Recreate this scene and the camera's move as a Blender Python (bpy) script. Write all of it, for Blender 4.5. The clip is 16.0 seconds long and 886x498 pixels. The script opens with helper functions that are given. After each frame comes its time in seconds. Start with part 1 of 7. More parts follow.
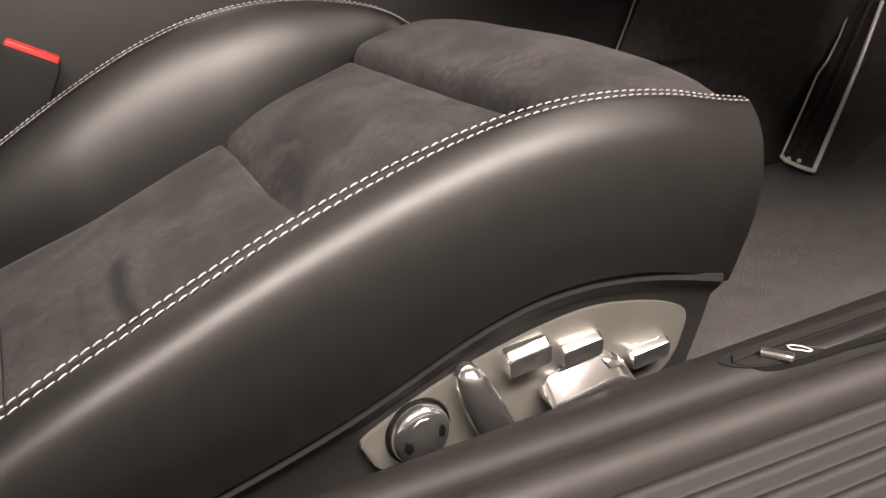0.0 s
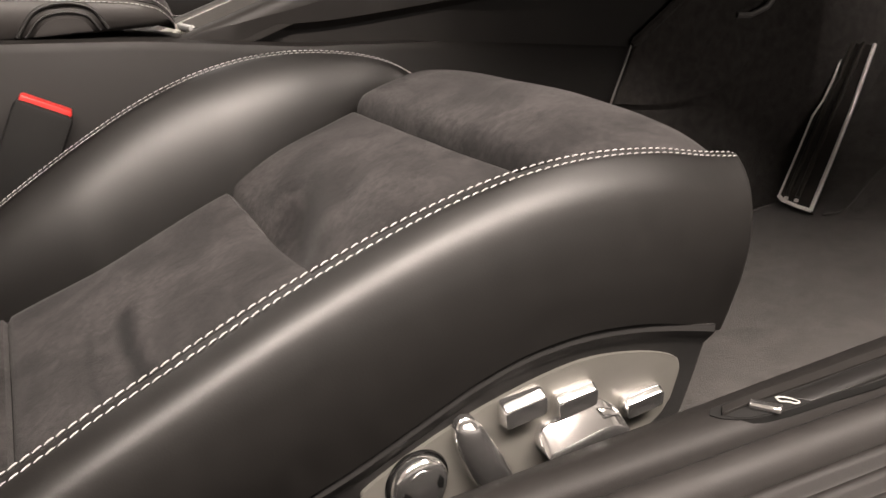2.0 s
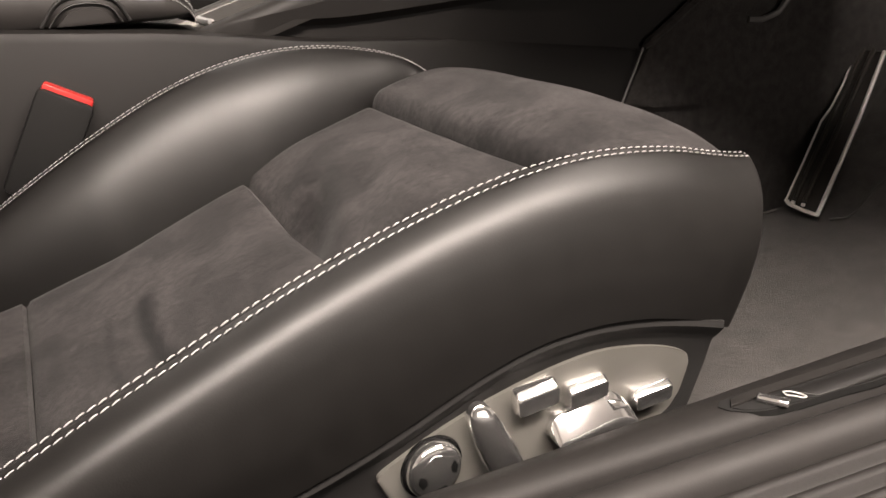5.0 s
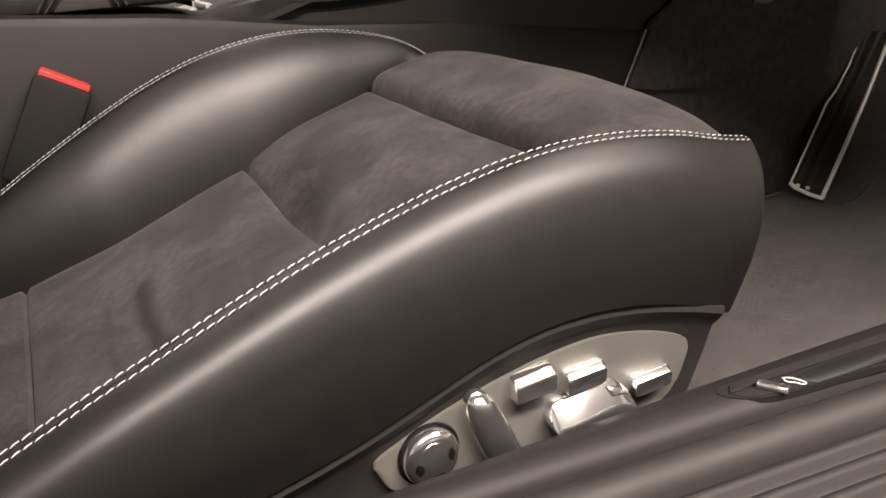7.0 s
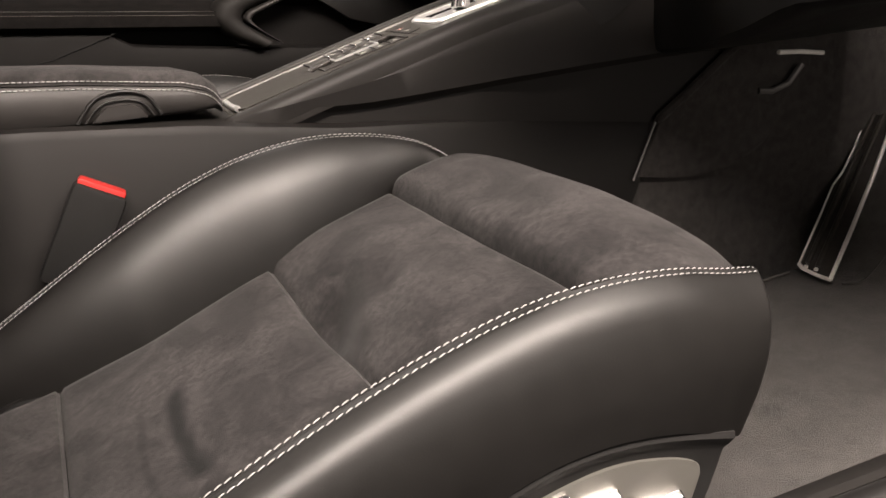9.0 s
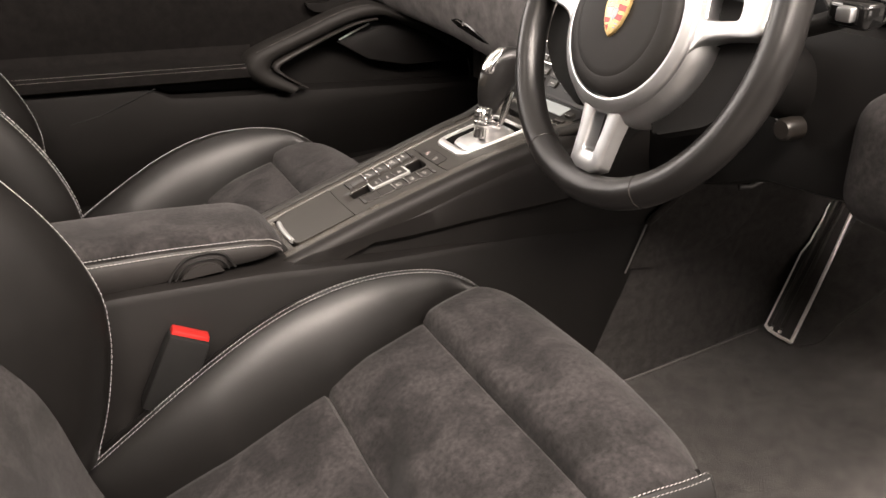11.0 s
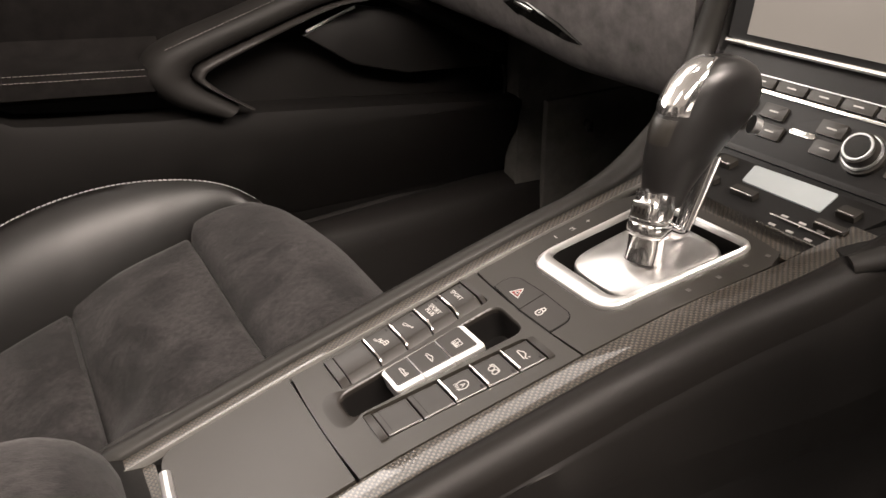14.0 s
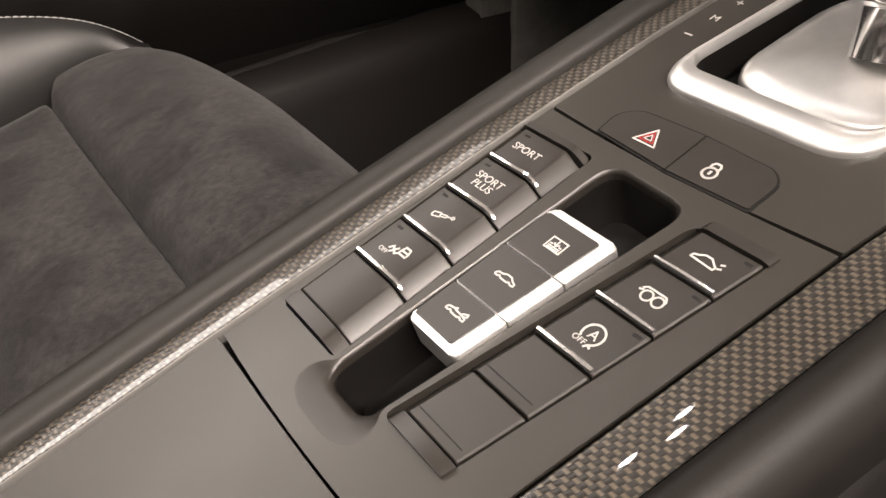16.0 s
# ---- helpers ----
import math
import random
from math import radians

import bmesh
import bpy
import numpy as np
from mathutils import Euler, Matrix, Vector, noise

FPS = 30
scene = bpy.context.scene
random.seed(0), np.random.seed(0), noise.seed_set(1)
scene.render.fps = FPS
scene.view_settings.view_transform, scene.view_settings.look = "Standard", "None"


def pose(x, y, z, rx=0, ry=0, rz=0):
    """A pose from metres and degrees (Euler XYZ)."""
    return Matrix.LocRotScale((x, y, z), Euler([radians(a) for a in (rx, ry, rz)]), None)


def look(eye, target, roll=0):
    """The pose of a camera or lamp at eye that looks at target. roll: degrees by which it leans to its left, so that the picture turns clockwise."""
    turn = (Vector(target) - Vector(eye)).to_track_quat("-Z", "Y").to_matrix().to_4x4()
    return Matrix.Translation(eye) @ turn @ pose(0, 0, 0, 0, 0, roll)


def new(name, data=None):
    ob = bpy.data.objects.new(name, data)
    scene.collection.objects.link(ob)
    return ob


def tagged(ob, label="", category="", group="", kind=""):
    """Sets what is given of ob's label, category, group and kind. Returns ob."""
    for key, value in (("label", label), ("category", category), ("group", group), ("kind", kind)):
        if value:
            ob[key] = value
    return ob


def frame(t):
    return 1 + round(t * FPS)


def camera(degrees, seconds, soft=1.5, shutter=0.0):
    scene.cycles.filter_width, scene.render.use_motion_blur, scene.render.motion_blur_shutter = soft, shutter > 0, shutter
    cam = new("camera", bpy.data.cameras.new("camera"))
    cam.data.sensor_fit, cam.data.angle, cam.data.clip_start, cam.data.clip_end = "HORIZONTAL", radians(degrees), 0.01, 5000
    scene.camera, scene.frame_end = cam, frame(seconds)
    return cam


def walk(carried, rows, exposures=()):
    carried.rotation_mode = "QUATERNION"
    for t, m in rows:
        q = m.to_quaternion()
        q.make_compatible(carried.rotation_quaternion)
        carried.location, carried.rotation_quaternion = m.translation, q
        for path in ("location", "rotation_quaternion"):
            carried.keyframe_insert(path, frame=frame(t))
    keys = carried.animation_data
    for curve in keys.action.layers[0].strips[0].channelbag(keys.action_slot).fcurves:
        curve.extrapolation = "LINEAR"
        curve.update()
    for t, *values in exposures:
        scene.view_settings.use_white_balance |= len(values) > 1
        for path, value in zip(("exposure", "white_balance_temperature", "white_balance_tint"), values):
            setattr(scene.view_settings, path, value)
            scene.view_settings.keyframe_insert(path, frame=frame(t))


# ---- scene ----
cam = camera(59.2, 16.0)
PATH = [
    (0, (-0.448, -0.953, 0.427), (0.391, 0.673, -0.38), -4.1),
    (0.5, (-0.451, -0.954, 0.421), (0.384, 0.666, -0.402), -3.3),
    (1, (-0.456, -0.96, 0.435), (0.383, 0.671, -0.363), -3.2),
    (1.5, (-0.449, -0.958, 0.443), (0.392, 0.689, -0.318), -3.8),
    (2, (-0.448, -0.964, 0.446), (0.4, 0.693, -0.286), -4.4),
    (2.5, (-0.448, -0.966, 0.457), (0.398, 0.707, -0.24), -4.6),
    (3, (-0.452, -0.965, 0.451), (0.399, 0.713, -0.228), -4.0),
    (3.5, (-0.452, -0.969, 0.452), (0.398, 0.708, -0.23), -3.7),
    (4, (-0.456, -0.971, 0.439), (0.386, 0.705, -0.255), -3.4),
    (4.5, (-0.456, -0.972, 0.452), (0.391, 0.697, -0.254), -3.3),
    (5, (-0.462, -0.971, 0.446), (0.379, 0.69, -0.286), -3.3),
    (5.2, (-0.463, -0.969, 0.443), (0.37, 0.683, -0.316), -3.2),
    (7.3, (-0.455, -0.97, 0.447), (0.365, 0.684, -0.322), -3.7),
    (7.5, (-0.456, -0.972, 0.45), (0.366, 0.688, -0.305), -3.8),
    (8, (-0.461, -0.972, 0.461), (0.363, 0.709, -0.245), -4.1),
    (8.5, (-0.464, -0.971, 0.488), (0.361, 0.727, -0.174), -4.0),
    (8.7, (-0.461, -0.971, 0.492), (0.363, 0.731, -0.158), -3.7),
    (10.8, (-0.507, -1.005, 0.83), (0.275, 0.591, -0.089), -2.5),
    (11, (-0.511, -1.007, 0.851), (0.277, 0.598, -0.045), -2.5),
    (11.5, (-0.513, -0.999, 0.888), (0.284, 0.633, 0.051), -3.1),
    (12, (-0.492, -0.966, 0.911), (0.281, 0.697, 0.112), -3.7),
    (12.5, (-0.451, -0.882, 0.918), (0.28, 0.792, 0.104), -4.0),
    (13, (-0.423, -0.712, 0.926), (0.354, 0.906, 0.046), -4.3),
    (13.5, (-0.358, -0.507, 0.827), (0.485, 1.061, -0.085), -2.0),
    (14, (-0.292, -0.347, 0.71), (0.589, 1.205, -0.195), -0.6),
    (14.5, (-0.273, -0.251, 0.656), (0.621, 1.255, -0.311), -1.3),
    (15, (-0.239, -0.177, 0.608), (0.683, 1.227, -0.478), -1.1),
    (15.5, (-0.223, -0.134, 0.587), (0.727, 1.204, -0.557), -1.0),
    (16, (-0.225, -0.129, 0.578), (0.718, 1.174, -0.611), -1.1),
]
EXPOSURES = [(0.0, 0.0), (8.5, 0.0), (11.0, 0.0), (12.5, -0.22), (13.5, -0.17), (14.4, -0.15), (15.2, -0.09), (16.0, -0.03)]
walk(cam, [(t, look(eye, target, roll)) for t, eye, target, roll in PATH], EXPOSURES)
# ---- world and light ----
world = bpy.data.worlds.new("showroom_air")
scene.world = world
world.use_nodes = True
world.node_tree.nodes["Background"].inputs[0].default_value = (1.0, 0.95, 0.9, 1)
world.node_tree.nodes["Background"].inputs[1].default_value = 0.12


def area_lamp(name, m, sx, sy, power, colour=(1.0, 0.866, 0.776)):
    d = bpy.data.lights.new(name, "AREA")
    d.shape, d.size, d.size_y, d.energy, d.color = "RECTANGLE", sx, sy, power, colour
    ob = new(name, d)
    ob.matrix_world = m
    return ob


# long ceiling panels over and beside the car; the forward two are added fill
for lx, ly, sx, sy, power in ((0.0, -2.22, 3.6, 0.42, 560), (-1.3, 2.3, 1.6, 0.80, 50), (-0.3, 1.8, 1.6, 0.80, 22), (1.6, -0.8, 1.2, 0.36, 34), (-2.6, -0.3, 1.6, 0.36, 30), (1.9, -2.7, 1.8, 0.36, 110)):
    area_lamp("ceiling_panel", pose(lx, ly, 2.70), sx, sy, power, (1.0, 0.90, 0.83) if ly > 1 else (1.0, 0.866, 0.776))
# bright shop window behind the car on the passenger side
area_lamp("shop_window", look((-3.5, 4.0, 1.42), (0.2, -0.2, 0.7)), 4.7, 2.5, 460, (1.0, 0.91, 0.85))
# low fill lamp, added to brighten the footwell through the open driver door
area_lamp("low_fill", look((0.9, -4.6, 0.75), (0.4, 0.0, 0.25)), 3.0, 0.9, 26, (1.0, 0.89, 0.81))


# ---- materials ----
def mat(name, colour, rough=0.5, metal=0.0, bump=0.0, scale=400.0, vary=0.12, vscale=18.0, coat=0.0, sheen=0.0, kind="noise", spec=0.5, rvary=0.1, dist=0.0004, brush=0.0):
    m = bpy.data.materials.new(name)
    m.use_nodes = True
    nt = m.node_tree
    b = nt.nodes["Principled BSDF"]
    b.inputs["Roughness"].default_value = rough
    b.inputs["Metallic"].default_value = metal
    b.inputs["Coat Weight"].default_value = coat
    b.inputs["Sheen Weight"].default_value = sheen
    b.inputs["Specular IOR Level"].default_value = spec
    geo = nt.nodes.new("ShaderNodeNewGeometry")
    n1 = nt.nodes.new("ShaderNodeTexNoise")
    n1.inputs["Scale"].default_value = vscale
    n1.inputs["Detail"].default_value = 6
    n1.inputs["Roughness"].default_value = 0.65
    nt.links.new(geo.outputs["Position"], n1.inputs["Vector"])
    ramp = nt.nodes.new("ShaderNodeMapRange")
    ramp.inputs[1].default_value, ramp.inputs[2].default_value = 0.3, 0.7
    ramp.inputs[3].default_value, ramp.inputs[4].default_value = 1 - vary, 1 + vary
    nt.links.new(n1.outputs["Fac"], ramp.inputs[0])
    mix = nt.nodes.new("ShaderNodeVectorMath")
    mix.operation = "SCALE"
    mix.inputs[0].default_value = colour
    nt.links.new(ramp.outputs[0], mix.inputs["Scale"])
    nt.links.new(mix.outputs[0], b.inputs["Base Color"])
    rr = nt.nodes.new("ShaderNodeMapRange")
    rr.inputs[1].default_value, rr.inputs[2].default_value = 0.3, 0.7
    rr.inputs[3].default_value, rr.inputs[4].default_value = max(0.02, rough - rvary * rough), min(1, rough + rvary * rough)
    nt.links.new(n1.outputs["Fac"], rr.inputs[0])
    nt.links.new(rr.outputs[0], b.inputs["Roughness"])
    if brush:
        n3 = nt.nodes.new("ShaderNodeTexNoise")
        n3.inputs["Scale"].default_value = 15
        n3.inputs["Detail"].default_value = 6
        n3.inputs["Distortion"].default_value = 0.7
        nt.links.new(geo.outputs["Position"], n3.inputs["Vector"])
        r3 = nt.nodes.new("ShaderNodeMapRange")
        r3.inputs[1].default_value, r3.inputs[2].default_value = 0.40, 0.60
        r3.inputs[3].default_value, r3.inputs[4].default_value = 1 - brush, 1 + brush
        nt.links.new(n3.outputs["Fac"], r3.inputs[0])
        m3 = nt.nodes.new("ShaderNodeVectorMath")
        m3.operation = "SCALE"
        nt.links.new(mix.outputs[0], m3.inputs[0])
        nt.links.new(r3.outputs[0], m3.inputs["Scale"])
        nt.links.new(m3.outputs[0], b.inputs["Base Color"])
    if bump:
        if kind == "cells":
            n2 = nt.nodes.new("ShaderNodeTexVoronoi")
            n2.inputs["Scale"].default_value = scale
            out = n2.outputs["Distance"]
        else:
            n2 = nt.nodes.new("ShaderNodeTexNoise")
            n2.inputs["Scale"].default_value = scale
            n2.inputs["Detail"].default_value = 4
            out = n2.outputs["Fac"]
        nt.links.new(geo.outputs["Position"], n2.inputs["Vector"])
        bp = nt.nodes.new("ShaderNodeBump")
        bp.inputs["Strength"].default_value = bump
        bp.inputs["Distance"].default_value = dist
        nt.links.new(out, bp.inputs["Height"])
        nt.links.new(bp.outputs[0], b.inputs["Normal"])
    return m


def carbon_mat():
    m = mat("carbon_weave", (0.03, 0.028, 0.026), 0.3, coat=1.0, vary=0.05)
    nt = m.node_tree
    b = nt.nodes["Principled BSDF"]
    b.inputs["Coat Roughness"].default_value = 0.04
    geo = nt.nodes.new("ShaderNodeNewGeometry")
    sep = nt.nodes.new("ShaderNodeSeparateXYZ")
    nt.links.new(geo.outputs["Position"], sep.inputs[0])

    def mth(op, a, c=None):
        n = nt.nodes.new("ShaderNodeMath")
        n.operation = op
        for i, v in enumerate((a, c)):
            if v is None:
                continue
            if isinstance(v, (int, float)):
                n.inputs[i].default_value = v
            else:
                nt.links.new(v, n.inputs[i])
        return n.outputs[0]

    cell = 0.0019
    px, py, pz = sep.outputs[0], sep.outputs[1], sep.outputs[2]
    u = mth("DIVIDE", mth("ADD", px, mth("MULTIPLY", pz, 0.3)), cell)
    v = mth("DIVIDE", mth("ADD", py, pz), cell)
    k = mth("FLOORED_MODULO", mth("ADD", mth("FLOOR", u), mth("FLOOR", v)), 2)
    warp = mth("LESS_THAN", k, 0.5)
    su = mth("ABSOLUTE", mth("SINE", mth("MULTIPLY", u, math.pi)))
    sv = mth("ABSOLUTE", mth("SINE", mth("MULTIPLY", v, math.pi)))
    h = mth("ADD", mth("MULTIPLY", warp, su), mth("MULTIPLY", mth("SUBTRACT", 1, warp), sv))
    colm = nt.nodes.new("ShaderNodeMix")
    colm.data_type = "RGBA"
    colm.inputs[6].default_value = (0.005, 0.0044, 0.0038, 1)
    colm.inputs[7].default_value = (0.092, 0.074, 0.054, 1)
    nt.links.new(mth("MULTIPLY", mth("ADD", mth("MULTIPLY", warp, 0.85), 0.08), h), colm.inputs[0])
    nt.links.new(colm.outputs[2], b.inputs["Base Color"])
    bp = nt.nodes.new("ShaderNodeBump")
    bp.inputs["Strength"].default_value = 0.5
    bp.inputs["Distance"].default_value = 0.0003
    nt.links.new(h, bp.inputs["Height"])
    nt.links.new(bp.outputs[0], b.inputs["Normal"])
    return m


M_LEATHER = mat("black_leather", (0.0046, 0.0041, 0.0037), 0.435, spec=0.47, bump=0.10, scale=900, vary=0.15, vscale=60, kind="cells", dist=0.0003, rvary=0.06)
M_WHEEL = mat("wheel_leather", (0.011, 0.0103, 0.0099), 0.34, bump=0.15, scale=1100, vary=0.15, vscale=30, kind="cells", dist=0.0002)
M_SUEDE = mat("grey_suede", (0.0235, 0.0215, 0.0213), 0.95, bump=0.8, scale=900, vary=0.46, vscale=150, brush=0.33, sheen=0.06, spec=0.12, dist=0.0006)
M_VINYL = mat("soft_black_trim", (0.0102, 0.0093, 0.0088), 0.55, bump=0.3, scale=1200, vary=0.15, kind="cells", dist=0.0002)
M_PLASTIC = mat("black_plastic", (0.0085, 0.0080, 0.0076), 0.5, bump=0.15, scale=1500, vary=0.12, spec=0.28)
M_STACK = mat("stack_black", (0.009, 0.0085, 0.0082), 0.40, spec=0.3, vary=0.1)
M_WELL = mat("tray_black", (0.0075, 0.0070, 0.0067), 0.32, spec=0.35, vary=0.1)
M_GATE = mat("brushed_gate", (0.72, 0.715, 0.71), 0.33, metal=1.0, vary=0.08, vscale=60)
M_SIDE = mat("console_side", (0.0090, 0.0080, 0.0073), 0.58, spec=0.25, bump=0.2, scale=1200, vary=0.15, kind="cells", dist=0.0002)
M_PANEL = mat("satin_grey_panel", (0.0258, 0.0232, 0.0196), 0.36, vary=0.05, vscale=12, bump=0.05, scale=2500)
M_BUTTON = mat("button_face", (0.0195, 0.0170, 0.0147), 0.34, vary=0.05)
M_SWITCH = mat("bright_switch_metal", (0.84, 0.83, 0.82), 0.12, metal=0.97, vary=0.03)
M_GLOSS = mat("gloss_black", (0.006, 0.006, 0.006), 0.12, vary=0.1, coat=0.5)
M_CHROME = mat("polished_chrome", (0.78, 0.77, 0.75), 0.08, metal=1.0, vary=0.03)
M_AIRBAG = mat("airbag_vinyl", (0.0140, 0.0128, 0.0120), 0.62, spec=0.25, bump=0.25, scale=1100, vary=0.1, kind="cells", dist=0.0002)
M_SATIN = mat("satin_silver", (0.63, 0.635, 0.64), 0.39, metal=1.0, vary=0.05, vscale=40)
M_SILVERPLATE = mat("champagne_plate", (0.140, 0.135, 0.121), 0.48, metal=0.45, vary=0.05)
M_CARPET = mat("black_carpet", (0.034, 0.0309, 0.0289), 1.0, bump=1.0, scale=700, vary=0.45, vscale=60, sheen=0.08, spec=0.1, dist=0.002)
M_CARPET_FLOOR = mat("footwell_carpet", (0.038, 0.0347, 0.0318), 1.0, bump=1.0, scale=700, vary=0.4, vscale=30, sheen=0.14, spec=0.1, dist=0.002)
M_THREAD_DIM = mat("dim_thread", (0.11, 0.10, 0.095), 0.7, vary=0.12, vscale=300)
M_THREAD = mat("pale_thread", (0.30, 0.292, 0.285), 0.7, vary=0.12, vscale=300)
M_ARMSIDE = mat("armrest_leather", (0.0215, 0.0196, 0.0186), 0.5, spec=0.3, bump=0.2, scale=1100, vary=0.15, kind="cells", dist=0.0002)
M_TUNNEL = mat("tunnel_vinyl", (0.0062, 0.0054, 0.0049), 0.58, spec=0.26, bump=0.3, scale=1200, vary=0.15, kind="cells", dist=0.0002)
M_STRIP = mat("dull_edge_strip", (0.15, 0.145, 0.14), 0.5, metal=0.5, vary=0.1)
M_RED = mat("red_plastic", (0.34, 0.016, 0.013), 0.35, vary=0.06)
# driver-side console rail leather, with its shade put into the colour
M_RAIL = mat("shaded_leather_rail", (0.0074, 0.0063, 0.0054), 0.52, spec=0.24, vary=0.12, bump=0.15, scale=1100, kind="cells", dist=0.0002)
M_RUBBER = mat("seal_rubber", (0.014, 0.0126, 0.0118), 0.62, spec=0.35, bump=0.2, scale=900, vary=0.2, vscale=40)
M_RING = mat("bright_satin_silver", (0.80, 0.795, 0.785), 0.38, metal=0.9, vary=0.04, vscale=60)
M_MARK = mat("dim_print", (0.10, 0.096, 0.09), 0.5, vary=0.03)
M_SILL = mat("sill_trim", (0.0105, 0.0094, 0.0087), 0.60, spec=0.28, bump=0.45, scale=1200, vary=0.3, vscale=300)
M_WHITE = mat("printed_white", (0.5, 0.49, 0.47), 0.5, vary=0.03)
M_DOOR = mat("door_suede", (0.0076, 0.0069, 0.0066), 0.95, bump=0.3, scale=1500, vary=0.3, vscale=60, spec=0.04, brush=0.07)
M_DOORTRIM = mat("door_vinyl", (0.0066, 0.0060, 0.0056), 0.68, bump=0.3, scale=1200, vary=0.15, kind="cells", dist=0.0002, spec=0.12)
M_STEEL = mat("pedal_steel", (0.88, 0.86, 0.83), 0.32, metal=0.25, vary=0.06, vscale=60)
M_DIAL = mat("grey_dial", (0.20, 0.195, 0.185), 0.6, vary=0.03)
M_CREAM = mat("pale_display", (0.42, 0.46, 0.47), 0.25, vary=0.03)
M_VALANCE = mat("matt_valance", (0.0105, 0.0098, 0.0094), 0.8, vary=0.12, spec=0.25, bump=0.2, scale=1500)
M_CARBON = carbon_mat()


def brushed_arc(m, cx, cy, r, w, span, depth):
    """A brushed mark in the nap: an arc seen from above."""
    nt = m.node_tree
    b = nt.nodes["Principled BSDF"]
    src = b.inputs["Base Color"].links[0].from_socket
    geo = nt.nodes.new("ShaderNodeNewGeometry")
    wob = nt.nodes.new("ShaderNodeTexNoise")
    wob.inputs["Scale"].default_value = 45
    nt.links.new(geo.outputs["Position"], wob.inputs["Vector"])
    sep = nt.nodes.new("ShaderNodeSeparateXYZ")
    nt.links.new(geo.outputs["Position"], sep.inputs[0])

    def mth(op, *args):
        n = nt.nodes.new("ShaderNodeMath")
        n.operation = op
        for i, v in enumerate(args):
            if isinstance(v, (int, float)):
                n.inputs[i].default_value = v
            else:
                nt.links.new(v, n.inputs[i])
        return n.outputs[0]

    dx, dy = mth("SUBTRACT", sep.outputs[0], cx), mth("SUBTRACT", sep.outputs[1], cy)
    d = mth("SQRT", mth("ADD", mth("MULTIPLY", dx, dx), mth("MULTIPLY", dy, dy)))
    off = mth("ABSOLUTE", mth("ADD", mth("SUBTRACT", d, r), mth("MULTIPLY", mth("SUBTRACT", wob.outputs["Fac"], 0.5), w)))
    ring = mth("SMOOTH_MIN", mth("MAXIMUM", mth("SUBTRACT", 1.25, mth("DIVIDE", off, w)), 0.0), 1.0, 0.1)
    ends = mth("MINIMUM", mth("MAXIMUM", mth("MULTIPLY", mth("SUBTRACT", span, mth("ABSOLUTE", dy)), 60.0), 0.0), 1.0)
    back = mth("LESS_THAN", dx, 0.0)
    k = mth("SUBTRACT", 1.0, mth("MULTIPLY", mth("MULTIPLY", mth("MULTIPLY", ring, ends), back), depth))
    v = nt.nodes.new("ShaderNodeVectorMath")
    v.operation = "SCALE"
    nt.links.new(src, v.inputs[0])
    nt.links.new(k, v.inputs["Scale"])
    nt.links.new(v.outputs[0], b.inputs["Base Color"])


brushed_arc(M_SUEDE, -0.0222, -0.390, 0.400, 0.0095, 0.080, 0.80)
brushed_arc(M_SUEDE, -0.043, -0.400, 0.410, 0.0040, 0.085, 0.32)
M_FRAME = mat("dull_vent_frame", (0.17, 0.165, 0.155), 0.45, metal=0.5, vary=0.08)
M_DASH = mat("dash_leather", (0.0088, 0.0084, 0.0078), 0.58, spec=0.24, bump=0.2, scale=1100, vary=0.15, kind="cells", dist=0.0002)
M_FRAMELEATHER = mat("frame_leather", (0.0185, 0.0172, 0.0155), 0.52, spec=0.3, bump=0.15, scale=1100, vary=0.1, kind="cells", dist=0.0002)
M_GRAB = mat("grab_bar_leather", (0.0105, 0.0096, 0.0088), 0.6, spec=0.22, bump=0.2, scale=1100, vary=0.15, kind="cells", dist=0.0002)
M_WALL = mat("dark_room_wall", (0.10, 0.095, 0.09), 0.8, vary=0.1, vscale=2)
M_DARK = mat("dark_void", (0.008, 0.0078, 0.0075), 0.8, spec=0.2)
# colour lifted in place of fill light under the dash
M_UNDER = mat("lifted_underdash_felt", (0.06, 0.058, 0.054), 0.95, spec=0.1, vary=0.2)
# the warm emission stands in for the room reflected in the screen glass
M_SCREEN = mat("reflection_glow_glass", (0.04, 0.037, 0.034), 0.3, coat=0.25)
M_SCREEN.node_tree.nodes["Principled BSDF"].inputs["Emission Color"].default_value = (1.0, 0.84, 0.71, 1)
M_SCREEN.node_tree.nodes["Principled BSDF"].inputs["Emission Strength"].default_value = 0.36
# paler than the seat suede: diffuse light on the glovebox put into the colour
M_SUEDE_DASH = mat("lifted_dash_suede", (0.096, 0.089, 0.088), 0.95, bump=0.35, scale=1500, vary=0.42, vscale=34, sheen=0.10, spec=0.15)
M_LED = mat("led_spot", (0.9, 0.9, 0.9), 0.4)
M_LED.node_tree.nodes["Principled BSDF"].inputs["Emission Color"].default_value = (1.0, 0.95, 0.9, 1)
M_LED.node_tree.nodes["Principled BSDF"].inputs["Emission Strength"].default_value = 120
M_ROOM = mat("painted_room", (0.62, 0.60, 0.57), 0.8, vary=0.05, vscale=2)
M_GARAGE = mat("garage_floor", (0.09, 0.086, 0.082), 0.45, vary=0.2, vscale=3)
# paler than the other carpet, standing in for fill light in the passenger footwell
M_KICK = mat("lifted_kick_carpet", (0.10, 0.097, 0.09), 1.0, bump=0.8, scale=700, vary=0.3, vscale=14, spec=0.1, dist=0.002)
M_GOLD = mat("gold_enamel", (0.66, 0.47, 0.20), 0.34, metal=0.6, vary=0.3, vscale=400)


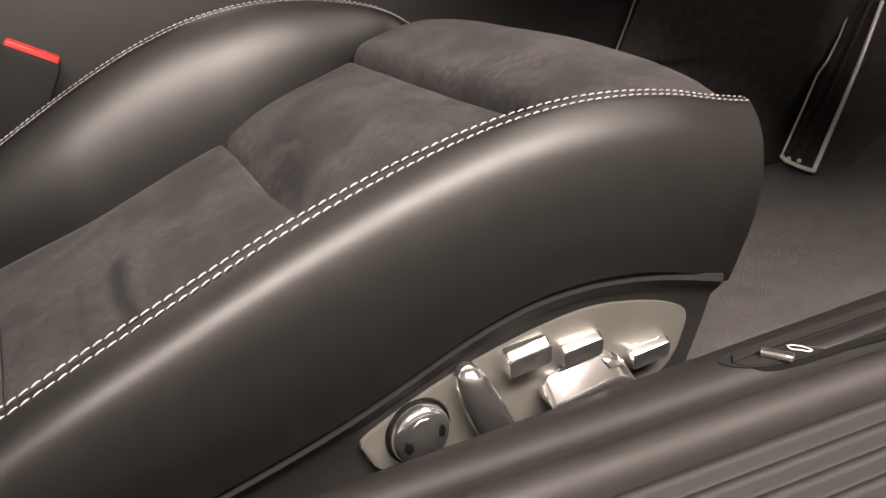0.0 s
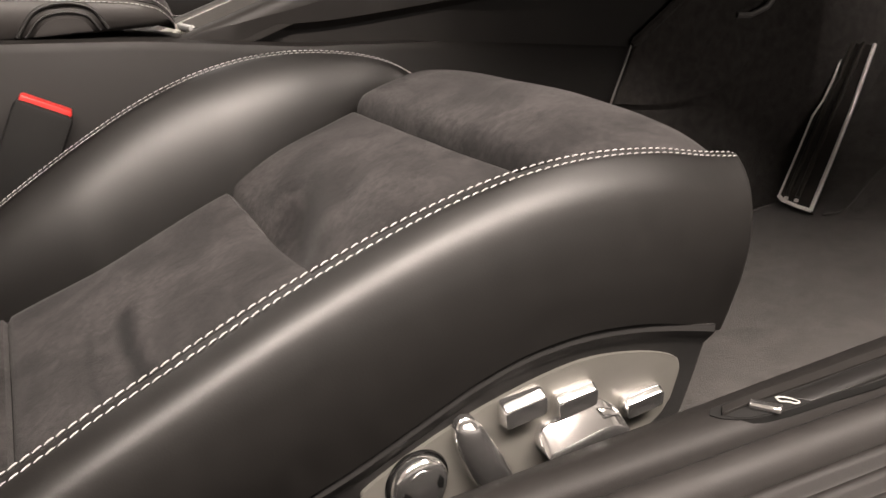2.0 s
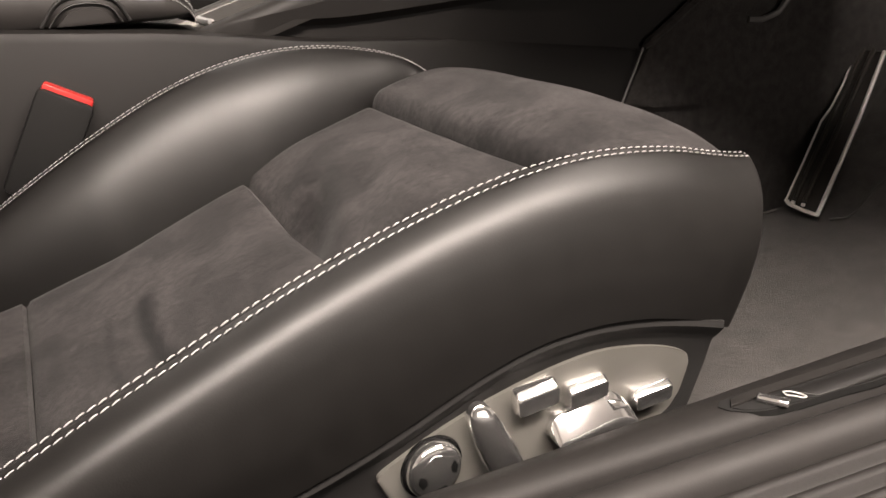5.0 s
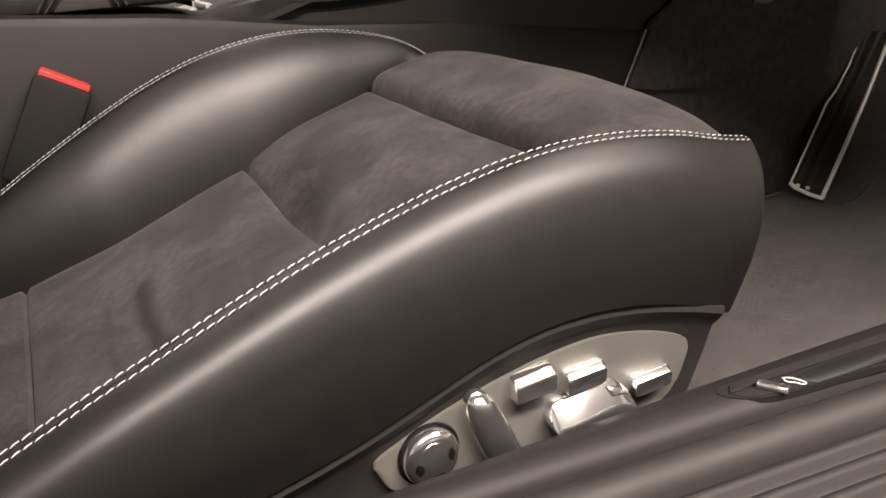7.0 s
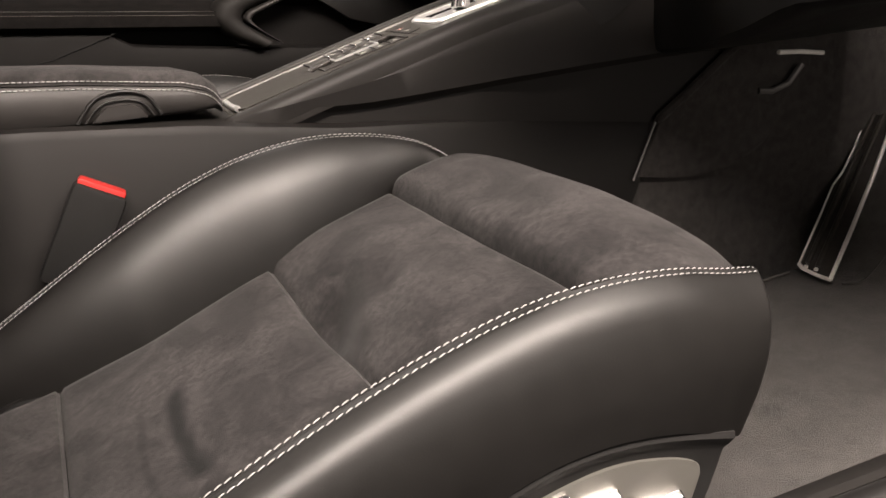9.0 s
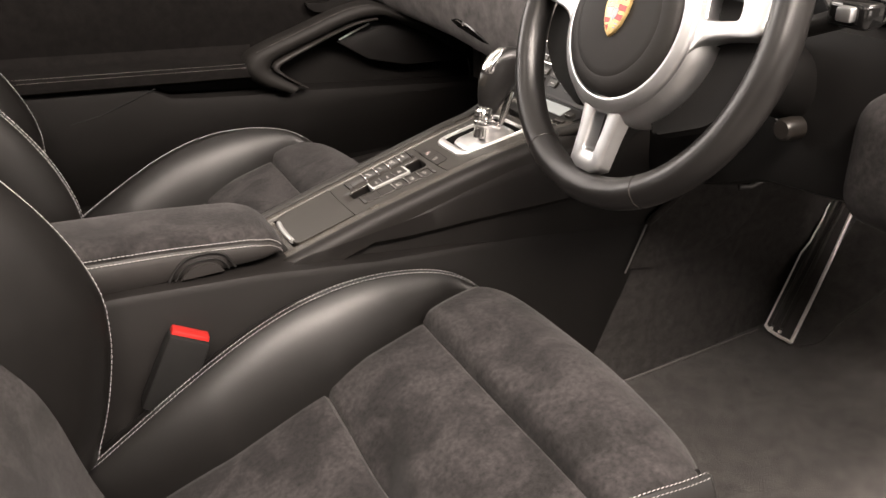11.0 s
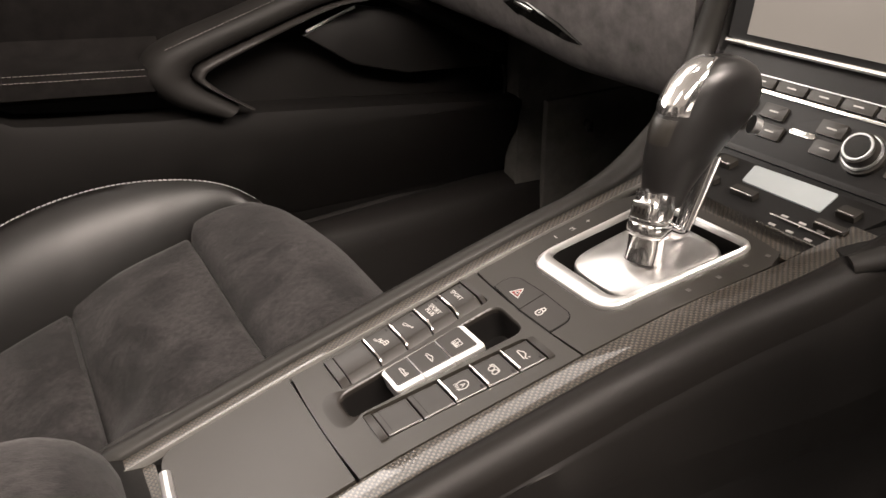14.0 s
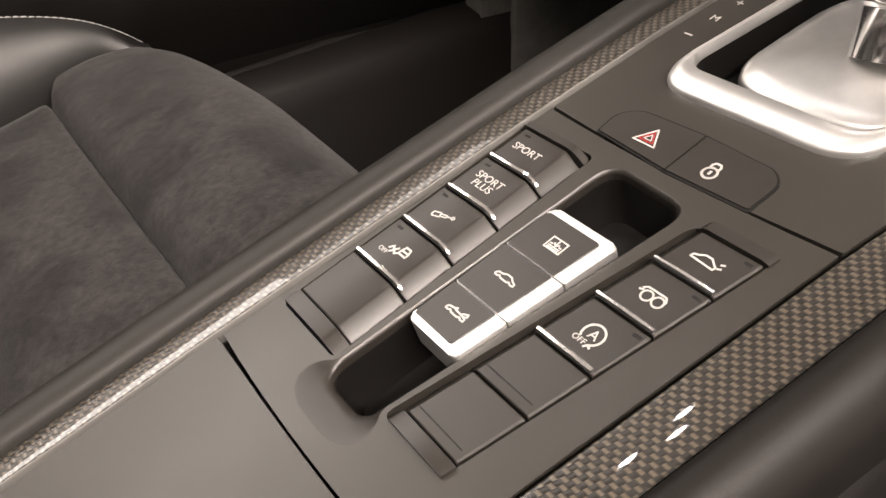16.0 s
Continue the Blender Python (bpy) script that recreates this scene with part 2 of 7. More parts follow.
# ---- building helpers ----
def part(name, bm, material, parent=None, label="", sharp=35):
    bmesh.ops.recalc_face_normals(bm, faces=bm.faces)
    me = bpy.data.meshes.new(name)
    bm.to_mesh(me)
    bm.free()
    me.materials.append(material)
    me.polygons.foreach_set("use_smooth", [True] * len(me.polygons))
    me.set_sharp_from_angle(angle=radians(sharp))
    ob = new(name, me)
    if parent is not None:
        ob.parent = parent
    if label:
        ob["label"] = label
    return ob


def thing(name, label, category, group="", kind=""):
    ob = new(name)
    ob.empty_display_size = 0.05
    return tagged(ob, label, category, group, kind)


def skin(bm, rows, close_u=False, close_v=False, caps=False):
    """Quads between rows of points."""
    vs = [[bm.verts.new(p) for p in row] for row in rows]
    n, m = len(vs), len(vs[0])
    for i in range(n if close_u else n - 1):
        for j in range(m if close_v else m - 1):
            a, b, c, d = vs[i][j], vs[i][(j + 1) % m], vs[(i + 1) % n][(j + 1) % m], vs[(i + 1) % n][j]
            try:
                bm.faces.new((a, b, c, d))
            except ValueError:
                pass
    if caps:
        bm.faces.new(vs[0])
        bm.faces.new(vs[-1])
    return vs


def box(bm, c, s, bevel=0.0, turn=None, seg=2):
    r = bmesh.ops.create_cube(bm, size=1.0)
    vs = r["verts"]
    m = Matrix.Translation(c) @ (turn or Matrix.Identity(4)) @ Matrix.Diagonal((*s, 1))
    bmesh.ops.transform(bm, matrix=m, verts=vs)
    if bevel:
        es = list({e for v in vs for e in v.link_edges})
        bmesh.ops.bevel(bm, geom=es, offset=bevel, segments=seg, affect="EDGES", profile=0.5)


def prism(bm, pts, up, depth, bevel=0.0, seg=2):
    """A slab: a flat outline pts (3D), pushed by the vector up * depth, with its rims bevelled."""
    up = Vector(up).normalized() * depth
    lo = [bm.verts.new(Vector(p)) for p in pts]
    hi = [bm.verts.new(Vector(p) + up) for p in pts]
    f1, f2 = bm.faces.new(lo), bm.faces.new(hi)
    n = len(pts)
    for i in range(n):
        bm.faces.new((lo[i], lo[(i + 1) % n], hi[(i + 1) % n], hi[i]))
    if bevel:
        bmesh.ops.bevel(bm, geom=list(f2.edges), offset=bevel, segments=seg, affect="EDGES", profile=0.5)


def tube(bm, pts, r, seg=10, closed=False, flat=1.0, up=(0, 0, 1)):
    """A round bar along pts; r may be a list. flat squashes it along up."""
    pts = [Vector(p) for p in pts]
    n = len(pts)
    rows = []
    for i, p in enumerate(pts):
        a = pts[(i - 1) % n] if closed or i else p
        b = pts[(i + 1) % n] if closed or i < n - 1 else p
        d = (b - a).normalized()
        side = d.cross(Vector(up))
        side = side.normalized() if side.length > 1e-4 else Vector((1, 0, 0))
        top = side.cross(d).normalized()
        rad = r[i] if isinstance(r, (list, tuple)) else r
        rows.append([p + rad * (math.cos(w) * side + flat * math.sin(w) * top) for w in (2 * math.pi * k / seg for k in range(seg))])
    skin(bm, rows, close_u=closed, close_v=True, caps=not closed)


def interp(x, table):
    xs, ys = zip(*table)
    return float(np.interp(x, xs, ys))


def soft(x, table, w=0.022):
    """As interp, with its kinks rounded."""
    return sum(interp(x + w * k / 4, table) for k in range(-4, 5)) / 9


def smooth(table, n=40):
    """A soft curve (Catmull-Rom) through points of any dimension."""
    p = [Vector(q) for q in table]
    p = [2 * p[0] - p[1]] + p + [2 * p[-1] - p[-2]]
    out = []
    k = len(p) - 3
    for i in range(n + 1):
        s = min(i / n * k, k - 1e-6)
        j, f = int(s), s - int(s)
        a, b, c, d = p[j:j + 4]
        out.append(0.5 * ((2 * b) + (c - a) * f + (2 * a - 5 * b + 4 * c - d) * f * f + (3 * b - a - 3 * c + d) * f ** 3))
    return out


def even(pts, step):
    """Points at an even step along a line of points."""
    pts = [Vector(p) for p in pts]
    d = [0.0]
    for a, b in zip(pts, pts[1:]):
        d.append(d[-1] + (b - a).length)
    n = max(2, int(d[-1] / step))
    out = []
    for i in range(n + 1):
        s = d[-1] * i / n
        j = min(int(np.searchsorted(d, s, side="right")) - 1, len(pts) - 2)
        f = (s - d[j]) / max(1e-9, d[j + 1] - d[j])
        out.append(pts[j].lerp(pts[j + 1], f))
    return out


def stitches(name, line, parent, step=0.0075, r=0.0009, fill=0.78, lift=(0, 0, 0), slant=0.0, side=(0, 1, 0), thread=None):
    bm = bmesh.new()
    p = even(line, step)
    for a, b in zip(p, p[1:]):
        d = (b - a) * fill
        o = Vector(lift)
        s = Vector(side) * slant
        m = a + d / 2
        tube(bm, [a + o - s, a + d * 0.2 + o * 1.6 - s * 0.6, m + o * 1.9, a + d * 0.8 + o * 1.6 + s * 0.6, a + d + o + s], [r * 0.55, r, r * 1.1, r, r * 0.55], seg=5)
    return part(name, bm, thread or M_THREAD, parent, "grey stitching")


# ---- the room round the car ----
def slab(name, lo, hi, material, label, category, kind="structure", bevel=0.0):
    bm = bmesh.new()
    c = [(a + b) / 2 for a, b in zip(lo, hi)]
    box(bm, c, [b - a for a, b in zip(lo, hi)], bevel)
    return tagged(part(name, bm, material), label, category, "", kind)


slab("ground", (-5, -5, -0.42), (6, 6, -0.32), M_GARAGE, "dark grey sealed showroom floor", "floor")
slab("wall_north", (6, -5, -0.32), (6.1, 6, 2.8), M_ROOM, "plain pale painted showroom wall", "wall")
slab("wall_south", (-5.1, -5, -0.32), (-5, 6, 2.8), M_ROOM, "plain pale painted showroom wall", "wall")
slab("wall_west", (-5, 6, -0.32), (6, 6.1, 2.8), M_ROOM, "plain pale painted showroom wall", "wall")
slab("wall_east", (-5, -5.1, -0.32), (6, -5, 2.8), M_WALL, "plain dark grey painted showroom wall", "wall")
slab("ceiling", (-5, -5, 2.8), (6, 6, 2.9), M_ROOM, "plain pale painted showroom ceiling", "ceiling")

# small downlights let into the ceiling
for dx, dy in ((0.07, 0.62), (-0.08, 0.78), (0.17, 0.80)):
    t = thing("downlight", "small round ceiling downlight, switched on", "downlight", "ceiling downlights")
    bm = bmesh.new()
    tube(bm, [(dx, dy, 2.80), (dx, dy, 2.785)], [0.05, 0.045], seg=20, up=(0, 1, 0))
    part("downlight_ring", bm, M_SATIN, t)
    bm = bmesh.new()
    tube(bm, [(dx, dy, 2.786), (dx, dy, 2.780)], [0.034, 0.030], seg=20, up=(0, 1, 0))
    part("downlight_lens", bm, M_LED, t, "bright lens")

# ---- car shell: floor, tunnel, bulkheads, sills ----
FLOOR = -0.015


def carpet_floor():
    bm = bmesh.new()
    rows = []
    for x in np.linspace(-1.0, 1.15, 60):
        row = []
        for y in np.linspace(-0.70, 0.70, 50):
            rise = max(0.0, x - 0.72)
            z = FLOOR + 1.1 * rise ** 1.15 + 0.003 * noise.noise((x * 9, y * 9, 0))
            row.append((x, y, z))
        rows.append(row)
    top = skin(bm, rows)
    geom = bmesh.ops.extrude_face_region(bm, geom=bm.faces[:])
    bmesh.ops.translate(bm, verts=[v for v in geom["geom"] if isinstance(v, bmesh.types.BMVert)], vec=(0, 0, -0.03))
    return tagged(part("floor", bm, M_CARPET_FLOOR), "black car carpet on the footwell floor", "carpet", "", "structure")


carpet_floor()
slab("bulkhead_front", (1.10, -0.95, -0.2), (1.16, 1.05, 0.80), M_CARPET, "dark front bulkhead", "bulkhead")
slab("bulkhead_rear", (-1.05, -0.72, -0.05), (-1.0, 0.75, 0.62), M_CARPET, "carpeted rear bulkhead", "bulkhead")


def sill(sign, label):
    """Door sill with a soft inner flange, a rubber seal and stepped scuff ledges."""
    t = thing("door_sill", label, "door sill")

    def run(name, prof, material, x0=-1.2, x1=1.05, lab=""):
        bm = bmesh.new()
        rows = []
        for x in np.linspace(x0, x1, 30):
            row = []
            for y, z in prof:
                k = 0.055 + 0.06 * min(1.0, max(0.0, (y - 0.675) / 0.045))
                sh = -k * (max(x, -0.6) + 0.2)
                row.append((x, sign * (y - sh), z + 0.012 * max(0, x) ** 2 - (0.007 if z > 0.1 else 0.0)))
            rows.append(row)
        skin(bm, rows, close_v=True, caps=True)
        part(name, bm, material, t, lab, sharp=70)

    run("inner_trim", [(0.66, FLOOR), (0.666, 0.15), (0.672, 0.178), (0.680, 0.190), (0.695, 0.196), (0.708, 0.196), (0.714, 0.190), (0.716, 0.10), (0.70, FLOOR)], M_SILL, lab="soft black sill trim")
    run("rubber_seal", [(0.7155, 0.12), (0.7155, 0.186), (0.719, 0.189), (0.726, 0.191), (0.733, 0.188), (0.738, 0.181), (0.738, 0.12)], M_RUBBER, lab="rubber door seal")
    ribs = []
    for k in range(8):
        a, h = 0.7385 + 0.0118 * k, 0.1775 - 0.0034 * k
        ribs += [(a, h - 0.0025), (a + 0.0022, h + 0.0008), (a + 0.0052, h + 0.0012), (a + 0.0078, h - 0.0006), (a + 0.0098, h - 0.0045)]
    run("outer_step", [(0.7375, 0.05)] + ribs + [(0.84, 0.146), (0.86, 0.142), (0.885, 0.12), (0.90, 0.0), (0.88, -0.2), (0.72, -0.2)], M_SILL, lab="ribbed satin sill ledge")
    return t


sill(-1, "black stepped door sill with rubber seal on the driver side")
sill(1, "black stepped door sill with rubber seal on the passenger side")


# ---- seats ----
SEAM_Z = {1: [(-0.62, 0.175), (-0.55, 0.208), (-0.50, 0.233), (-0.45, 0.249), (-0.41, 0.267), (-0.363, 0.284), (-0.314, 0.299), (-0.26, 0.313), (-0.224, 0.319), (-0.184, 0.322), (-0.14, 0.320), (-0.094, 0.311), (-0.055, 0.300), (-0.03, 0.286)],
          -1: [(-0.62, 0.165), (-0.55, 0.205), (-0.507, 0.234), (-0.449, 0.267), (-0.39, 0.300), (-0.329, 0.327), (-0.268, 0.344), (-0.206, 0.349), (-0.155, 0.345), (-0.087, 0.330), (-0.05, 0.316), (-0.03, 0.300)]}
PANEL_Z = [(-0.62, 0.12), (-0.5, 0.155), (-0.414, 0.172), (-0.35, 0.185), (-0.318, 0.195), (-0.285, 0.207), (-0.247, 0.219), (-0.207, 0.2225), (-0.164, 0.219), (-0.117, 0.207), (-0.085, 0.197), (-0.03, 0.176)]
PAD_Z = [(-0.62, 0.135), (-0.525, 0.152), (-0.42, 0.182), (-0.305, 0.228), (-0.23, 0.257), (-0.152, 0.280), (-0.10, 0.297), (-0.05, 0.305), (0.0, 0.300), (0.05, 0.285)]


REAR_ROLL = [(0.2470, 0.0006), (0.2550, 0.0030), (0.2612, 0.0068), (0.2658, 0.0122), (0.2686, 0.0195), (0.2700, 0.0290), (0.2706, 0.0430), (0.2708, 0.0590)]
FRONT_ROLL = [(0.2445, 0.0026), (0.2508, 0.0075), (0.2562, 0.0140), (0.2608, 0.0220), (0.2645, 0.0320), (0.2672, 0.0430), (0.2690, 0.0540), (0.2698, 0.0640)]


def seat(cy, out, lift, drop, label):
    """A sports seat. out: the y direction of its door side."""
    t = thing("sports_seat", label, "car seat", "front seats")
    t.location = (-0.3, cy, lift)

    def P(x, v, z):
        return Vector((x + 0.3, out * v, z))

    def loft_bolster(name, sgn):
        bm = bmesh.new()
        rows = []
        tip = 0.010 if out < 0 and sgn > 0 else 0.0
        for x in np.linspace(-0.60, -0.035, 60):
            e = max(0.0, (x + 0.16) / 0.125)
            nar = 0.009 * e ** 2
            s, b, p = (soft(x, SEAM_Z[-1 if drop else sgn], 0.05) - (drop if sgn < 0 else 0.0)), soft(x, PANEL_Z, 0.03), soft(x, PAD_Z) - 0.008
            if not tip:
                s -= 0.016 * max(0.0, (x + 0.085) / 0.05) ** 2
            q = min(1.0, (s - b) / 0.088)
            wd = min(0.060, max(0.014, (s - p) * 0.56))
            bulge = [(0.2385 - wd * (0.68 * math.cos(a) + 0.32 * (1 - k / 9)), p + (s - p) * (0.68 * math.sin(a) + 0.32 * k / 9)) for k, a in ((k, math.pi / 2 * k / 9) for k in range(9))]
            f = max(0.0, min(1.0, (x + 0.47) / 0.33))
            shoulder = [(v0 + (v1 - v0) * f, s - (d0 + (d1 - d0) * f) * q) for (v0, d0), (v1, d1) in zip(REAR_ROLL, FRONT_ROLL)]
            prof = [(0.2225 - wd, p - 0.055), (0.2345 - wd, p - 0.022)] + bulge + [(0.2385, s + 0.001), *shoulder,
                    (0.2702, (s - 0.060 * q) * 0.5 + (b + 0.012) * 0.5), (0.2694, b + 0.012), (0.2690, b + 0.0005), (0.2580, b), (0.20, b - 0.002)]
            if tip:
                sink = 0.014 * max(0.0, min(1.0, (x + 0.16) / 0.04))
                prof[2:11] = [(v, z - sink * math.sin(math.pi * (k + 1) / 11)) for k, (v, z) in enumerate(prof[2:11])]
            row = []
            for v, z in prof:
                low = max(0.0, min(1.0, (s - z) / (s - b)))
                row.append(P(x + min(1.0, e) ** 2 * (tip * (1 - low) ** 3 + 0.008 * math.sin(math.pi * low) - 0.022 * low ** 0.6 - 0.006 * low ** 3), sgn * (v - nar), z))
            rows.append(row)
        last = rows[-1]
        mid = sum(last, Vector()) / len(last)
        for f, d in ((0.985, 0.0022), (0.94, 0.0044), (0.80, 0.0066), (0.4, 0.008)):
            rows.append([mid + (q - mid) * f + Vector((d, 0, 0)) for q in last])
        skin(bm, rows, close_v=True, caps=True)
        return part(name, bm, M_LEATHER, t, "black leather side bolster with pale double stitching", sharp=60)

    for name, sgn in (("outer_bolster", 1), ("inner_bolster", -1)):
        ob = loft_bolster(name, sgn)
        for k, dv in enumerate((-0.0008, 0.0058) if sgn > 0 else (-0.0012, -0.0075)):
            line = []
            for x in np.linspace(-0.585, -0.036, 90):
                e = max(0.0, (x + 0.16) / 0.125)
                sag = 0.0016 if dv < -0.005 else 0.25 * max(0, dv)
                line.append(P(x + (0.010 if out < 0 and sgn > 0 else 0.0) * min(1.0, e) ** 2, sgn * (0.2375 + dv - 0.009 * e ** 2), (soft(x, SEAM_Z[-1 if drop else sgn], 0.05) - (drop if sgn < 0 else 0.0)) + 0.0012 - sag - (0.0 if out < 0 and sgn > 0 else 0.016 * max(0.0, (x + 0.085) / 0.05) ** 2)))
            if out < 0 and sgn > 0 and not k:
                a = line[-1]
                line += [a + Vector((0.004, 0, -0.002)), a + Vector((0.006, 0, -0.007)), a + Vector((0.0065, 0, -0.016))]
            stitches("stitching", line, ob, step=0.0061, r=0.00044, lift=(0, 0, 0.0004), slant=0.0006)

    def pad(name, x0, x1, hw, dz, puff, r=0.012, front=False, wide=0.0, pull=0.0):
        bm = bmesh.new()
        rows = []
        n, m = 40, 48
        for i in range(n + 1):
            u = i / n
            x = x0 + (x1 - x0) * u
            row = []
            for j in range(m + 1):
                w = -1 + 2 * j / m
                half = hw + (wide if w > 0 else 0.0) * min(1.0, u * 8)
                v = half * w
                du, dv = min(x - x0, x1 - x), half - abs(v)
                drop = 0
                for d, rad in ((du, r), (dv, r)):
                    if d < rad:
                        drop += rad - math.sqrt(max(0, rad * rad - (rad - d) ** 2))
                bow = 0.02 * (1 - w * w) if front and u > 0.5 else 0
                xx = x + bow * max(0, (u - 0.5) * 2)
                if front:
                    xx -= (0.034 if w < 0 else 0.020) * max(0.0, (abs(w) - 0.72) / 0.28) ** 2 * max(0.0, (u - 0.3) / 0.7)
                z = soft(xx, PAD_Z) - 0.008 + dz + puff * (1 - (2 * u - 1) ** 2) * (1 - w ** 4) - drop - 0.002 * (1 - w * w)
                if front:
                    z += 0.009 - 0.017 * max(0.0, min(1.0, (w - 0.15) / 0.75)) ** 1.5 * (0.35 + 0.65 * u)
                    if u > 0.62:
                        z -= 0.035 * ((u - 0.62) / 0.38) ** 3
                else:
                    z -= pull * math.exp(-abs((x + 0.285) / (0.034 if x > -0.285 else 0.016)) ** 1.5) * (0.22 + 0.78 * math.exp(-((v + 0.030) / 0.060) ** 2)) * (1 - w ** 8)
                    z += pull * 0.12 * math.sin(46 * v + 120 * x) * math.exp(-((x + 0.26) / 0.03) ** 2) * math.exp(-((v + 0.005) / 0.07) ** 2)
                z += 0.0012 * noise.noise((x * 14, v * 14, 3))
                row.append(P(xx, v, z))
            rows.append(row)
        skin(bm, rows)
        g = bmesh.ops.extrude_face_region(bm, geom=bm.faces[:])
        bmesh.ops.translate(bm, verts=[q for q in g["geom"] if isinstance(q, bmesh.types.BMVert)], vec=(0, 0, -0.04 if front else -0.07))
        return part(name, bm, M_SUEDE, t, "dark grey suede seat panel", sharp=50)

    pad("rear_cushion", -0.62, -0.5118, 0.186, 0.001, 0.004, r=0.005)
    pad("lower_cushion", -0.5125, -0.2850, 0.188, -0.001, 0.010, r=0.007, pull=0.012)
    mid = pad("middle_cushion", -0.2855, -0.1350, 0.194, 0.006, 0.010, r=0.009, pull=0.046)
    line = []
    for k in range(41):
        w = -0.88 + 1.76 * k / 40
        u = (-0.1392 + 0.285) / 0.1495
        z = soft(-0.1392, PAD_Z) - 0.002 + 0.010 * (1 - (2 * u - 1) ** 2) * (1 - w ** 4) - 0.0030 - 0.002 * (1 - w * w)
        line.append(P(-0.1392, 0.190 * w, z))
    stitches("seam_stitching", line, mid, step=0.0045, r=0.0004, fill=0.6, lift=(0.0002, 0, 0.0003), thread=M_THREAD_DIM)
    pad("front_cushion", -0.1345, 0.002, 0.200, 0.008, 0.009, r=0.014, front=True, wide=0.027)

    # plastic valance under the bolsters
    for name, sgn in (("side_valance", 1), ("side_valance", -1)):
        bm = bmesh.new()
        rows = []
        for x in np.linspace(-0.60, -0.070, 44):
            b = soft(x, PANEL_Z, 0.03) + 0.0015
            e = max(0.0, (x + 0.11) / 0.05)
            lo = 0.10 + 0.03 * min(1, e) ** 2
            rows.append([P(x - 0.03 * max(0.0, min(1.0, (x + 0.16) / 0.10)) ** 2 * max(0.0, (b - z) / max(0.01, b - lo)), sgn * (v - 0.003 * min(1.0, e) ** 2), z) for v, z in ((0.22, b - 0.008), (0.2600, b - 0.0015), (0.2660, b - 0.0030), (0.2672, b - 0.0075), (0.2640, b - 0.0130), (0.2605, b - 0.018), (0.2600, (b + lo) / 2), (0.258, lo + 0.01), (0.245, lo), (0.20, lo))])
        skin(bm, rows, close_v=True, caps=True)
        part(name, bm, M_VALANCE, t, "matt black plastic seat valance")
    bm = bmesh.new()
    box(bm, P(-0.32, 0, 0.09), (0.5, 0.42, 0.10), 0.02)
    part("seat_frame", bm, M_DARK, t)
    for v in (-0.2, 0.2):
        bm = bmesh.new()
        box(bm, P(-0.32, v, 0.02), (0.60, 0.03, 0.05), 0.005)
        part("seat_rail", bm, M_PLASTIC, t)

    # control plate with its chrome switches
    y = 0.2600
    if out < 0:
        out_line = smooth([(-0.338, 0.165), (-0.336, 0.170), (-0.321, 0.1765), (-0.300, 0.184), (-0.275, 0.191), (-0.248, 0.1965), (-0.215, 0.201), (-0.185, 0.202), (-0.158, 0.198), (-0.130, 0.190), (-0.111, 0.1815), (-0.1035, 0.174), (-0.106, 0.161), (-0.116, 0.142), (-0.14, 0.131), (-0.18, 0.127), (-0.25, 0.127), (-0.300, 0.134), (-0.325, 0.145), (-0.336, 0.157)], 90)
        bm = bmesh.new()
        prism(bm, [P(p[0] + 0.001, y, p[1] - 0.003) for p in out_line[:-1]], (0, out, 0), 0.0035, 0.0012)
        plate = part("control_plate", bm, M_SILVERPLATE, t, "champagne satin metal switch plate")

        DOME = ((1.0, 0.0, 1), (1.0, 0.35, 1), (0.985, 0.52, 1), (0.95, 0.68, 1), (0.89, 0.82, 1), (0.80, 0.92, 1), (0.68, 1.0, 1), (0.5, 1.1, 1), (0.25, 1.18, 1), (0.01, 1.2, 1))
        WEDGE = ((1.0, 0.0, 1), (1.0, 0.60, 1), (0.995, 0.66, 0.985), (0.985, 0.97, 0.80), (0.965, 1.05, 0.77), (0.92, 1.08, 0.75), (0.6, 1.02, 0.73), (0.01, 1.0, 0.72))
        SLIDE = ((1.0, 0.0, 1), (1.0, 0.30, 1), (0.99, 0.37, 0.96), (0.98, 0.93, 0.48), (0.96, 1.02, 0.41), (0.90, 1.05, 0.38), (0.5, 1.05, 0.34), (0.01, 1.05, 0.32))
        GRIP = ((1.0, 0.0, 1), (1.0, 0.5, 1), (0.97, 0.66, 1), (0.86, 0.84, 1), (0.60, 1.02, 1), (0.3, 1.14, 1), (0.12, 1.19, 1), (0.01, 1.2, 1))

        def knob(name, pts, depth, lab, form=WEDGE, lean=0.0):
            """A switch cap over an outline of (x, z): rows of scale, depth and squeeze to the lower edge; lean tips its face upwards."""
            b2 = bmesh.new()
            mx, mz = sum(p[0] for p in pts) / len(pts), sum(p[1] for p in pts) / len(pts)
            half, zl = max(p[1] for p in pts) - mz, min(p[1] for p in pts)
            rows = [[P(mx + (p[0] - mx) * f, y + 0.003 + depth * h * (1 - lean * f * (p[1] - mz) / half), zl + (mz + (p[1] - mz) * f - zl) * c) for p in pts] for f, h, c in form]
            skin(b2, rows, close_v=True)
            return part(name, b2, M_SWITCH, plate, lab, sharp=42)

        circ = [(-0.303 + 0.0180 * math.cos(w), 0.1600 + 0.0185 * math.sin(w)) for w in (2 * math.pi * k / 40 for k in range(40))]
        knob("lumbar_dial", circ, 0.0095, "round chrome lumbar dial", DOME)
        b2 = bmesh.new()
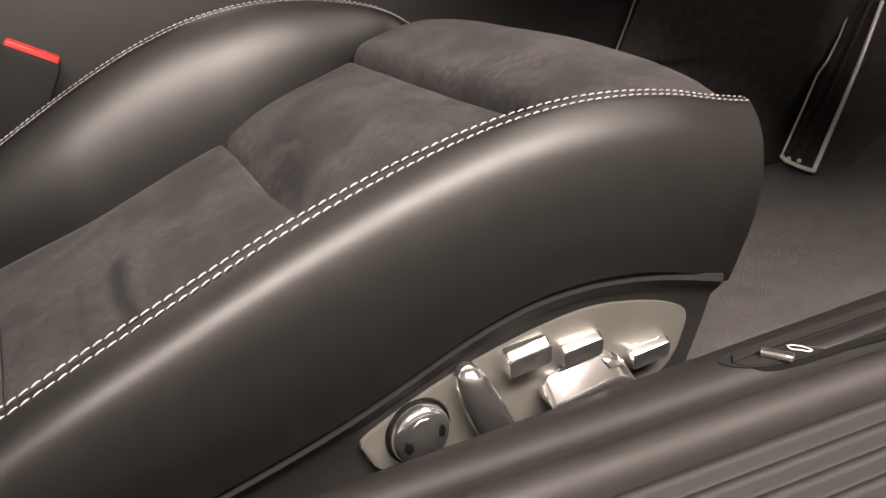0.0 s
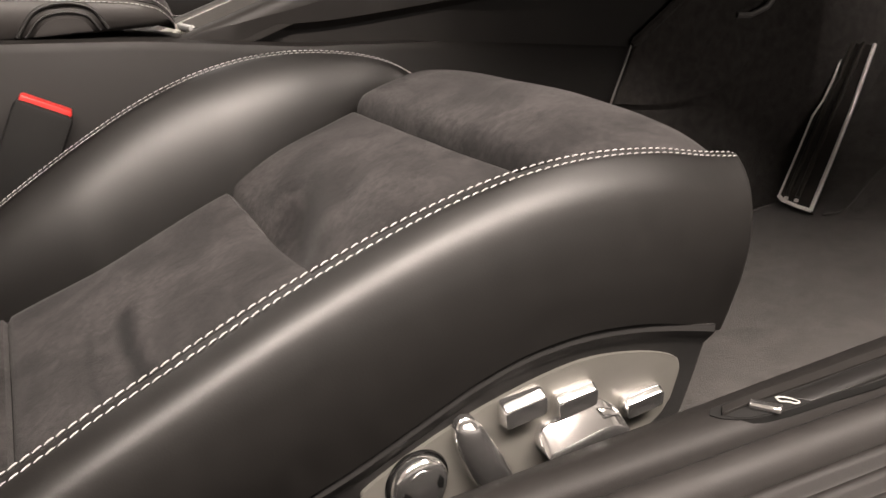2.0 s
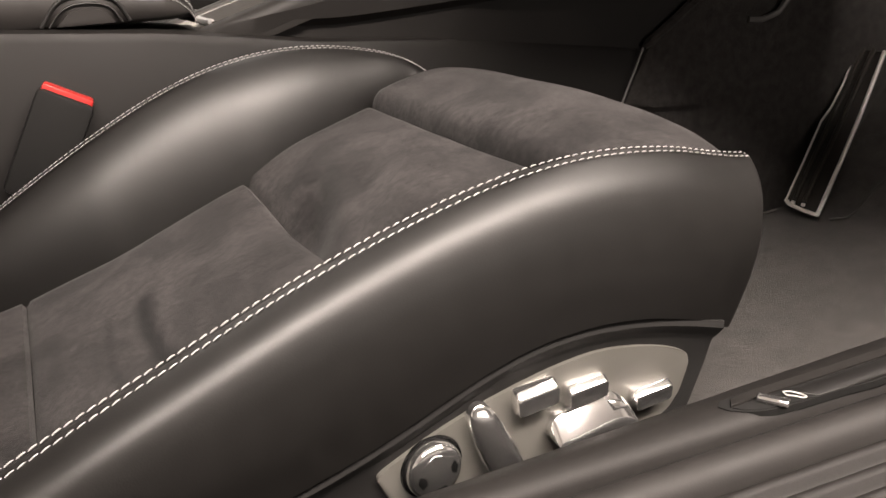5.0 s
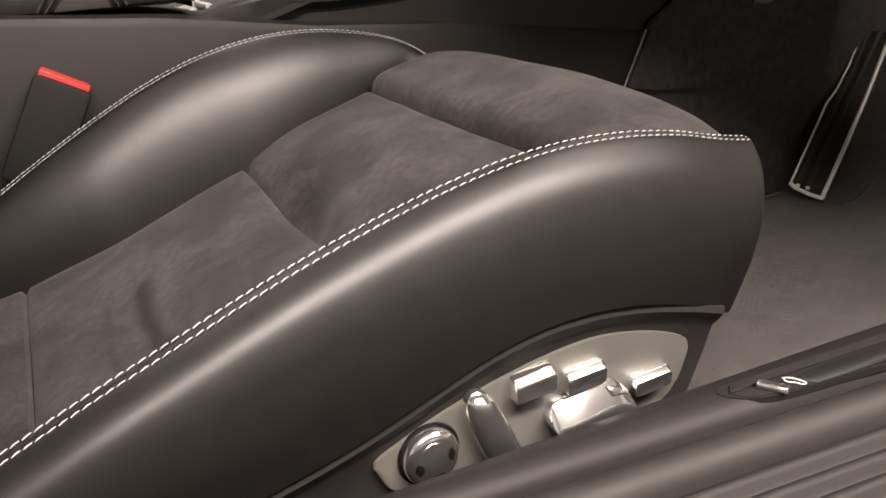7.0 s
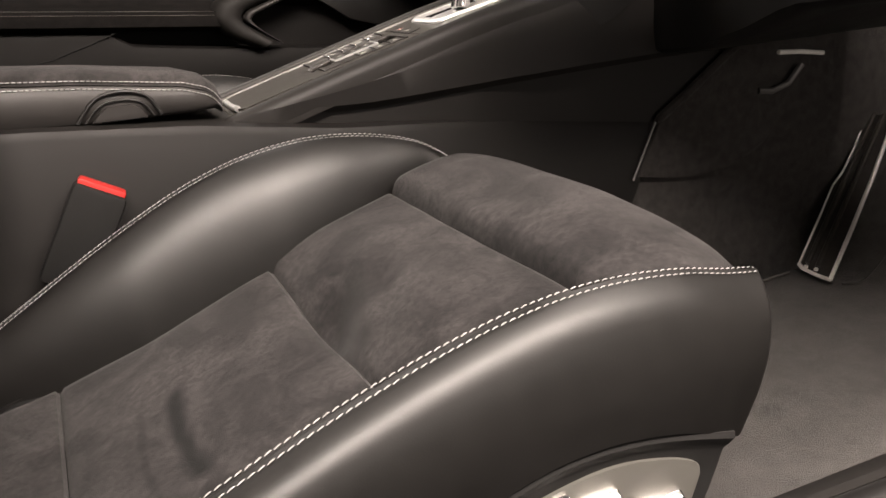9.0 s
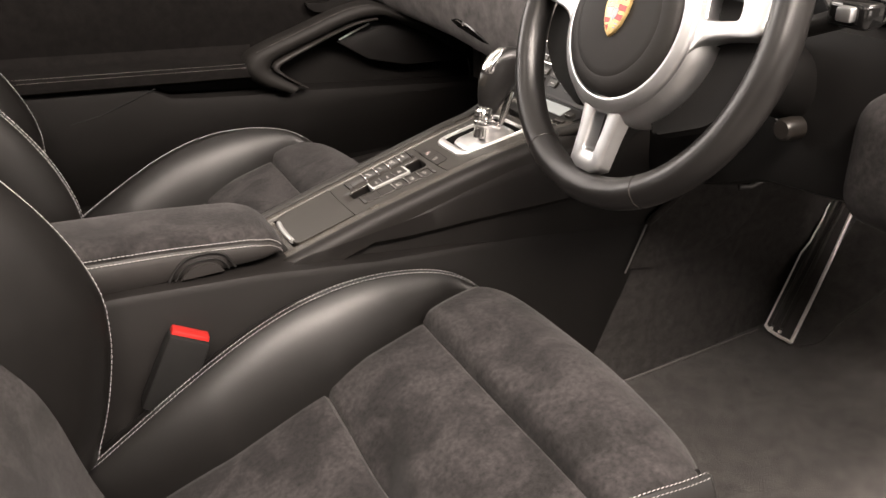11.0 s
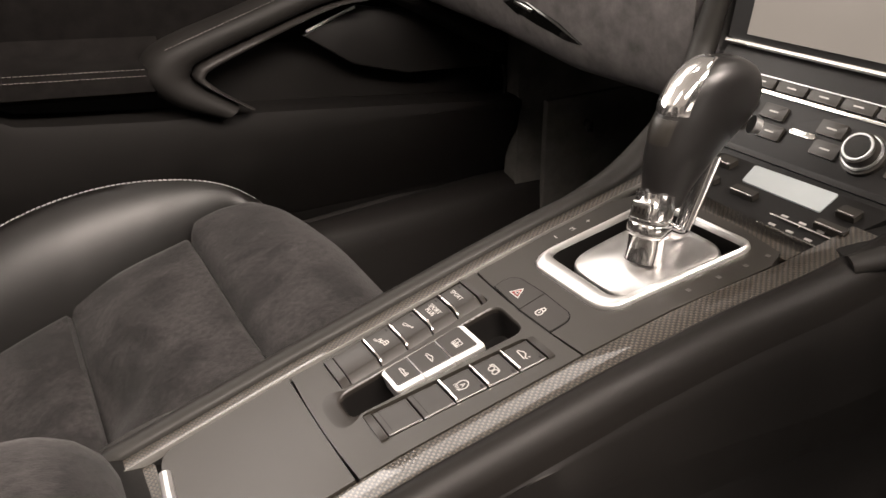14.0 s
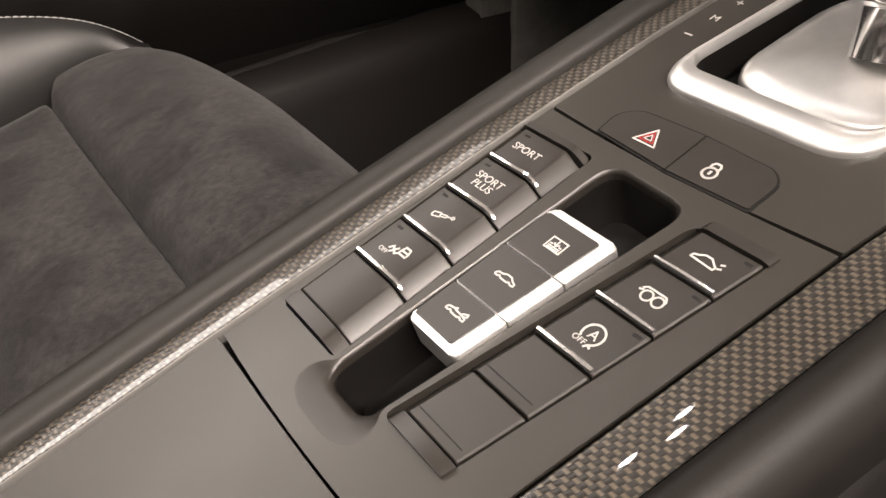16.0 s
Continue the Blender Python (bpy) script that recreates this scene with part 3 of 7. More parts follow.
        tube(b2, [P(-0.303 + 0.0190 * math.cos(w), y + 0.0035, 0.1600 + 0.0195 * math.sin(w)) for w in (2 * math.pi * k / 40 for k in range(40))], 0.0014, seg=6, closed=True, up=(0, 1, 0))
        part("dial_gap", b2, M_GLOSS, plate, "dark gap round the dial")
        for k in range(4):
            w = math.pi / 2 * k + 0.15
            rim_pts = []
            for d, f in ((-0.42, 1.08), (0.0, 1.16), (0.42, 1.08), (0.26, 0.72), (-0.26, 0.72)):
                rim_pts.append(P(-0.303 + 0.0115 * math.cos(w + d) * f, y + 0.0026 + 0.0095 * (1.09 if f < 1 else 0.965), 0.1600 + 0.0118 * math.sin(w + d) * f))
            b2 = bmesh.new()
            prism(b2, rim_pts, (0, out, 0), 0.0009, 0.0004)
            part("dial_mark", b2, M_SWITCH if k == 1 else M_GLOSS, plate, "raised arrow mark on the dial")
        knob("backrest_lever", [(q[0] + 0.004, q[1] - 0.004) for q in smooth([(-0.283, 0.186), (-0.2815, 0.1935), (-0.277, 0.1975), (-0.270, 0.1955), (-0.264, 0.188), (-0.255, 0.170), (-0.247, 0.149), (-0.250, 0.143), (-0.266, 0.143), (-0.274, 0.154), (-0.280, 0.171)], 44)], 0.0105, "tall chrome backrest lever", lean=0.30, form=GRIP)
        for x0, z0, w, hh, ang in ((-0.2325, 0.1865, 0.0300, 0.0160, 0.05), (-0.1945, 0.1785, 0.0300, 0.0150, 0.02), (-0.1400, 0.1575, 0.0310, 0.0140, 0.02)):
            q = []
            for cx, cz, a0 in ((1, 1, 0), (-1, 1, 90), (-1, -1, 180), (1, -1, 270)):
                for k in range(6):
                    a = radians(a0 + 18 * k)
                    px, pz = cx * (w / 2 - 0.0030) + 0.0030 * math.cos(a), cz * (hh / 2 - 0.0030) + 0.0030 * math.sin(a)
                    px += 0.0012 * pz / hh
                    q.append((x0 + px * math.cos(ang) - pz * math.sin(ang), z0 + px * math.sin(ang) + pz * math.cos(ang)))
            knob("memory_switch", q, 0.0095, "chrome rocker switch")
        knob("cushion_switch", [(q[0] + 0.005, q[1] - 0.001) for q in smooth([(-0.2275, 0.160), (-0.2225, 0.1675), (-0.207, 0.1695), (-0.187, 0.1720), (-0.175, 0.1690), (-0.1645, 0.158), (-0.168, 0.153), (-0.191, 0.1490), (-0.213, 0.1465), (-0.2215, 0.1465), (-0.2265, 0.153)], 44)], 0.0170, "chrome cushion slider switch", form=SLIDE)
        b2 = bmesh.new()
        prism(b2, [P(a, y + 0.0030 + e, b - 0.001) for a, b, e in ((-0.1800, 0.1680, 0.0082), (-0.1705, 0.1655, 0.0085), (-0.1660, 0.1600, 0.0120), (-0.1770, 0.1620, 0.0130))], (0, out, 0.9), 0.0016, 0.0006)
        part("finger_notch", b2, M_SWITCH, plate, "chrome facet at the end of the slider")

    # backrest
    lean = lambda z: -0.585 - 0.36 * (z - 0.25)
    bm = bmesh.new()
    rows = []
    for z in np.linspace(0.16, 1.02, 40):
        w = 0.165 - 0.03 * max(0, (z - 0.6) / 0.4) ** 2
        row = []
        for j in range(25):
            a = -1 + j / 12
            row.append(P(lean(z) - 0.012 - 0.02 * (1 - a * a) + 0.03 * math.exp(-((z - 0.36) / 0.12) ** 2), w * a, z))
        row += [P(lean(z) - 0.11, w, z), P(lean(z) - 0.11, -w, z)]
        rows.append(row)
    skin(bm, rows, close_v=True, caps=True)
    part("backrest_panel", bm, M_SUEDE, t, "dark grey suede backrest panel", sharp=50)
    edge = [(0.20, -0.575), (0.25, -0.552), (0.294, -0.538), (0.352, -0.523), (0.418, -0.518), (0.48, -0.534), (0.533, -0.558), (0.58, -0.588), (0.70, -0.660), (0.85, -0.735), (1.0, -0.80)]
    for sgn in (1, -1):
        bm = bmesh.new()
        rows = []
        line1, line2 = [], []
        for z in np.linspace(0.20 if sgn < 0 else 0.27, 1.0, 60):
            e = soft(z, edge) - (0.035 if sgn > 0 else 0.0)
            bk = lean(z) - 0.10
            prof = [(0.150, lean(z) - 0.02), (0.185, e - 0.035), (0.212, e - 0.010), (0.224, e - 0.001), (0.232, e), (0.242, e - 0.006), (0.256, e - 0.03), (0.262, e - 0.07), (0.255, bk), (0.15, bk)]
            rows.append([P(x, sgn * v, z) for v, x in prof])
            line1.append(P(e + 0.0005, sgn * 0.228, z))
            line2.append(P(e - 0.0018, sgn * 0.2365, z))
        skin(bm, rows, close_v=True, caps=True)
        ob = part("backrest_bolster", bm, M_LEATHER, t, "black leather backrest bolster", sharp=60)
        stitches("stitching", line1, ob, r=0.0006, lift=(0.0005, 0, 0))
        stitches("stitching", line2, ob, r=0.0006, lift=(0.0005, 0, 0))
    return t


seat(-0.3625, -1, 0.0, 0.0, "black leather and grey suede driver sports seat with pale stitching")
seat(0.3755, 1, 0.007, 0.07, "black leather and grey suede passenger sports seat with pale stitching")


# ---- centre console ----
def ctop(x):
    return 0.452 + 0.30 * x if x < 0.03 else 0.461 + 0.25 * (x - 0.03)


CN = Vector((-0.30, 0, 1)).normalized()


def CP(x, y, h=0.0):
    """A point over the sloping console top."""
    return Vector((x, y, ctop(x))) + CN * h


LEFT_IN = [(-0.30, 0.074), (-0.172, 0.072), (-0.03, 0.067), (0.05, 0.062), (0.14, 0.058), (0.2, 0.055)]
RIGHT_IN = [(-0.30, -0.034), (-0.172, -0.038), (-0.143, -0.040), (-0.03, -0.053), (0.05, -0.066), (0.10, -0.076), (0.14, -0.081), (0.2, -0.085)]
L = lambda x: interp(x, LEFT_IN)
R = lambda x: interp(x, RIGHT_IN)

console = thing("centre_console", "sloping centre console with carbon strips and satin panel", "centre console")


def console_run(name, prof_l, material, side, lab="", x0=-0.36, x1=0.16, sharp=50):
    bm = bmesh.new()
    rows = []
    for x in np.linspace(x0, x1, 44):
        base = L(x) if side > 0 else R(x)
        rows.append([CP(x, base + side * v, h) for v, h in prof_l])
    skin(bm, rows, close_v=True, caps=True)
    return part(name, bm, material, console, lab, sharp=sharp)


for side, w in ((1, 0.012), (-1, 0.020)):
    console_run("carbon_strip", [(0.0016, -0.02), (0.0016, 0.0007), (0.0019, 0.0010), (0.0026, 0.00110), (w - 0.0010, 0.0011), (w, 0.0009), (w, -0.02)], M_CARBON, side, "glossy carbon fibre trim strip")
    if side > 0:
        rail = [(w + 0.0006, -0.03), (w + 0.0006, 0.0020), (w + 0.0018, 0.0042), (w + 0.0045, 0.0058), (w + 0.0090, 0.0062), (w + 0.0135, 0.0050), (w + 0.0175, 0.0018), (w + 0.0200, -0.0040), (w + 0.0212, -0.03)]
    else:
        rail = [(w + 0.0006, -0.03), (w + 0.0006, 0.0015), (w + 0.0016, 0.0035), (w + 0.0040, 0.0048), (w + 0.0085, 0.0044), (w + 0.0135, 0.0018), (w + 0.0180, -0.0030), (w + 0.0210, -0.0095), (w + 0.0225, -0.03)]
    # lit side takes the paler leather, shaded driver side the darker copy
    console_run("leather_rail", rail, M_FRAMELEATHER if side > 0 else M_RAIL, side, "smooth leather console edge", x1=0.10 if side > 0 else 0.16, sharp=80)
console_run("inner_gap", [(-0.0002, -0.025), (-0.0002, -0.004), (0.0018, -0.004), (0.0018, -0.025)], M_DARK, 1)
console_run("edge_line", [(0.0007, -0.006), (0.0007, 0.0012), (0.0010, 0.0016), (0.0014, 0.0016), (0.0017, 0.0012), (0.0017, -0.006)], M_FRAME, 1, "fine silver line beside the carbon")
console_run("inner_gap", [(-0.0002, -0.025), (-0.0002, -0.004), (0.0018, -0.004), (0.0018, -0.025)], M_DARK, -1)
for side, w in ((1, 0.033), (-1, 0.041)):
    bm = bmesh.new()
    rows = []
    for x in np.linspace(-0.36, 0.44, 70):
        base = L(x) if side > 0 else R(x)
        t = ctop(min(x, 0.2))
        y = base + side * w
        yk = side * min(0.093, abs(y) - 0.010)
        tt = interp(x, [(-0.36, 0.379), (-0.16, 0.350), (0.068, 0.330), (0.30, 0.297), (0.34, 0.290), (0.44, 0.30)])
        lo = soft(x, [(-0.36, 0.33), (-0.30, 0.35), (-0.285, 0.366), (-0.25, 0.374), (-0.15, 0.362), (-0.06, 0.366), (0.05, 0.374), (0.16, 0.381), (0.34, 0.386)], 0.04)
        rows.append([Vector(q) for q in ((x, y - side * 0.006, t - 0.010), (x, y + side * 0.001, t - 0.024), (x, y + side * 0.0022, t * 0.6 + lo * 0.4), (x, y + side * 0.0012, lo + 0.008), (x, y - side * 0.006, lo), (x, yk, lo + 0.002), (x, yk, tt - 0.012), (x, yk - side * 0.02, tt - 0.012), (x, y - side * 0.03, t - 0.02))])
    skin(bm, rows, close_v=True, caps=True)
    part("side_panel", bm, M_SIDE, console, "soft black console side")

# tunnel under the console
TUNNEL_PANEL = [(0.283, 0.211), (0.34, 0.203), (0.388, 0.198), (0.44, 0.196), (0.494, 0.203), (0.54, 0.226), (0.572, 0.256), (0.605, 0.297), (0.634, 0.338), (0.64, 0.385), (0.462, 0.385), (0.40, 0.346), (0.325, 0.288)]
bm = bmesh.new()
rows = []
for x in np.linspace(-0.75, 0.315, 50):
    top = interp(x, [(-0.75, 0.40), (-0.5, 0.392), (-0.33, 0.376), (-0.16, 0.350), (0.068, 0.330), (0.30, 0.297), (0.32, 0.293)])
    prof = [(-0.118, FLOOR - 0.02), (-0.108, 0.05), (-0.101, 0.2), (-0.099, top - 0.012), (-0.094, top - 0.003), (-0.085, top), (0.085, top), (0.094, top - 0.003), (0.099, top - 0.012), (0.101, 0.2), (0.108, 0.05), (0.118, FLOOR - 0.02)]
    rows.append([(x + (0.0 if z > 0.25 else -0.55 * (0.25 - z) * max(0, (x - 0.0) / 0.315)), y + 0.002, z) for y, z in prof])
skin(bm, rows, close_v=True, caps=True)
tagged(part("transmission_tunnel", bm, M_TUNNEL), "black trimmed transmission tunnel between the seats", "tunnel", "", "structure")
bm = bmesh.new()
rows = []
for k, x in enumerate(np.linspace(0.262, 1.08, 34)):
    w = 0.093 - 0.03 * max(0, x - 0.35)
    rows.append([(x + (0.45 * (z - 0.2) * max(0.0, 1 - k / 8)), y + 0.002, z) for y, z in ((-w - 0.016, FLOOR - 0.02), (-w - 0.005, 0.08), (-w, 0.2), (-w + 0.003, 0.40), (w - 0.003, 0.40), (w, 0.2), (w + 0.005, 0.08), (w + 0.016, FLOOR - 0.02))])
skin(bm, rows, close_v=True, caps=True)
tagged(part("tunnel_carpet", bm, M_CARPET), "black carpeted footwell side of the tunnel", "carpet", "", "structure")
bm = bmesh.new()
tube(bm, [(0.312, -0.1035, 0.292), (0.300, -0.1045, 0.268), (0.284, -0.105, 0.236), (0.272, -0.106, 0.212)], 0.0016, seg=8)
tagged(part("trim", bm, M_STRIP), "thin dull metal edge strip on the tunnel trim", "trim", "", "structure")
bm = bmesh.new()
tube(bm, smooth([(0.22, -0.1135, -0.010), (0.36, -0.1125, -0.011), (0.50, -0.1115, -0.011), (0.615, -0.1125, -0.009)], 20), 0.0015, seg=8)
tagged(part("trim", bm, M_THREAD_DIM), "thin bound seam along the foot of the tunnel carpet", "trim", "", "structure")
# raised carpet panel on the tunnel ahead of the strip, with a rolled upper edge
bm = bmesh.new()
prism(bm, [(x, -0.0905, z) for x, z in TUNNEL_PANEL], (0, -1, 0), 0.0085, 0.003)
tube(bm, smooth([(0.316, -0.101, 0.292), (0.36, -0.1015, 0.318), (0.40, -0.102, 0.344), (0.46, -0.102, 0.382)], 16), [0.004] + [0.0075] * 16, seg=8)
tagged(part("trim", bm, M_CARPET), "carpeted tunnel panel with a rolled edge", "trim", "", "structure")


def holed_plate(bm, outer, holes, h0, h1):
    """A plate on the console top with openings right through it; outlines of (x, y)."""
    edges = []
    for loop in [outer] + holes:
        vs = [bm.verts.new(CP(x, y, h1)) for x, y in loop]
        edges += [bm.edges.new((vs[i], vs[(i + 1) % len(vs)])) for i in range(len(vs))]
    bmesh.ops.triangle_fill(bm, use_beauty=True, edges=edges)
    g = bmesh.ops.extrude_face_region(bm, geom=bm.faces[:])
    bmesh.ops.translate(bm, verts=[v for v in g["geom"] if isinstance(v, bmesh.types.BMVert)], vec=CN * (h0 - h1))


def rounded(pts, r, n=5):
    """An outline with its corners rounded by r."""
    out = []
    k = len(pts)
    for i in range(k):
        p, a, b = Vector(pts[i]), Vector(pts[i - 1]), Vector(pts[(i + 1) % k])
        rr = r[i] if isinstance(r, (list, tuple)) else r
        da, db = (a - p), (b - p)
        rr = min(rr, da.length * 0.49, db.length * 0.49)
        s, e = p + da.normalized() * rr, p + db.normalized() * rr
        for j in range(n + 1):
            f = j / n
            out.append(tuple((1 - f) ** 2 * s + 2 * f * (1 - f) * p + f * f * e))
    return out


def plate(name, pts, h0, h1, material, parent, lab="", bev=0.0005, sharp=14):
    bm = bmesh.new()
    prism(bm, [CP(x, y, h0) for x, y in pts], CN, h1 - h0, bev)
    return part(name, bm, material, parent, lab, sharp)


def band(x0, x1, yl, yr, n=7, bow=0.0):
    """Outline between x0 and x1, with its cross ends bowed."""
    xs = np.linspace(x0, x1, n)
    pts = [(x, yl(x)) for x in xs]
    ys = np.linspace(yl(x1), yr(x1), 9)[1:-1]
    pts += [(x1 - bow * (1 - ((y - (yl(x1) + yr(x1)) / 2) / ((yl(x1) - yr(x1)) / 2)) ** 2), y) for y in ys]
    pts += [(x, yr(x)) for x in xs[::-1]]
    ys = np.linspace(yr(x0), yl(x0), 9)[1:-1]
    pts += [(x0 - bow * (1 - ((y - (yl(x0) + yr(x0)) / 2) / ((yl(x0) - yr(x0)) / 2)) ** 2), y) for y in ys]
    return pts


L1, R1 = (lambda x: L(x) - 0.0004), (lambda x: R(x) + 0.0004)
lid_pts = rounded([(-0.262, L1(-0.262) - 0.0015), (-0.1732, L1(-0.173)), (-0.1742, 0.02), (-0.1734, R1(-0.173)), (-0.256, R1(-0.26) + 0.002), (-0.262, -0.022)], [0.012, 0.0006, 0.02, 0.0006, 0.012, 0.01])
plate("storage_lid", lid_pts, -0.012, 0.001, M_PANEL, console, "satin grey storage lid", 0.001)
bm = bmesh.new()
tube(bm, [CP(-0.2615, 0.052, 0.0005), CP(-0.2635, 0.03, 0.001), CP(-0.2635, 0.0, 0.001), CP(-0.262, -0.018, 0.0005)], 0.0040, seg=10)
part("lid_handle", bm, M_RING, console, "bright chrome lid edge")
plate("lid_surround", [(-0.286, 0.070), (-0.20, 0.071), (-0.20, -0.036), (-0.286, -0.034)], -0.03, -0.0125, M_DARK, console)
plate("rear_carbon", rounded([(-0.286, 0.073), (-0.2655, 0.073), (-0.2665, -0.036), (-0.286, -0.034)], 0.004), -0.02, -0.003, M_CARBON, console, "carbon fibre end trim")

GL = [(-0.1503, 0.0674), (-0.0407, 0.0672), (-0.0407, 0.0334), (-0.1503, 0.0334)]
TRAY = [(-0.1555, 0.0310), (-0.040, 0.0255), (-0.0415, -0.0080), (-0.1555, 0.0085)]
gi = lambda x: 0.005 + (x + 0.151) * (-0.019 / 0.105)
go = lambda x: -0.0235 + (x + 0.147) * (-0.0175 / 0.103)
GR = [(-0.1505, gi(-0.1505)), (-0.0445, gi(-0.0445)), (-0.0430, go(-0.0430)), (-0.1490, go(-0.1490))]
TRAY_IN = rounded(TRAY, [0.007, 0.008, 0.008, 0.007], 8)


def scoop_line(pts):
    """The tray's outline set outwards: a thin lip along it, a wide soft pad at its rear end."""
    out = []
    for i, (x, y) in enumerate(pts):
        d = Vector(pts[(i + 1) % len(pts)]) - Vector(pts[i - 1])
        n = Vector((-d.y, d.x)).normalized()
        f = max(0.0, min(1.0, (-0.1492 - x) / 0.0055))
        w = 0.0013 + 0.0100 * f * f * (3 - 2 * f)
        out.append((x + n.x * w, y + n.y * w))
    return out


SCOOP = scoop_line(TRAY_IN)
bm = bmesh.new()
holed_plate(bm, band(-0.1712, -0.0308, L1, R1, bow=0.002), [rounded(GL, 0.003), SCOOP, rounded(GR, [0.003, 0.005, 0.005, 0.003])], -0.012, 0.0)
part("switch_panel", bm, M_PANEL, console, "satin grey switch panel", 30)
plate("panel_bed", [(-0.285, 0.071), (0.135, 0.058), (0.135, -0.078), (-0.285, -0.033)], -0.036, -0.030, M_DARK, console)
# storage tray
bm = bmesh.new()
tr = TRAY_IN
cx, cy = sum(p[0] for p in tr) / len(tr), sum(p[1] for p in tr) / len(tr)
rows = []
for f, h in ((1.003, -0.0040), (0.99, -0.010), (0.96, -0.018), (0.86, -0.023), (0.4, -0.0245), (0.02, -0.0245)):
    rows.append([CP(cx + (x - cx) * (1 - (1 - f) * 0.3), cy + (y - cy) * f, h) for x, y in tr])
skin(bm, rows, close_v=True)
part("tray", bm, M_WELL, console, "deep black storage tray")
# moulded scoop that runs down into the tray
bm = bmesh.new()
ro, ri = SCOOP, TRAY_IN
rows = []
for f, h in ((0.0, -0.004), (0.0, 0.0), (0.2, -0.00015), (0.45, -0.0005), (0.7, -0.0009), (0.88, -0.0013), (0.96, -0.0020), (1.0, -0.0042)):
    rows.append([CP(a[0] + (b[0] - a[0]) * f, a[1] + (b[1] - a[1]) * f, h) for a, b in zip(ro, ri)])
skin(bm, rows, close_v=True)
part("tray_scoop", bm, M_BUTTON, console, "soft moulded edge of the tray", 60)


def ribbon(name, strokes, parent, h, w=0.0006, material=None, lab="", o=(0, 0), k=1.0):
    """Printed line art on the console: strokes of (right, up) in mm round the point o = (x, y)."""
    bm = bmesh.new()
    for st in strokes:
        pts = [Vector((o[0] + q[1] * 0.001 * k, o[1] - q[0] * 0.001 * k)) for q in st]
        for a, b in zip(pts, pts[1:]):
            d = (b - a)
            if d.length < 1e-7:
                continue
            d = d.normalized()
            nrm = Vector((-d.y, d.x)) * w / 2
            a2, b2 = a - d * w * 0.3, b + d * w * 0.3
            q = [a2 + nrm, a2 - nrm, b2 - nrm, b2 + nrm]
            prism(bm, [CP(p.x, p.y, h) for p in q], CN, 0.00012)
    return part(name, bm, material or M_WHITE, parent, lab)


def lettering(name, text, x, y, size, parent, h, material=None, turn=None):
    """Words printed on the console, read from the seats."""
    cu = bpy.data.curves.new(name, "FONT")
    cu.body, cu.size, cu.align_x, cu.align_y, cu.extrude, cu.space_line = text, size, "CENTER", "CENTER", 0.00006, 0.85
    ob = new(name, cu)
    bpy.context.view_layer.update()
    me = bpy.data.meshes.new_from_object(ob.evaluated_get(bpy.context.evaluated_depsgraph_get()))
    bpy.data.objects.remove(ob)
    up = Vector((1, 0, ctop(x + 0.001) * 1000 - ctop(x) * 1000)).normalized()
    m = Matrix((Vector((0, -1, 0)), up, CN)).transposed().to_4x4()
    m.translation = CP(x, y, h)
    me.transform(m)
    me.materials.append(material or M_WHITE)
    o2 = new(name, me)
    o2.parent = parent
    return o2


CAR = [(-5.2, -1.2), (-5.0, 0.2), (-3.0, 1.0), (-1.2, 2.4), (1.8, 2.6), (4.0, 1.0), (5.4, 0.2), (5.2, -1.2)]


ROOF_SHUT = [(-5.2, 0.29), (-4.4, 1.08), (-2.2, 1.37), (-0.6, 2.16), (1.8, 2.09), (3.4, 1.01), (5.0, 0.43), (5.2, -0.58), (3.6, -0.72), (2.6, -0.07), (1.6, -0.72), (-1.8, -0.65), (-2.8, 0.0), (-3.8, -0.58), (-5.0, -0.43), (-5.2, 0.29)]
ROOF_OPEN = [(-5.2, 0.29), (-4.4, 1.08), (-2.2, 1.37), (-1.0, 2.16), (-1.2, 1.22), (2.4, 0.94), (5.0, 0.43), (5.2, -0.58), (3.6, -0.72), (2.6, -0.07), (1.6, -0.72), (-1.8, -0.65), (-2.8, 0.0), (-3.8, -0.58), (-5.0, -0.43), (-5.2, 0.29)]


def tilt(st, a):
    c, s = math.cos(radians(a)), math.sin(radians(a))
    return [(x * c - y * s, x * s + y * c) for x, y in st]


def ring_pts(r, cx=0, cy=0, a0=0, a1=360, n=16):
    return [(cx + r * math.cos(radians(a0 + (a1 - a0) * i / n)), cy + r * math.sin(radians(a0 + (a1 - a0) * i / n))) for i in range(n + 1)]


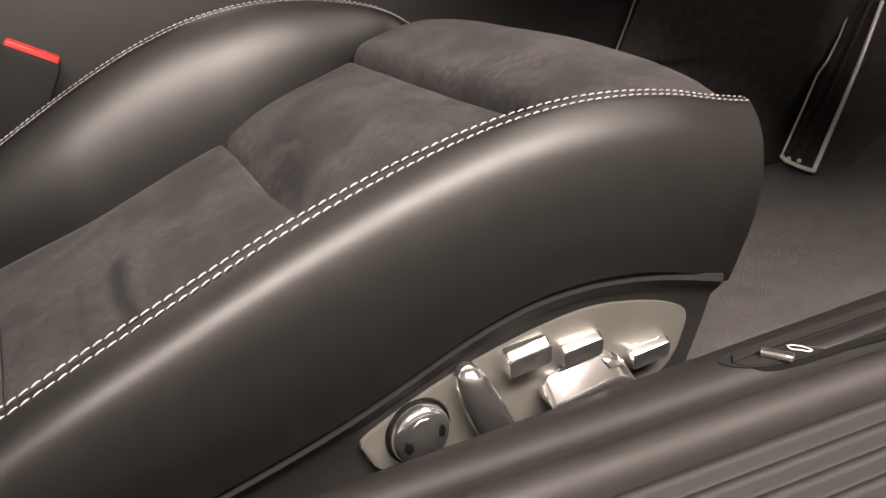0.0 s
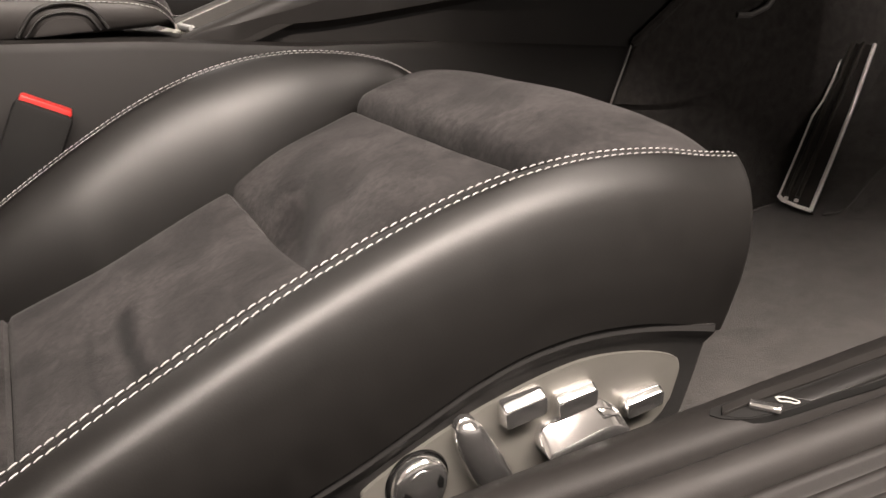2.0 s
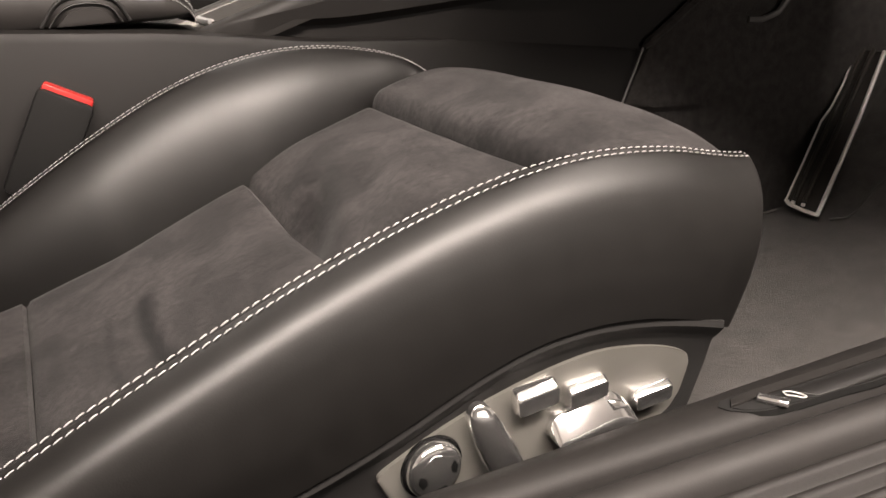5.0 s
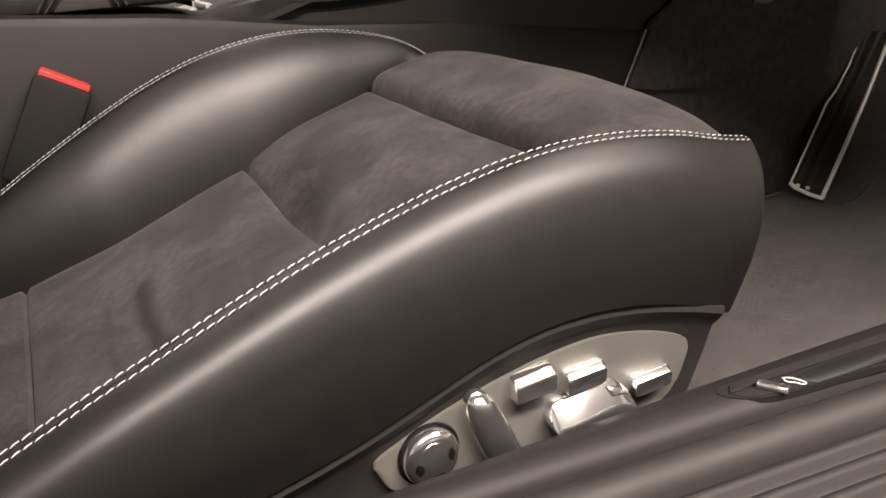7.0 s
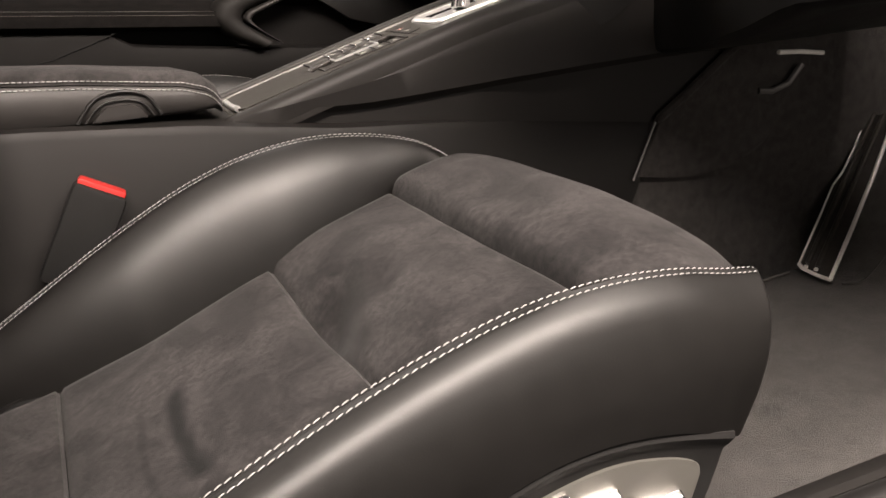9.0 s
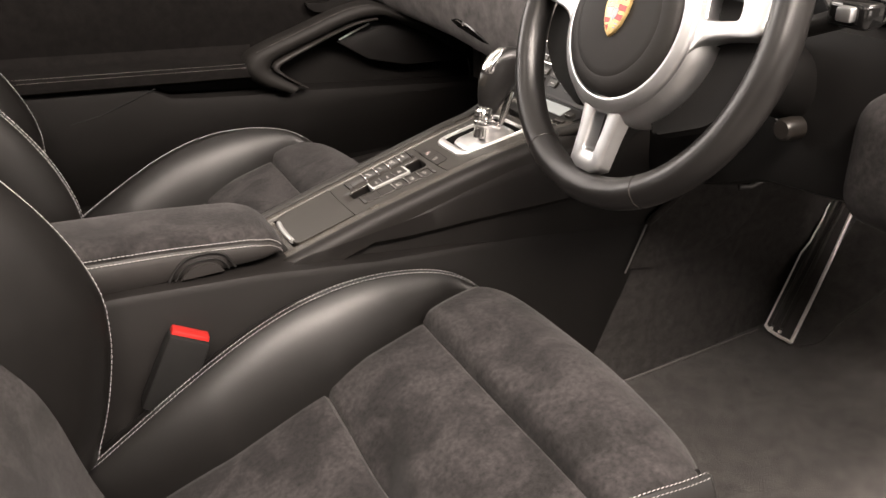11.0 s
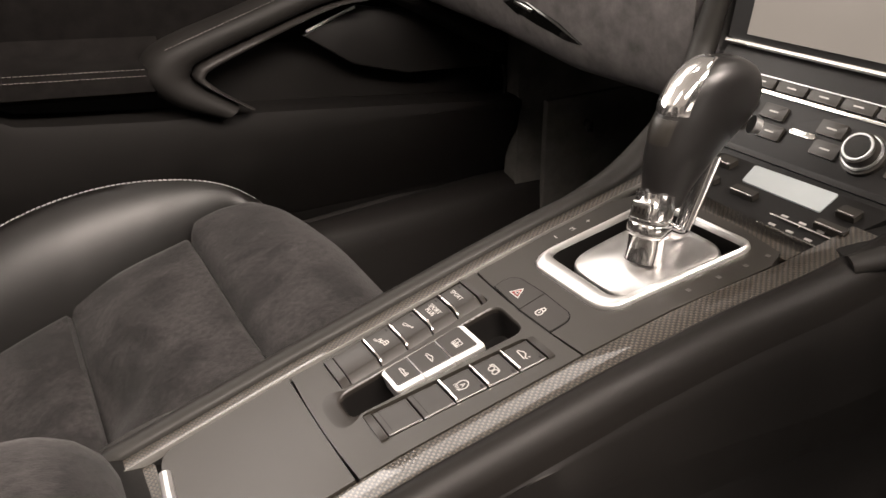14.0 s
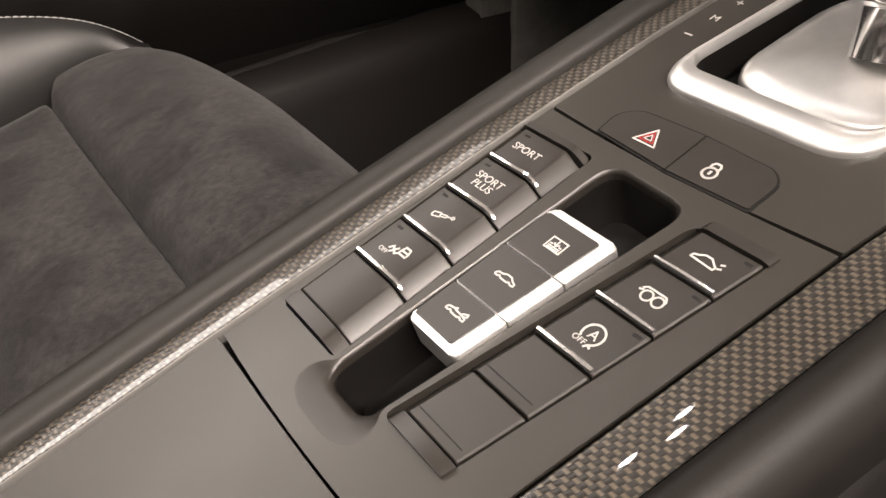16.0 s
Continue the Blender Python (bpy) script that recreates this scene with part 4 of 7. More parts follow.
# left row of keys: a flat top and a face that slopes down to the tray
CUTS = [-0.1435, -0.1215, -0.1020, -0.0825, -0.0633, -0.0445]
for i in range(5):
    x0, x1 = CUTS[i] + 0.0004, CUTS[i + 1] - 0.0004
    t0 = 0.0662 - 0.0016 * (i / 5)
    prof = [(t0, -0.010), (t0, 0.0006), (t0 - 0.0006, 0.0012), (0.0432, 0.0012), (0.0421, 0.0007), (0.0350, -0.0062), (0.0350, -0.010)]
    bm = bmesh.new()
    xs = [x0, x0 + 0.0004, x1 - 0.0004, x1]
    rows = [[CP(x, y, h - (0.0003 if k in (0, 3) else 0)) for y, h in prof] for k, x in enumerate(xs)]
    skin(bm, rows, close_v=True, caps=True)
    key = part("key", bm, M_BUTTON, console, "satin grey console key", 25)
    xm = (x0 + x1) / 2
    if i:
        bm = bmesh.new()
        tube(bm, [CP(x0 + 0.0007, t0 - 0.001, 0.0018), CP(x0 + 0.0008, 0.0436, 0.0019), CP(x0 + 0.0008, 0.0418, 0.0010), CP(x0 + 0.0008, 0.0396, -0.0011)], [0.0010, 0.0012, 0.0012, 0.0009], seg=8)
        part("key_strip", bm, M_SWITCH, key, "thin chrome strip")
        plate("key_lamp", [(x1 - 0.0032, t0 - 0.0025), (x1 - 0.0017, t0 - 0.0025), (x1 - 0.0017, t0 - 0.0058), (x1 - 0.0032, t0 - 0.0058)], 0.0011, 0.00135, M_PLASTIC, key)
    if i == 4:
        lettering("key_lettering", "SPORT", xm + 0.0006, 0.0547, 0.0046, key, 0.0013)
    elif i == 3:
        lettering("key_lettering", "SPORT\nPLUS", xm, 0.0540, 0.0046, key, 0.0013)
    elif i == 2:
        ribbon("key_symbol", [tilt(s, 18) for s in ([(-4.5, -1.1), (-1.0, -1.1), (-1.0, 1.1), (-4.5, 1.1), (-5.1, 0), (-4.5, -1.1)], [(-1.0, 0.6), (2.2, 0.6), (2.2, -0.6), (-1.0, -0.6)], [(2.2, 0), (5.0, 0)], ring_pts(0.7, 5.4, 0, n=8))], key, 0.00125, 0.0005, o=(xm, 0.054), k=0.85)
    elif i == 1:
        ribbon("key_symbol", [[(1.2, 1.2), (1.6, 3.2), (4.6, 3.2), (5.4, 1.2), (5.4, -0.6), (1.0, -0.6), (1.2, 1.2), (5.4, 1.2)], [(-4.8, -1.2), (-3.4, 0.6), (-2.2, -0.8), (-0.6, 1.0)], [(-3.0, -2.4), (-1.6, -0.8), (-0.4, -2.0), (1.2, -0.6)]], key, 0.00125, 0.0007, o=(xm, 0.0530), k=0.85)
        lettering("key_lettering", "OFF", xm - 0.0030, 0.0580, 0.0026, key, 0.0013)
for x0, x1, nm in ((-0.1495, -0.1438, 0), (-0.0443, -0.0415, 1)):
    bm = bmesh.new()
    prof = [(0.0668, -0.010), (0.0668, 0.0012), (0.0655, 0.0022), (0.0420, 0.0022), (0.0400, 0.0016), (0.0340, -0.003), (0.0340, -0.010)]
    rows = [[CP(x, y, h) for y, h in prof] for x in (x0, x0 + 0.0006, x1 - 0.0006, x1)]
    skin(bm, rows, close_v=True, caps=True)
    part("row_end", bm, M_BUTTON, console, "black end piece of the key row", 25)

# right row of keys
CUTR = [-0.1455, -0.1240, -0.1040, -0.0840, -0.0640, -0.0460]
for i in range(5):
    x0, x1 = CUTR[i] + 0.0004, CUTR[i + 1] - 0.0004
    bm = bmesh.new()
    rows = []
    for k, x in enumerate((x0, x0 + 0.0004, x1 - 0.0004, x1)):
        a, b = gi(x) - 0.0006, go(x) + 0.0006
        prof = [(a, -0.010), (a, -0.0030), (a - 0.0036, 0.0009), (a - 0.0042, 0.0012), (b + 0.0006, 0.0012), (b, 0.0006), (b, -0.010)]
        rows.append([CP(x, y, h - (0.0003 if k in (0, 3) else 0)) for y, h in prof])
    skin(bm, rows, close_v=True, caps=True)
    key = part("key", bm, M_BUTTON, console, "satin grey console key", 25)
    xm = (x0 + x1) / 2
    ym = (gi(xm) - 0.004 + go(xm)) / 2
    if i > 1:
        bm = bmesh.new()
        a, b = gi(x0) - 0.0040, go(x0) + 0.0012
        tube(bm, [CP(x0 + 0.0008, a, 0.0018), CP(x0 + 0.0008, (a + b) / 2, 0.0019), CP(x0 + 0.0008, b, 0.0018)], [0.0010, 0.0012, 0.0010], seg=8)
        part("key_strip", bm, M_SWITCH, key, "thin chrome strip")
        plate("key_lamp", [(x1 - 0.0030, go(x1) + 0.0055), (x1 - 0.0014, go(x1) + 0.0055), (x1 - 0.0014, go(x1) + 0.0020), (x1 - 0.0030, go(x1) + 0.0020)], 0.0011, 0.00135, M_PLASTIC, key)
    else:
        plate("key_crease", [(x0 + 0.003, gi(x0) - 0.005), (x0 + 0.0035, gi(x0) - 0.005), (x0 + 0.0035, go(x0) + 0.002), (x0 + 0.003, go(x0) + 0.002)], 0.0011, 0.0013, M_PLASTIC, key)
    if i == 2:
        lettering("key_lettering", "A", xm, ym - 0.0003, 0.0048, key, 0.0013)
        ribbon("key_symbol", [ring_pts(4.0, 0, 0, -70, 215, 20), [(1.4, -3.8), (0.6, -5.0)], [(1.4, -3.8), (2.7, -4.4)]], key, 0.00125, 0.0007, o=(xm, ym), k=0.9)
        lettering("key_lettering", "OFF", xm - 0.0034, ym + 0.0022, 0.0028, key, 0.0013)
    elif i == 3:
        ribbon("key_symbol", [ring_pts(2.2, -1.6, -0.6, n=14), ring_pts(2.2, 3.2, -0.6, n=14), [(-5.0, 1.4), (-3.6, 2.6), (4.2, 2.6), (5.4, 1.0), (5.2, -1.0)], [(-5.6, 0.2), (-4.2, 0.8)]], key, 0.00125, 0.0006, o=(xm, ym + 0.0005), k=0.85)
    elif i == 4:
        ribbon("key_symbol", [tilt(s, -4) for s in (CAR, [(-5.2, -1.2), (4.2, -1.2), (5.2, -1.2)])] + [[(6.2, 2.0), (7.4, 2.6)], [(6.2, -0.2), (7.4, 0.4)]], key, 0.00125, 0.0006, o=(xm, ym + 0.0016), k=0.8)
for x0, x1, nm in ((-0.1505, -0.1458, 0), (-0.0457, -0.0418, 1)):
    bm = bmesh.new()
    rows = []
    for x in (x0, x0 + 0.0008, x1 - 0.0008, x1):
        a, b = gi(x) - 0.0002, go(x) - 0.0004
        rows.append([CP(x, y, h) for y, h in ((a, -0.010), (a, -0.002), (a - 0.0036, 0.0018), (a - 0.005, 0.0022), (b + 0.002, 0.0022), (b, 0.0014), (b, -0.010))])
    skin(bm, rows, close_v=True, caps=True)
    part("row_end", bm, M_BUTTON, console, "black end piece of the key row", 25)

# three silver-edged rockers that bridge the tray
fl = lambda x: 0.0268 + (x + 0.126) * (-0.0018 / 0.059)
fr = lambda x: 0.0030 + (x + 0.126) * (-0.0070 / 0.059)
RC = [-0.1262, -0.1074, -0.0872, -0.0662]
for i in range(3):
    x0, x1 = RC[i] + 0.0002, RC[i + 1] - 0.0002
    ra = [0.0022, 0.0004, 0.0004, 0.0022] if i == 0 else ([0.0004, 0.0026, 0.0026, 0.0004] if i == 2 else 0.0004)
    rk = plate("rocker", rounded([(x0, fl(x0)), (x1, fl(x1)), (x1, fr(x1)), (x0, fr(x0))], ra), -0.010, 0.0020, M_RING, console, "satin silver rocker", 0.0008)
    a0, a1 = x0 + (0.0026 if i == 0 else 0.0002), x1 - (0.0030 if i == 2 else 0.0002)
    rb = [0.0012, 0.0004, 0.0004, 0.0012] if i == 0 else ([0.0004, 0.0012, 0.0012, 0.0004] if i == 2 else 0.0004)
    plate("rocker_face", rounded([(a0, fl(a0) - 0.0004), (a1, fl(a1) - 0.0004), (a1, fr(a1) + 0.0048), (a0, fr(a0) + 0.0048)], rb), 0.0012, 0.0025, M_BUTTON, rk, "satin grey rocker face", 0.0004)
    xm, ym = (a0 + a1) / 2, (fl(x0) + fr(x1)) / 2 + 0.0008
    if i == 2:
        ribbon("rocker_symbol", [[(-3.6, -2.6), (3.6, -2.6), (3.6, 2.6), (-3.6, 2.6), (-3.6, -2.6)], [(0, 2.0), (0, -0.2)], [(-1.2, 0.6), (0, -0.6), (1.2, 0.6)], [(-2.6, -0.2), (-1.6, -0.2)], [(1.6, -0.2), (2.6, -0.2)], [(-2.6, -1.2), (2.6, -1.2)], [(-2.6, -2.0), (2.6, -2.0)]], rk, 0.00255, 0.0005, o=(xm, ym), k=0.9)
    elif i == 1:
        ribbon("rocker_symbol", [ROOF_SHUT], rk, 0.00255, 0.0006, o=(xm, ym + 0.0008), k=0.84)
    else:
        ribbon("rocker_symbol", [ROOF_OPEN, [(2.4, 1.6), (4.6, 2.6), (5.0, 1.6), (3.8, 0.9)]], rk, 0.00255, 0.0006, o=(xm, ym + 0.0008), k=0.84)

# shifter panel with hazard and lock keys
RING_O = rounded([(-0.0005, 0.0455), (0.106, 0.0355), (0.108, -0.0570), (0.0000, -0.0370)], [0.016, 0.011, 0.013, 0.018], 8)
RING_I = rounded([(0.0130, 0.0415), (0.1015, 0.0320), (0.1035, -0.0530), (0.0125, -0.0325)], [0.010, 0.009, 0.010, 0.012], 8)
front = [(0.085, L1(0.085)), (0.108, 0.050), (0.116, 0.030), (0.118, -0.030), (0.112, -0.070), (0.098, R1(0.098)), (0.085, R1(0.085))]
pts = [(-0.0293, L1(-0.0293)), (0.03, L1(0.03))] + front + [(0.03, R1(0.03)), (-0.0293, R1(-0.0293)), (-0.0311, -0.025), (-0.0318, 0.008), (-0.0311, 0.04)]
bm = bmesh.new()
holed_plate(bm, pts, [[((a[0] + b[0]) / 2, (a[1] + b[1]) / 2) for a, b in zip(RING_O, RING_I)]], -0.012, 0.0)
part("shift_panel", bm, M_PANEL, console, "satin grey shifter panel", 30)
HZ = [(-0.0300, 0.0420), (-0.0200, 0.0430), (-0.0140, 0.0370), (-0.0125, 0.0095), (-0.0322, 0.0098)]
LK = [(-0.0322, 0.0092), (-0.0125, 0.0089), (-0.0135, -0.0185), (-0.0180, -0.0230), (-0.0312, -0.0225)]
for nm, o, rr in (("hazard_key", HZ, [0.001, 0.004, 0.006, 0.0005, 0.0005]), ("lock_key", LK, [0.0005, 0.0005, 0.006, 0.004, 0.001])):
    cx, cy = sum(p[0] for p in o) / 5, sum(p[1] for p in o) / 5
    plate("key_gap", rounded([(cx + (x - cx) * 1.10, cy + (y - cy) * 1.06) for x, y in o], rr), -0.002, 0.0003, M_DARK, console, bev=0)
    k = plate(nm, rounded(o, rr), 0.0001, 0.0008, M_BUTTON, console, "flush satin grey key", 0.0002)
    if nm == "hazard_key":
        tri = [(-3.6, -2.4), (3.6, -2.4), (0, 3.6), (-3.6, -2.4)]
        ribbon("hazard_symbol", [tri], k, 0.00085, 0.0006, o=(cx - 0.0018, cy - 0.004), k=1.3)
        ribbon("hazard_symbol", [[(p[0] * 0.62, p[1] * 0.62) for p in tri]], k, 0.00086, 0.00045, M_RED, o=(cx - 0.0018, cy - 0.004), k=1.3)
        ribbon("hazard_symbol", [[(p[0] * 0.34, p[1] * 0.34) for p in tri]], k, 0.00087, 0.00035, o=(cx - 0.0018, cy - 0.004), k=1.3)
    else:
        ribbon("lock_symbol", [ring_pts(2.6, 0, -1.2, n=18), [(-1.7, 0.8), (-1.7, 2.6), (-0.9, 3.7), (0.9, 3.7), (1.7, 2.6), (1.7, 0.8)], [(0, -0.4), (0, -1.8)]], k, 0.00085, 0.0008, o=(cx - 0.003, cy + 0.006), k=0.95)
        plate("key_lamp", [(cx + 0.004, cy - 0.0055), (cx + 0.0048, cy - 0.0055), (cx + 0.0048, cy - 0.009), (cx + 0.004, cy - 0.009)], 0.0007, 0.0009, M_BUTTON, k)
bm = bmesh.new()
n = len(RING_O)
rows = []
for f, h in ((0.0, -0.002), (0.0, 0.0014), (0.12, 0.0030), (0.5, 0.0042), (0.88, 0.0036), (1.0, 0.0018), (1.0, -0.004)):
    rows.append([CP(a[0] + (b[0] - a[0]) * f, a[1] + (b[1] - a[1]) * f, h) for a, b in zip(RING_O, RING_I)])
skin(bm, rows, close_v=True)
part("shift_gate_ring", bm, M_RING, console, "satin silver shift gate surround", 50)
bm = bmesh.new()
cx, cy = 0.06, -0.003
rows = []
for f, h in ((0.996, -0.001), (0.985, -0.008), (0.95, -0.016), (0.5, -0.020), (0.02, -0.020)):
    rows.append([CP(cx + (x - cx) * f, cy + (y - cy) * f, h) for x, y in RING_I])
skin(bm, rows, close_v=True)
part("gate_well", bm, M_WELL, console, "black shift gate well")
bm = bmesh.new()
rows = []
for f, h in ((1.0, -0.014), (1.0, -0.006), (0.985, -0.0035), (0.95, -0.0022), (0.80, -0.0012), (0.5, 0.0006), (0.25, 0.0016), (0.02, 0.0018)):
    row = []
    for k in range(48):
        a = 2 * math.pi * k / 48
        c, s = math.cos(a), math.sin(a)
        row.append(CP(0.0575 + 0.0405 * f * math.copysign(abs(c) ** 0.55, c), -0.0075 - 0.006 * c * f + 0.0355 * f * math.copysign(abs(s) ** 0.55, s), h))
    rows.append(row)
skin(bm, rows, close_v=True)
part("gate_dome", bm, M_GATE, console, "satin silver dome under the lever", 60)
lettering("gate_lettering", "M", 0.0440, 0.0533, 0.0052, console, 0.0003)
lettering("gate_lettering", "+", 0.0575, 0.0525, 0.0066, console, 0.0003)
ribbon("gate_symbol", [[(-1.7, 0), (1.7, 0)]], console, 0.0002, 0.0007, o=(0.0300, 0.0545))
for x in (0.049, 0.070, 0.089, 0.105):
    plate("gate_mark", [(x - 0.0012, R(x) + 0.0115), (x + 0.0012, R(x) + 0.0115), (x + 0.0012, R(x) + 0.0085), (x - 0.0012, R(x) + 0.0085)], 0.0, 0.0002, M_MARK, console, bev=0)
# carbon apron round the front of the shifter panel
bm = bmesh.new()
prism(bm, [CP(x, y, -0.008) for x, y in ((0.1095, 0.0600), (0.135, 0.0600), (0.131, -0.079), (0.1095, -0.0760))], CN, 0.0065, 0.0006)
part("carbon_apron", bm, M_CARBON, console, "glossy carbon fibre apron")

# gear lever
lever = thing("gear_lever", "automatic gear lever with black leather grip and chrome collar", "gear lever")
bm = bmesh.new()
base = Vector((0.0490, -0.0135, ctop(0.055)))
top = Vector((0.0610, -0.0085, 0.512))
tube(bm, [base.lerp(top, f) for f in (0.0, 0.36, 0.38, 0.42, 0.54, 0.56, 0.58, 0.62, 0.64, 0.84, 0.86, 1.0)], [0.0122, 0.0122, 0.0130, 0.0146, 0.0146, 0.0141, 0.0146, 0.0146, 0.0134, 0.0134, 0.0128, 0.0126], seg=32, up=(0, 1, 0))
part("lever_collar", bm, M_SWITCH, lever, "polished chrome collar", 50)
ax = (top - base).normalized()
face = Vector((-0.97, -0.15, 0.0))
face = (face - ax * face.dot(ax)).normalized()
turn = Matrix((ax.cross(face).normalized(), face, ax)).transposed().to_4x4()
bm = bmesh.new()
box(bm, base.lerp(top, 0.74) + face * 0.0105, (0.0150, 0.0080, 0.0120), 0.0012, turn, 3)
blk = part("collar_badge", bm, M_SWITCH, lever, "squared chrome badge block")
bm = bmesh.new()
box(bm, base.lerp(top, 0.74) + face * 0.0142, (0.0118, 0.0012, 0.0086), 0.0006, turn)
part("badge_plate", bm, M_PANEL, blk, "grey badge plate")
for k in (-1, 0, 1):
    bm = bmesh.new()
    box(bm, base.lerp(top, 0.74) + face * 0.0148 + ax.cross(face).normalized() * 0.0033 * k, (0.0019, 0.0008, 0.0040), 0, turn)
    part("badge_bar", bm, M_CHROME, blk)
bm = bmesh.new()
tube(bm, [(0.085, -0.012, 0.482), (0.095, -0.011, 0.505), (0.105, -0.010, 0.530)], [0.0042, 0.0046, 0.0050], seg=12, flat=1.6, up=(0, 1, 0))
part("lever_prong", bm, M_SWITCH, lever, "chrome lever prong")
bm = bmesh.new()
tube(bm, smooth([(0.056, -0.0115, 0.494), (0.066, -0.0125, 0.487), (0.076, -0.0125, 0.481), (0.084, -0.0120, 0.480), (0.0875, -0.0118, 0.486)], 16), [0.0075, 0.0075, 0.0074, 0.0072, 0.0070, 0.0067, 0.0064, 0.0061, 0.0058, 0.0056, 0.0054, 0.0052, 0.0050, 0.0049, 0.0048, 0.0047, 0.0046], seg=12)
part("lever_bracket", bm, M_SWITCH, lever, "curved chrome bracket between collar and prong")
SECT = smooth([(0.503, 0.053, 0.079, 0.0115), (0.514, 0.051, 0.087, 0.0125), (0.527, 0.0495, 0.1, 0.014), (0.54, 0.05, 0.113, 0.016), (0.553, 0.0525, 0.129, 0.0178), (0.565, 0.0565, 0.137, 0.0188), (0.577, 0.063, 0.1365, 0.0182), (0.586, 0.071, 0.131, 0.016), (0.592, 0.08, 0.121, 0.0122), (0.595, 0.088, 0.112, 0.008), (0.596, 0.098, 0.102, 0.003)], 54)
GRID = []
for z, x0, x1, w in SECT:
    row = []
    for k in range(60):
        c, s = math.cos(math.pi * k / 30), math.sin(math.pi * k / 30)
        row.append(Vector(((x0 + x1) / 2 + (x1 - x0) / 2 * math.copysign(abs(c) ** 0.9, c), -0.0085 + w * math.copysign(abs(s) ** 0.9, s), z)))
    GRID.append(row)
bm = bmesh.new()
skin(bm, GRID, close_v=True, caps=True)
part("grip", bm, M_WHEEL, lever, "black leather grip", 60)


def grip_shell(name, i0, i1, k0, k1, lift, material, lab):
    """A plate that lies on the grip between rows i0, i1 and turns k0, k1."""
    def off(i, k, d):
        a = GRID[min(i + 1, 54)][k % 60] - GRID[max(i - 1, 0)][k % 60]
        b = GRID[i][(k + 1) % 60] - GRID[i][(k - 1) % 60]
        n = b.cross(a)
        n = n.normalized() if n.length > 1e-9 else Vector((0, 0, 1))
        return GRID[i][k % 60] + n * d
    rows = []
    for i in range(i0, i1 + 1):
        ei = min(i - i0, i1 - i)
        top, low = [], []
        for k in range(k0, k1 + 1):
            e = min(ei, k - k0, k1 - k)
            top.append(off(i, k, lift * (0.15, 0.7, 0.93, 1.0)[min(e, 3)]))
            low.append(off(i, k, -0.0015))
        rows.append(top + low[::-1])
    bm = bmesh.new()
    skin(bm, rows, close_v=True, caps=True)
    part(name, bm, material, lever, lab, 60)


grip_shell("grip_cap", 27, 52, 18, 37, 0.0016, M_SWITCH, "polished chrome cap")
grip_shell("grip_insert", 19, 26, 23, 35, 0.0008, M_PANEL, "satin grey grip insert")
bm = bmesh.new()
tube(bm, [(0.122, -0.0235, 0.552), (0.1265, -0.0262, 0.550)], [0.006, 0.005], seg=14)
part("release_button", bm, M_SATIN, lever, "small chrome release button")

# armrest
arm = thing("armrest", "grey suede centre armrest lid with stitched leather side", "armrest")
ARM = [(-0.8, 0.462), (-0.58, 0.452), (-0.433, 0.440), (-0.33, 0.427), (-0.305, 0.419), (-0.292, 0.408), (-0.286, 0.396)]


def armhw(x):
    return 0.086 * (0.72 + 0.28 * min(1.0, max(0.0, (-0.286 - x) / 0.035)) ** 0.5)


bm = bmesh.new()
rows = []
for x in list(np.linspace(-0.80, -0.33, 30)) + list(np.linspace(-0.325, -0.286, 14)):
    t, hw = interp(x, ARM), armhw(x)
    prof = [(-hw + 0.008, t - 0.018), (-hw + 0.0015, t - 0.0125), (-hw + 0.004, t - 0.004), (-hw + 0.014, t + 0.002), (-hw * 0.45, t + 0.0035), (0.0, t + 0.002), (hw * 0.45, t - 0.003), (hw - 0.026, t - 0.009), (hw - 0.017, t - 0.013), (hw - 0.014, t - 0.016), (hw - 0.018, t - 0.020)]
    rows.append([(x, 0.008 + y, z) for y, z in prof])
skin(bm, rows, close_v=True, caps=True)
part("armrest_top", bm, M_SUEDE, arm, "grey suede armrest top", 60)
bm = bmesh.new()
rows = []
l1, l2 = [], []
for x in list(np.linspace(-0.80, -0.33, 30)) + list(np.linspace(-0.325, -0.288, 14)):
    t, hw = interp(x, ARM), armhw(x)
    lo = min(0.385, t - 0.022)
    prof = [(-hw + 0.006, lo), (-hw, lo + 0.004), (-hw - 0.0015, (lo + t - 0.015) / 2), (-hw, t - 0.015), (-hw + 0.004, t - 0.0125), (hw - 0.020, t - 0.0180), (hw - 0.014, t - 0.020), (hw - 0.0125, (lo + t - 0.018) / 2), (hw - 0.013, lo + 0.004), (hw - 0.018, lo)]
    rows.append([(x, 0.008 + y, z) for y, z in prof])
    l1.append((x, 0.008 - hw + 0.0015, t - 0.0085))
    l2.append((x, 0.008 - hw - 0.0004, t - 0.0165))
skin(bm, rows, close_v=True, caps=True)
side = part("armrest_side", bm, M_ARMSIDE, arm, "black leather armrest side", 60)
stitches("stitching", l1, side, step=0.0052, r=0.0005, lift=(0, -0.0004, 0))
stitches("stitching", l2, side, step=0.0052, r=0.0005, lift=(0, -0.0004, 0))
AH = smooth([(-0.441, 0.388), (-0.424, 0.408), (-0.408, 0.4155), (-0.385, 0.4155), (-0.368, 0.408), (-0.357, 0.388)], 30)
bm = bmesh.new()
tube(bm, [(p[0], -0.0800, p[1]) for p in AH], 0.0022, seg=8)
tube(bm, [(p[0] * 0.82 - 0.0718, -0.0805, 0.386 + (p[1] - 0.386) * 0.72) for p in AH], 0.0014, seg=8)
part("latch_frame", bm, M_PLASTIC, arm, "black latch outline")
bm = bmesh.new()
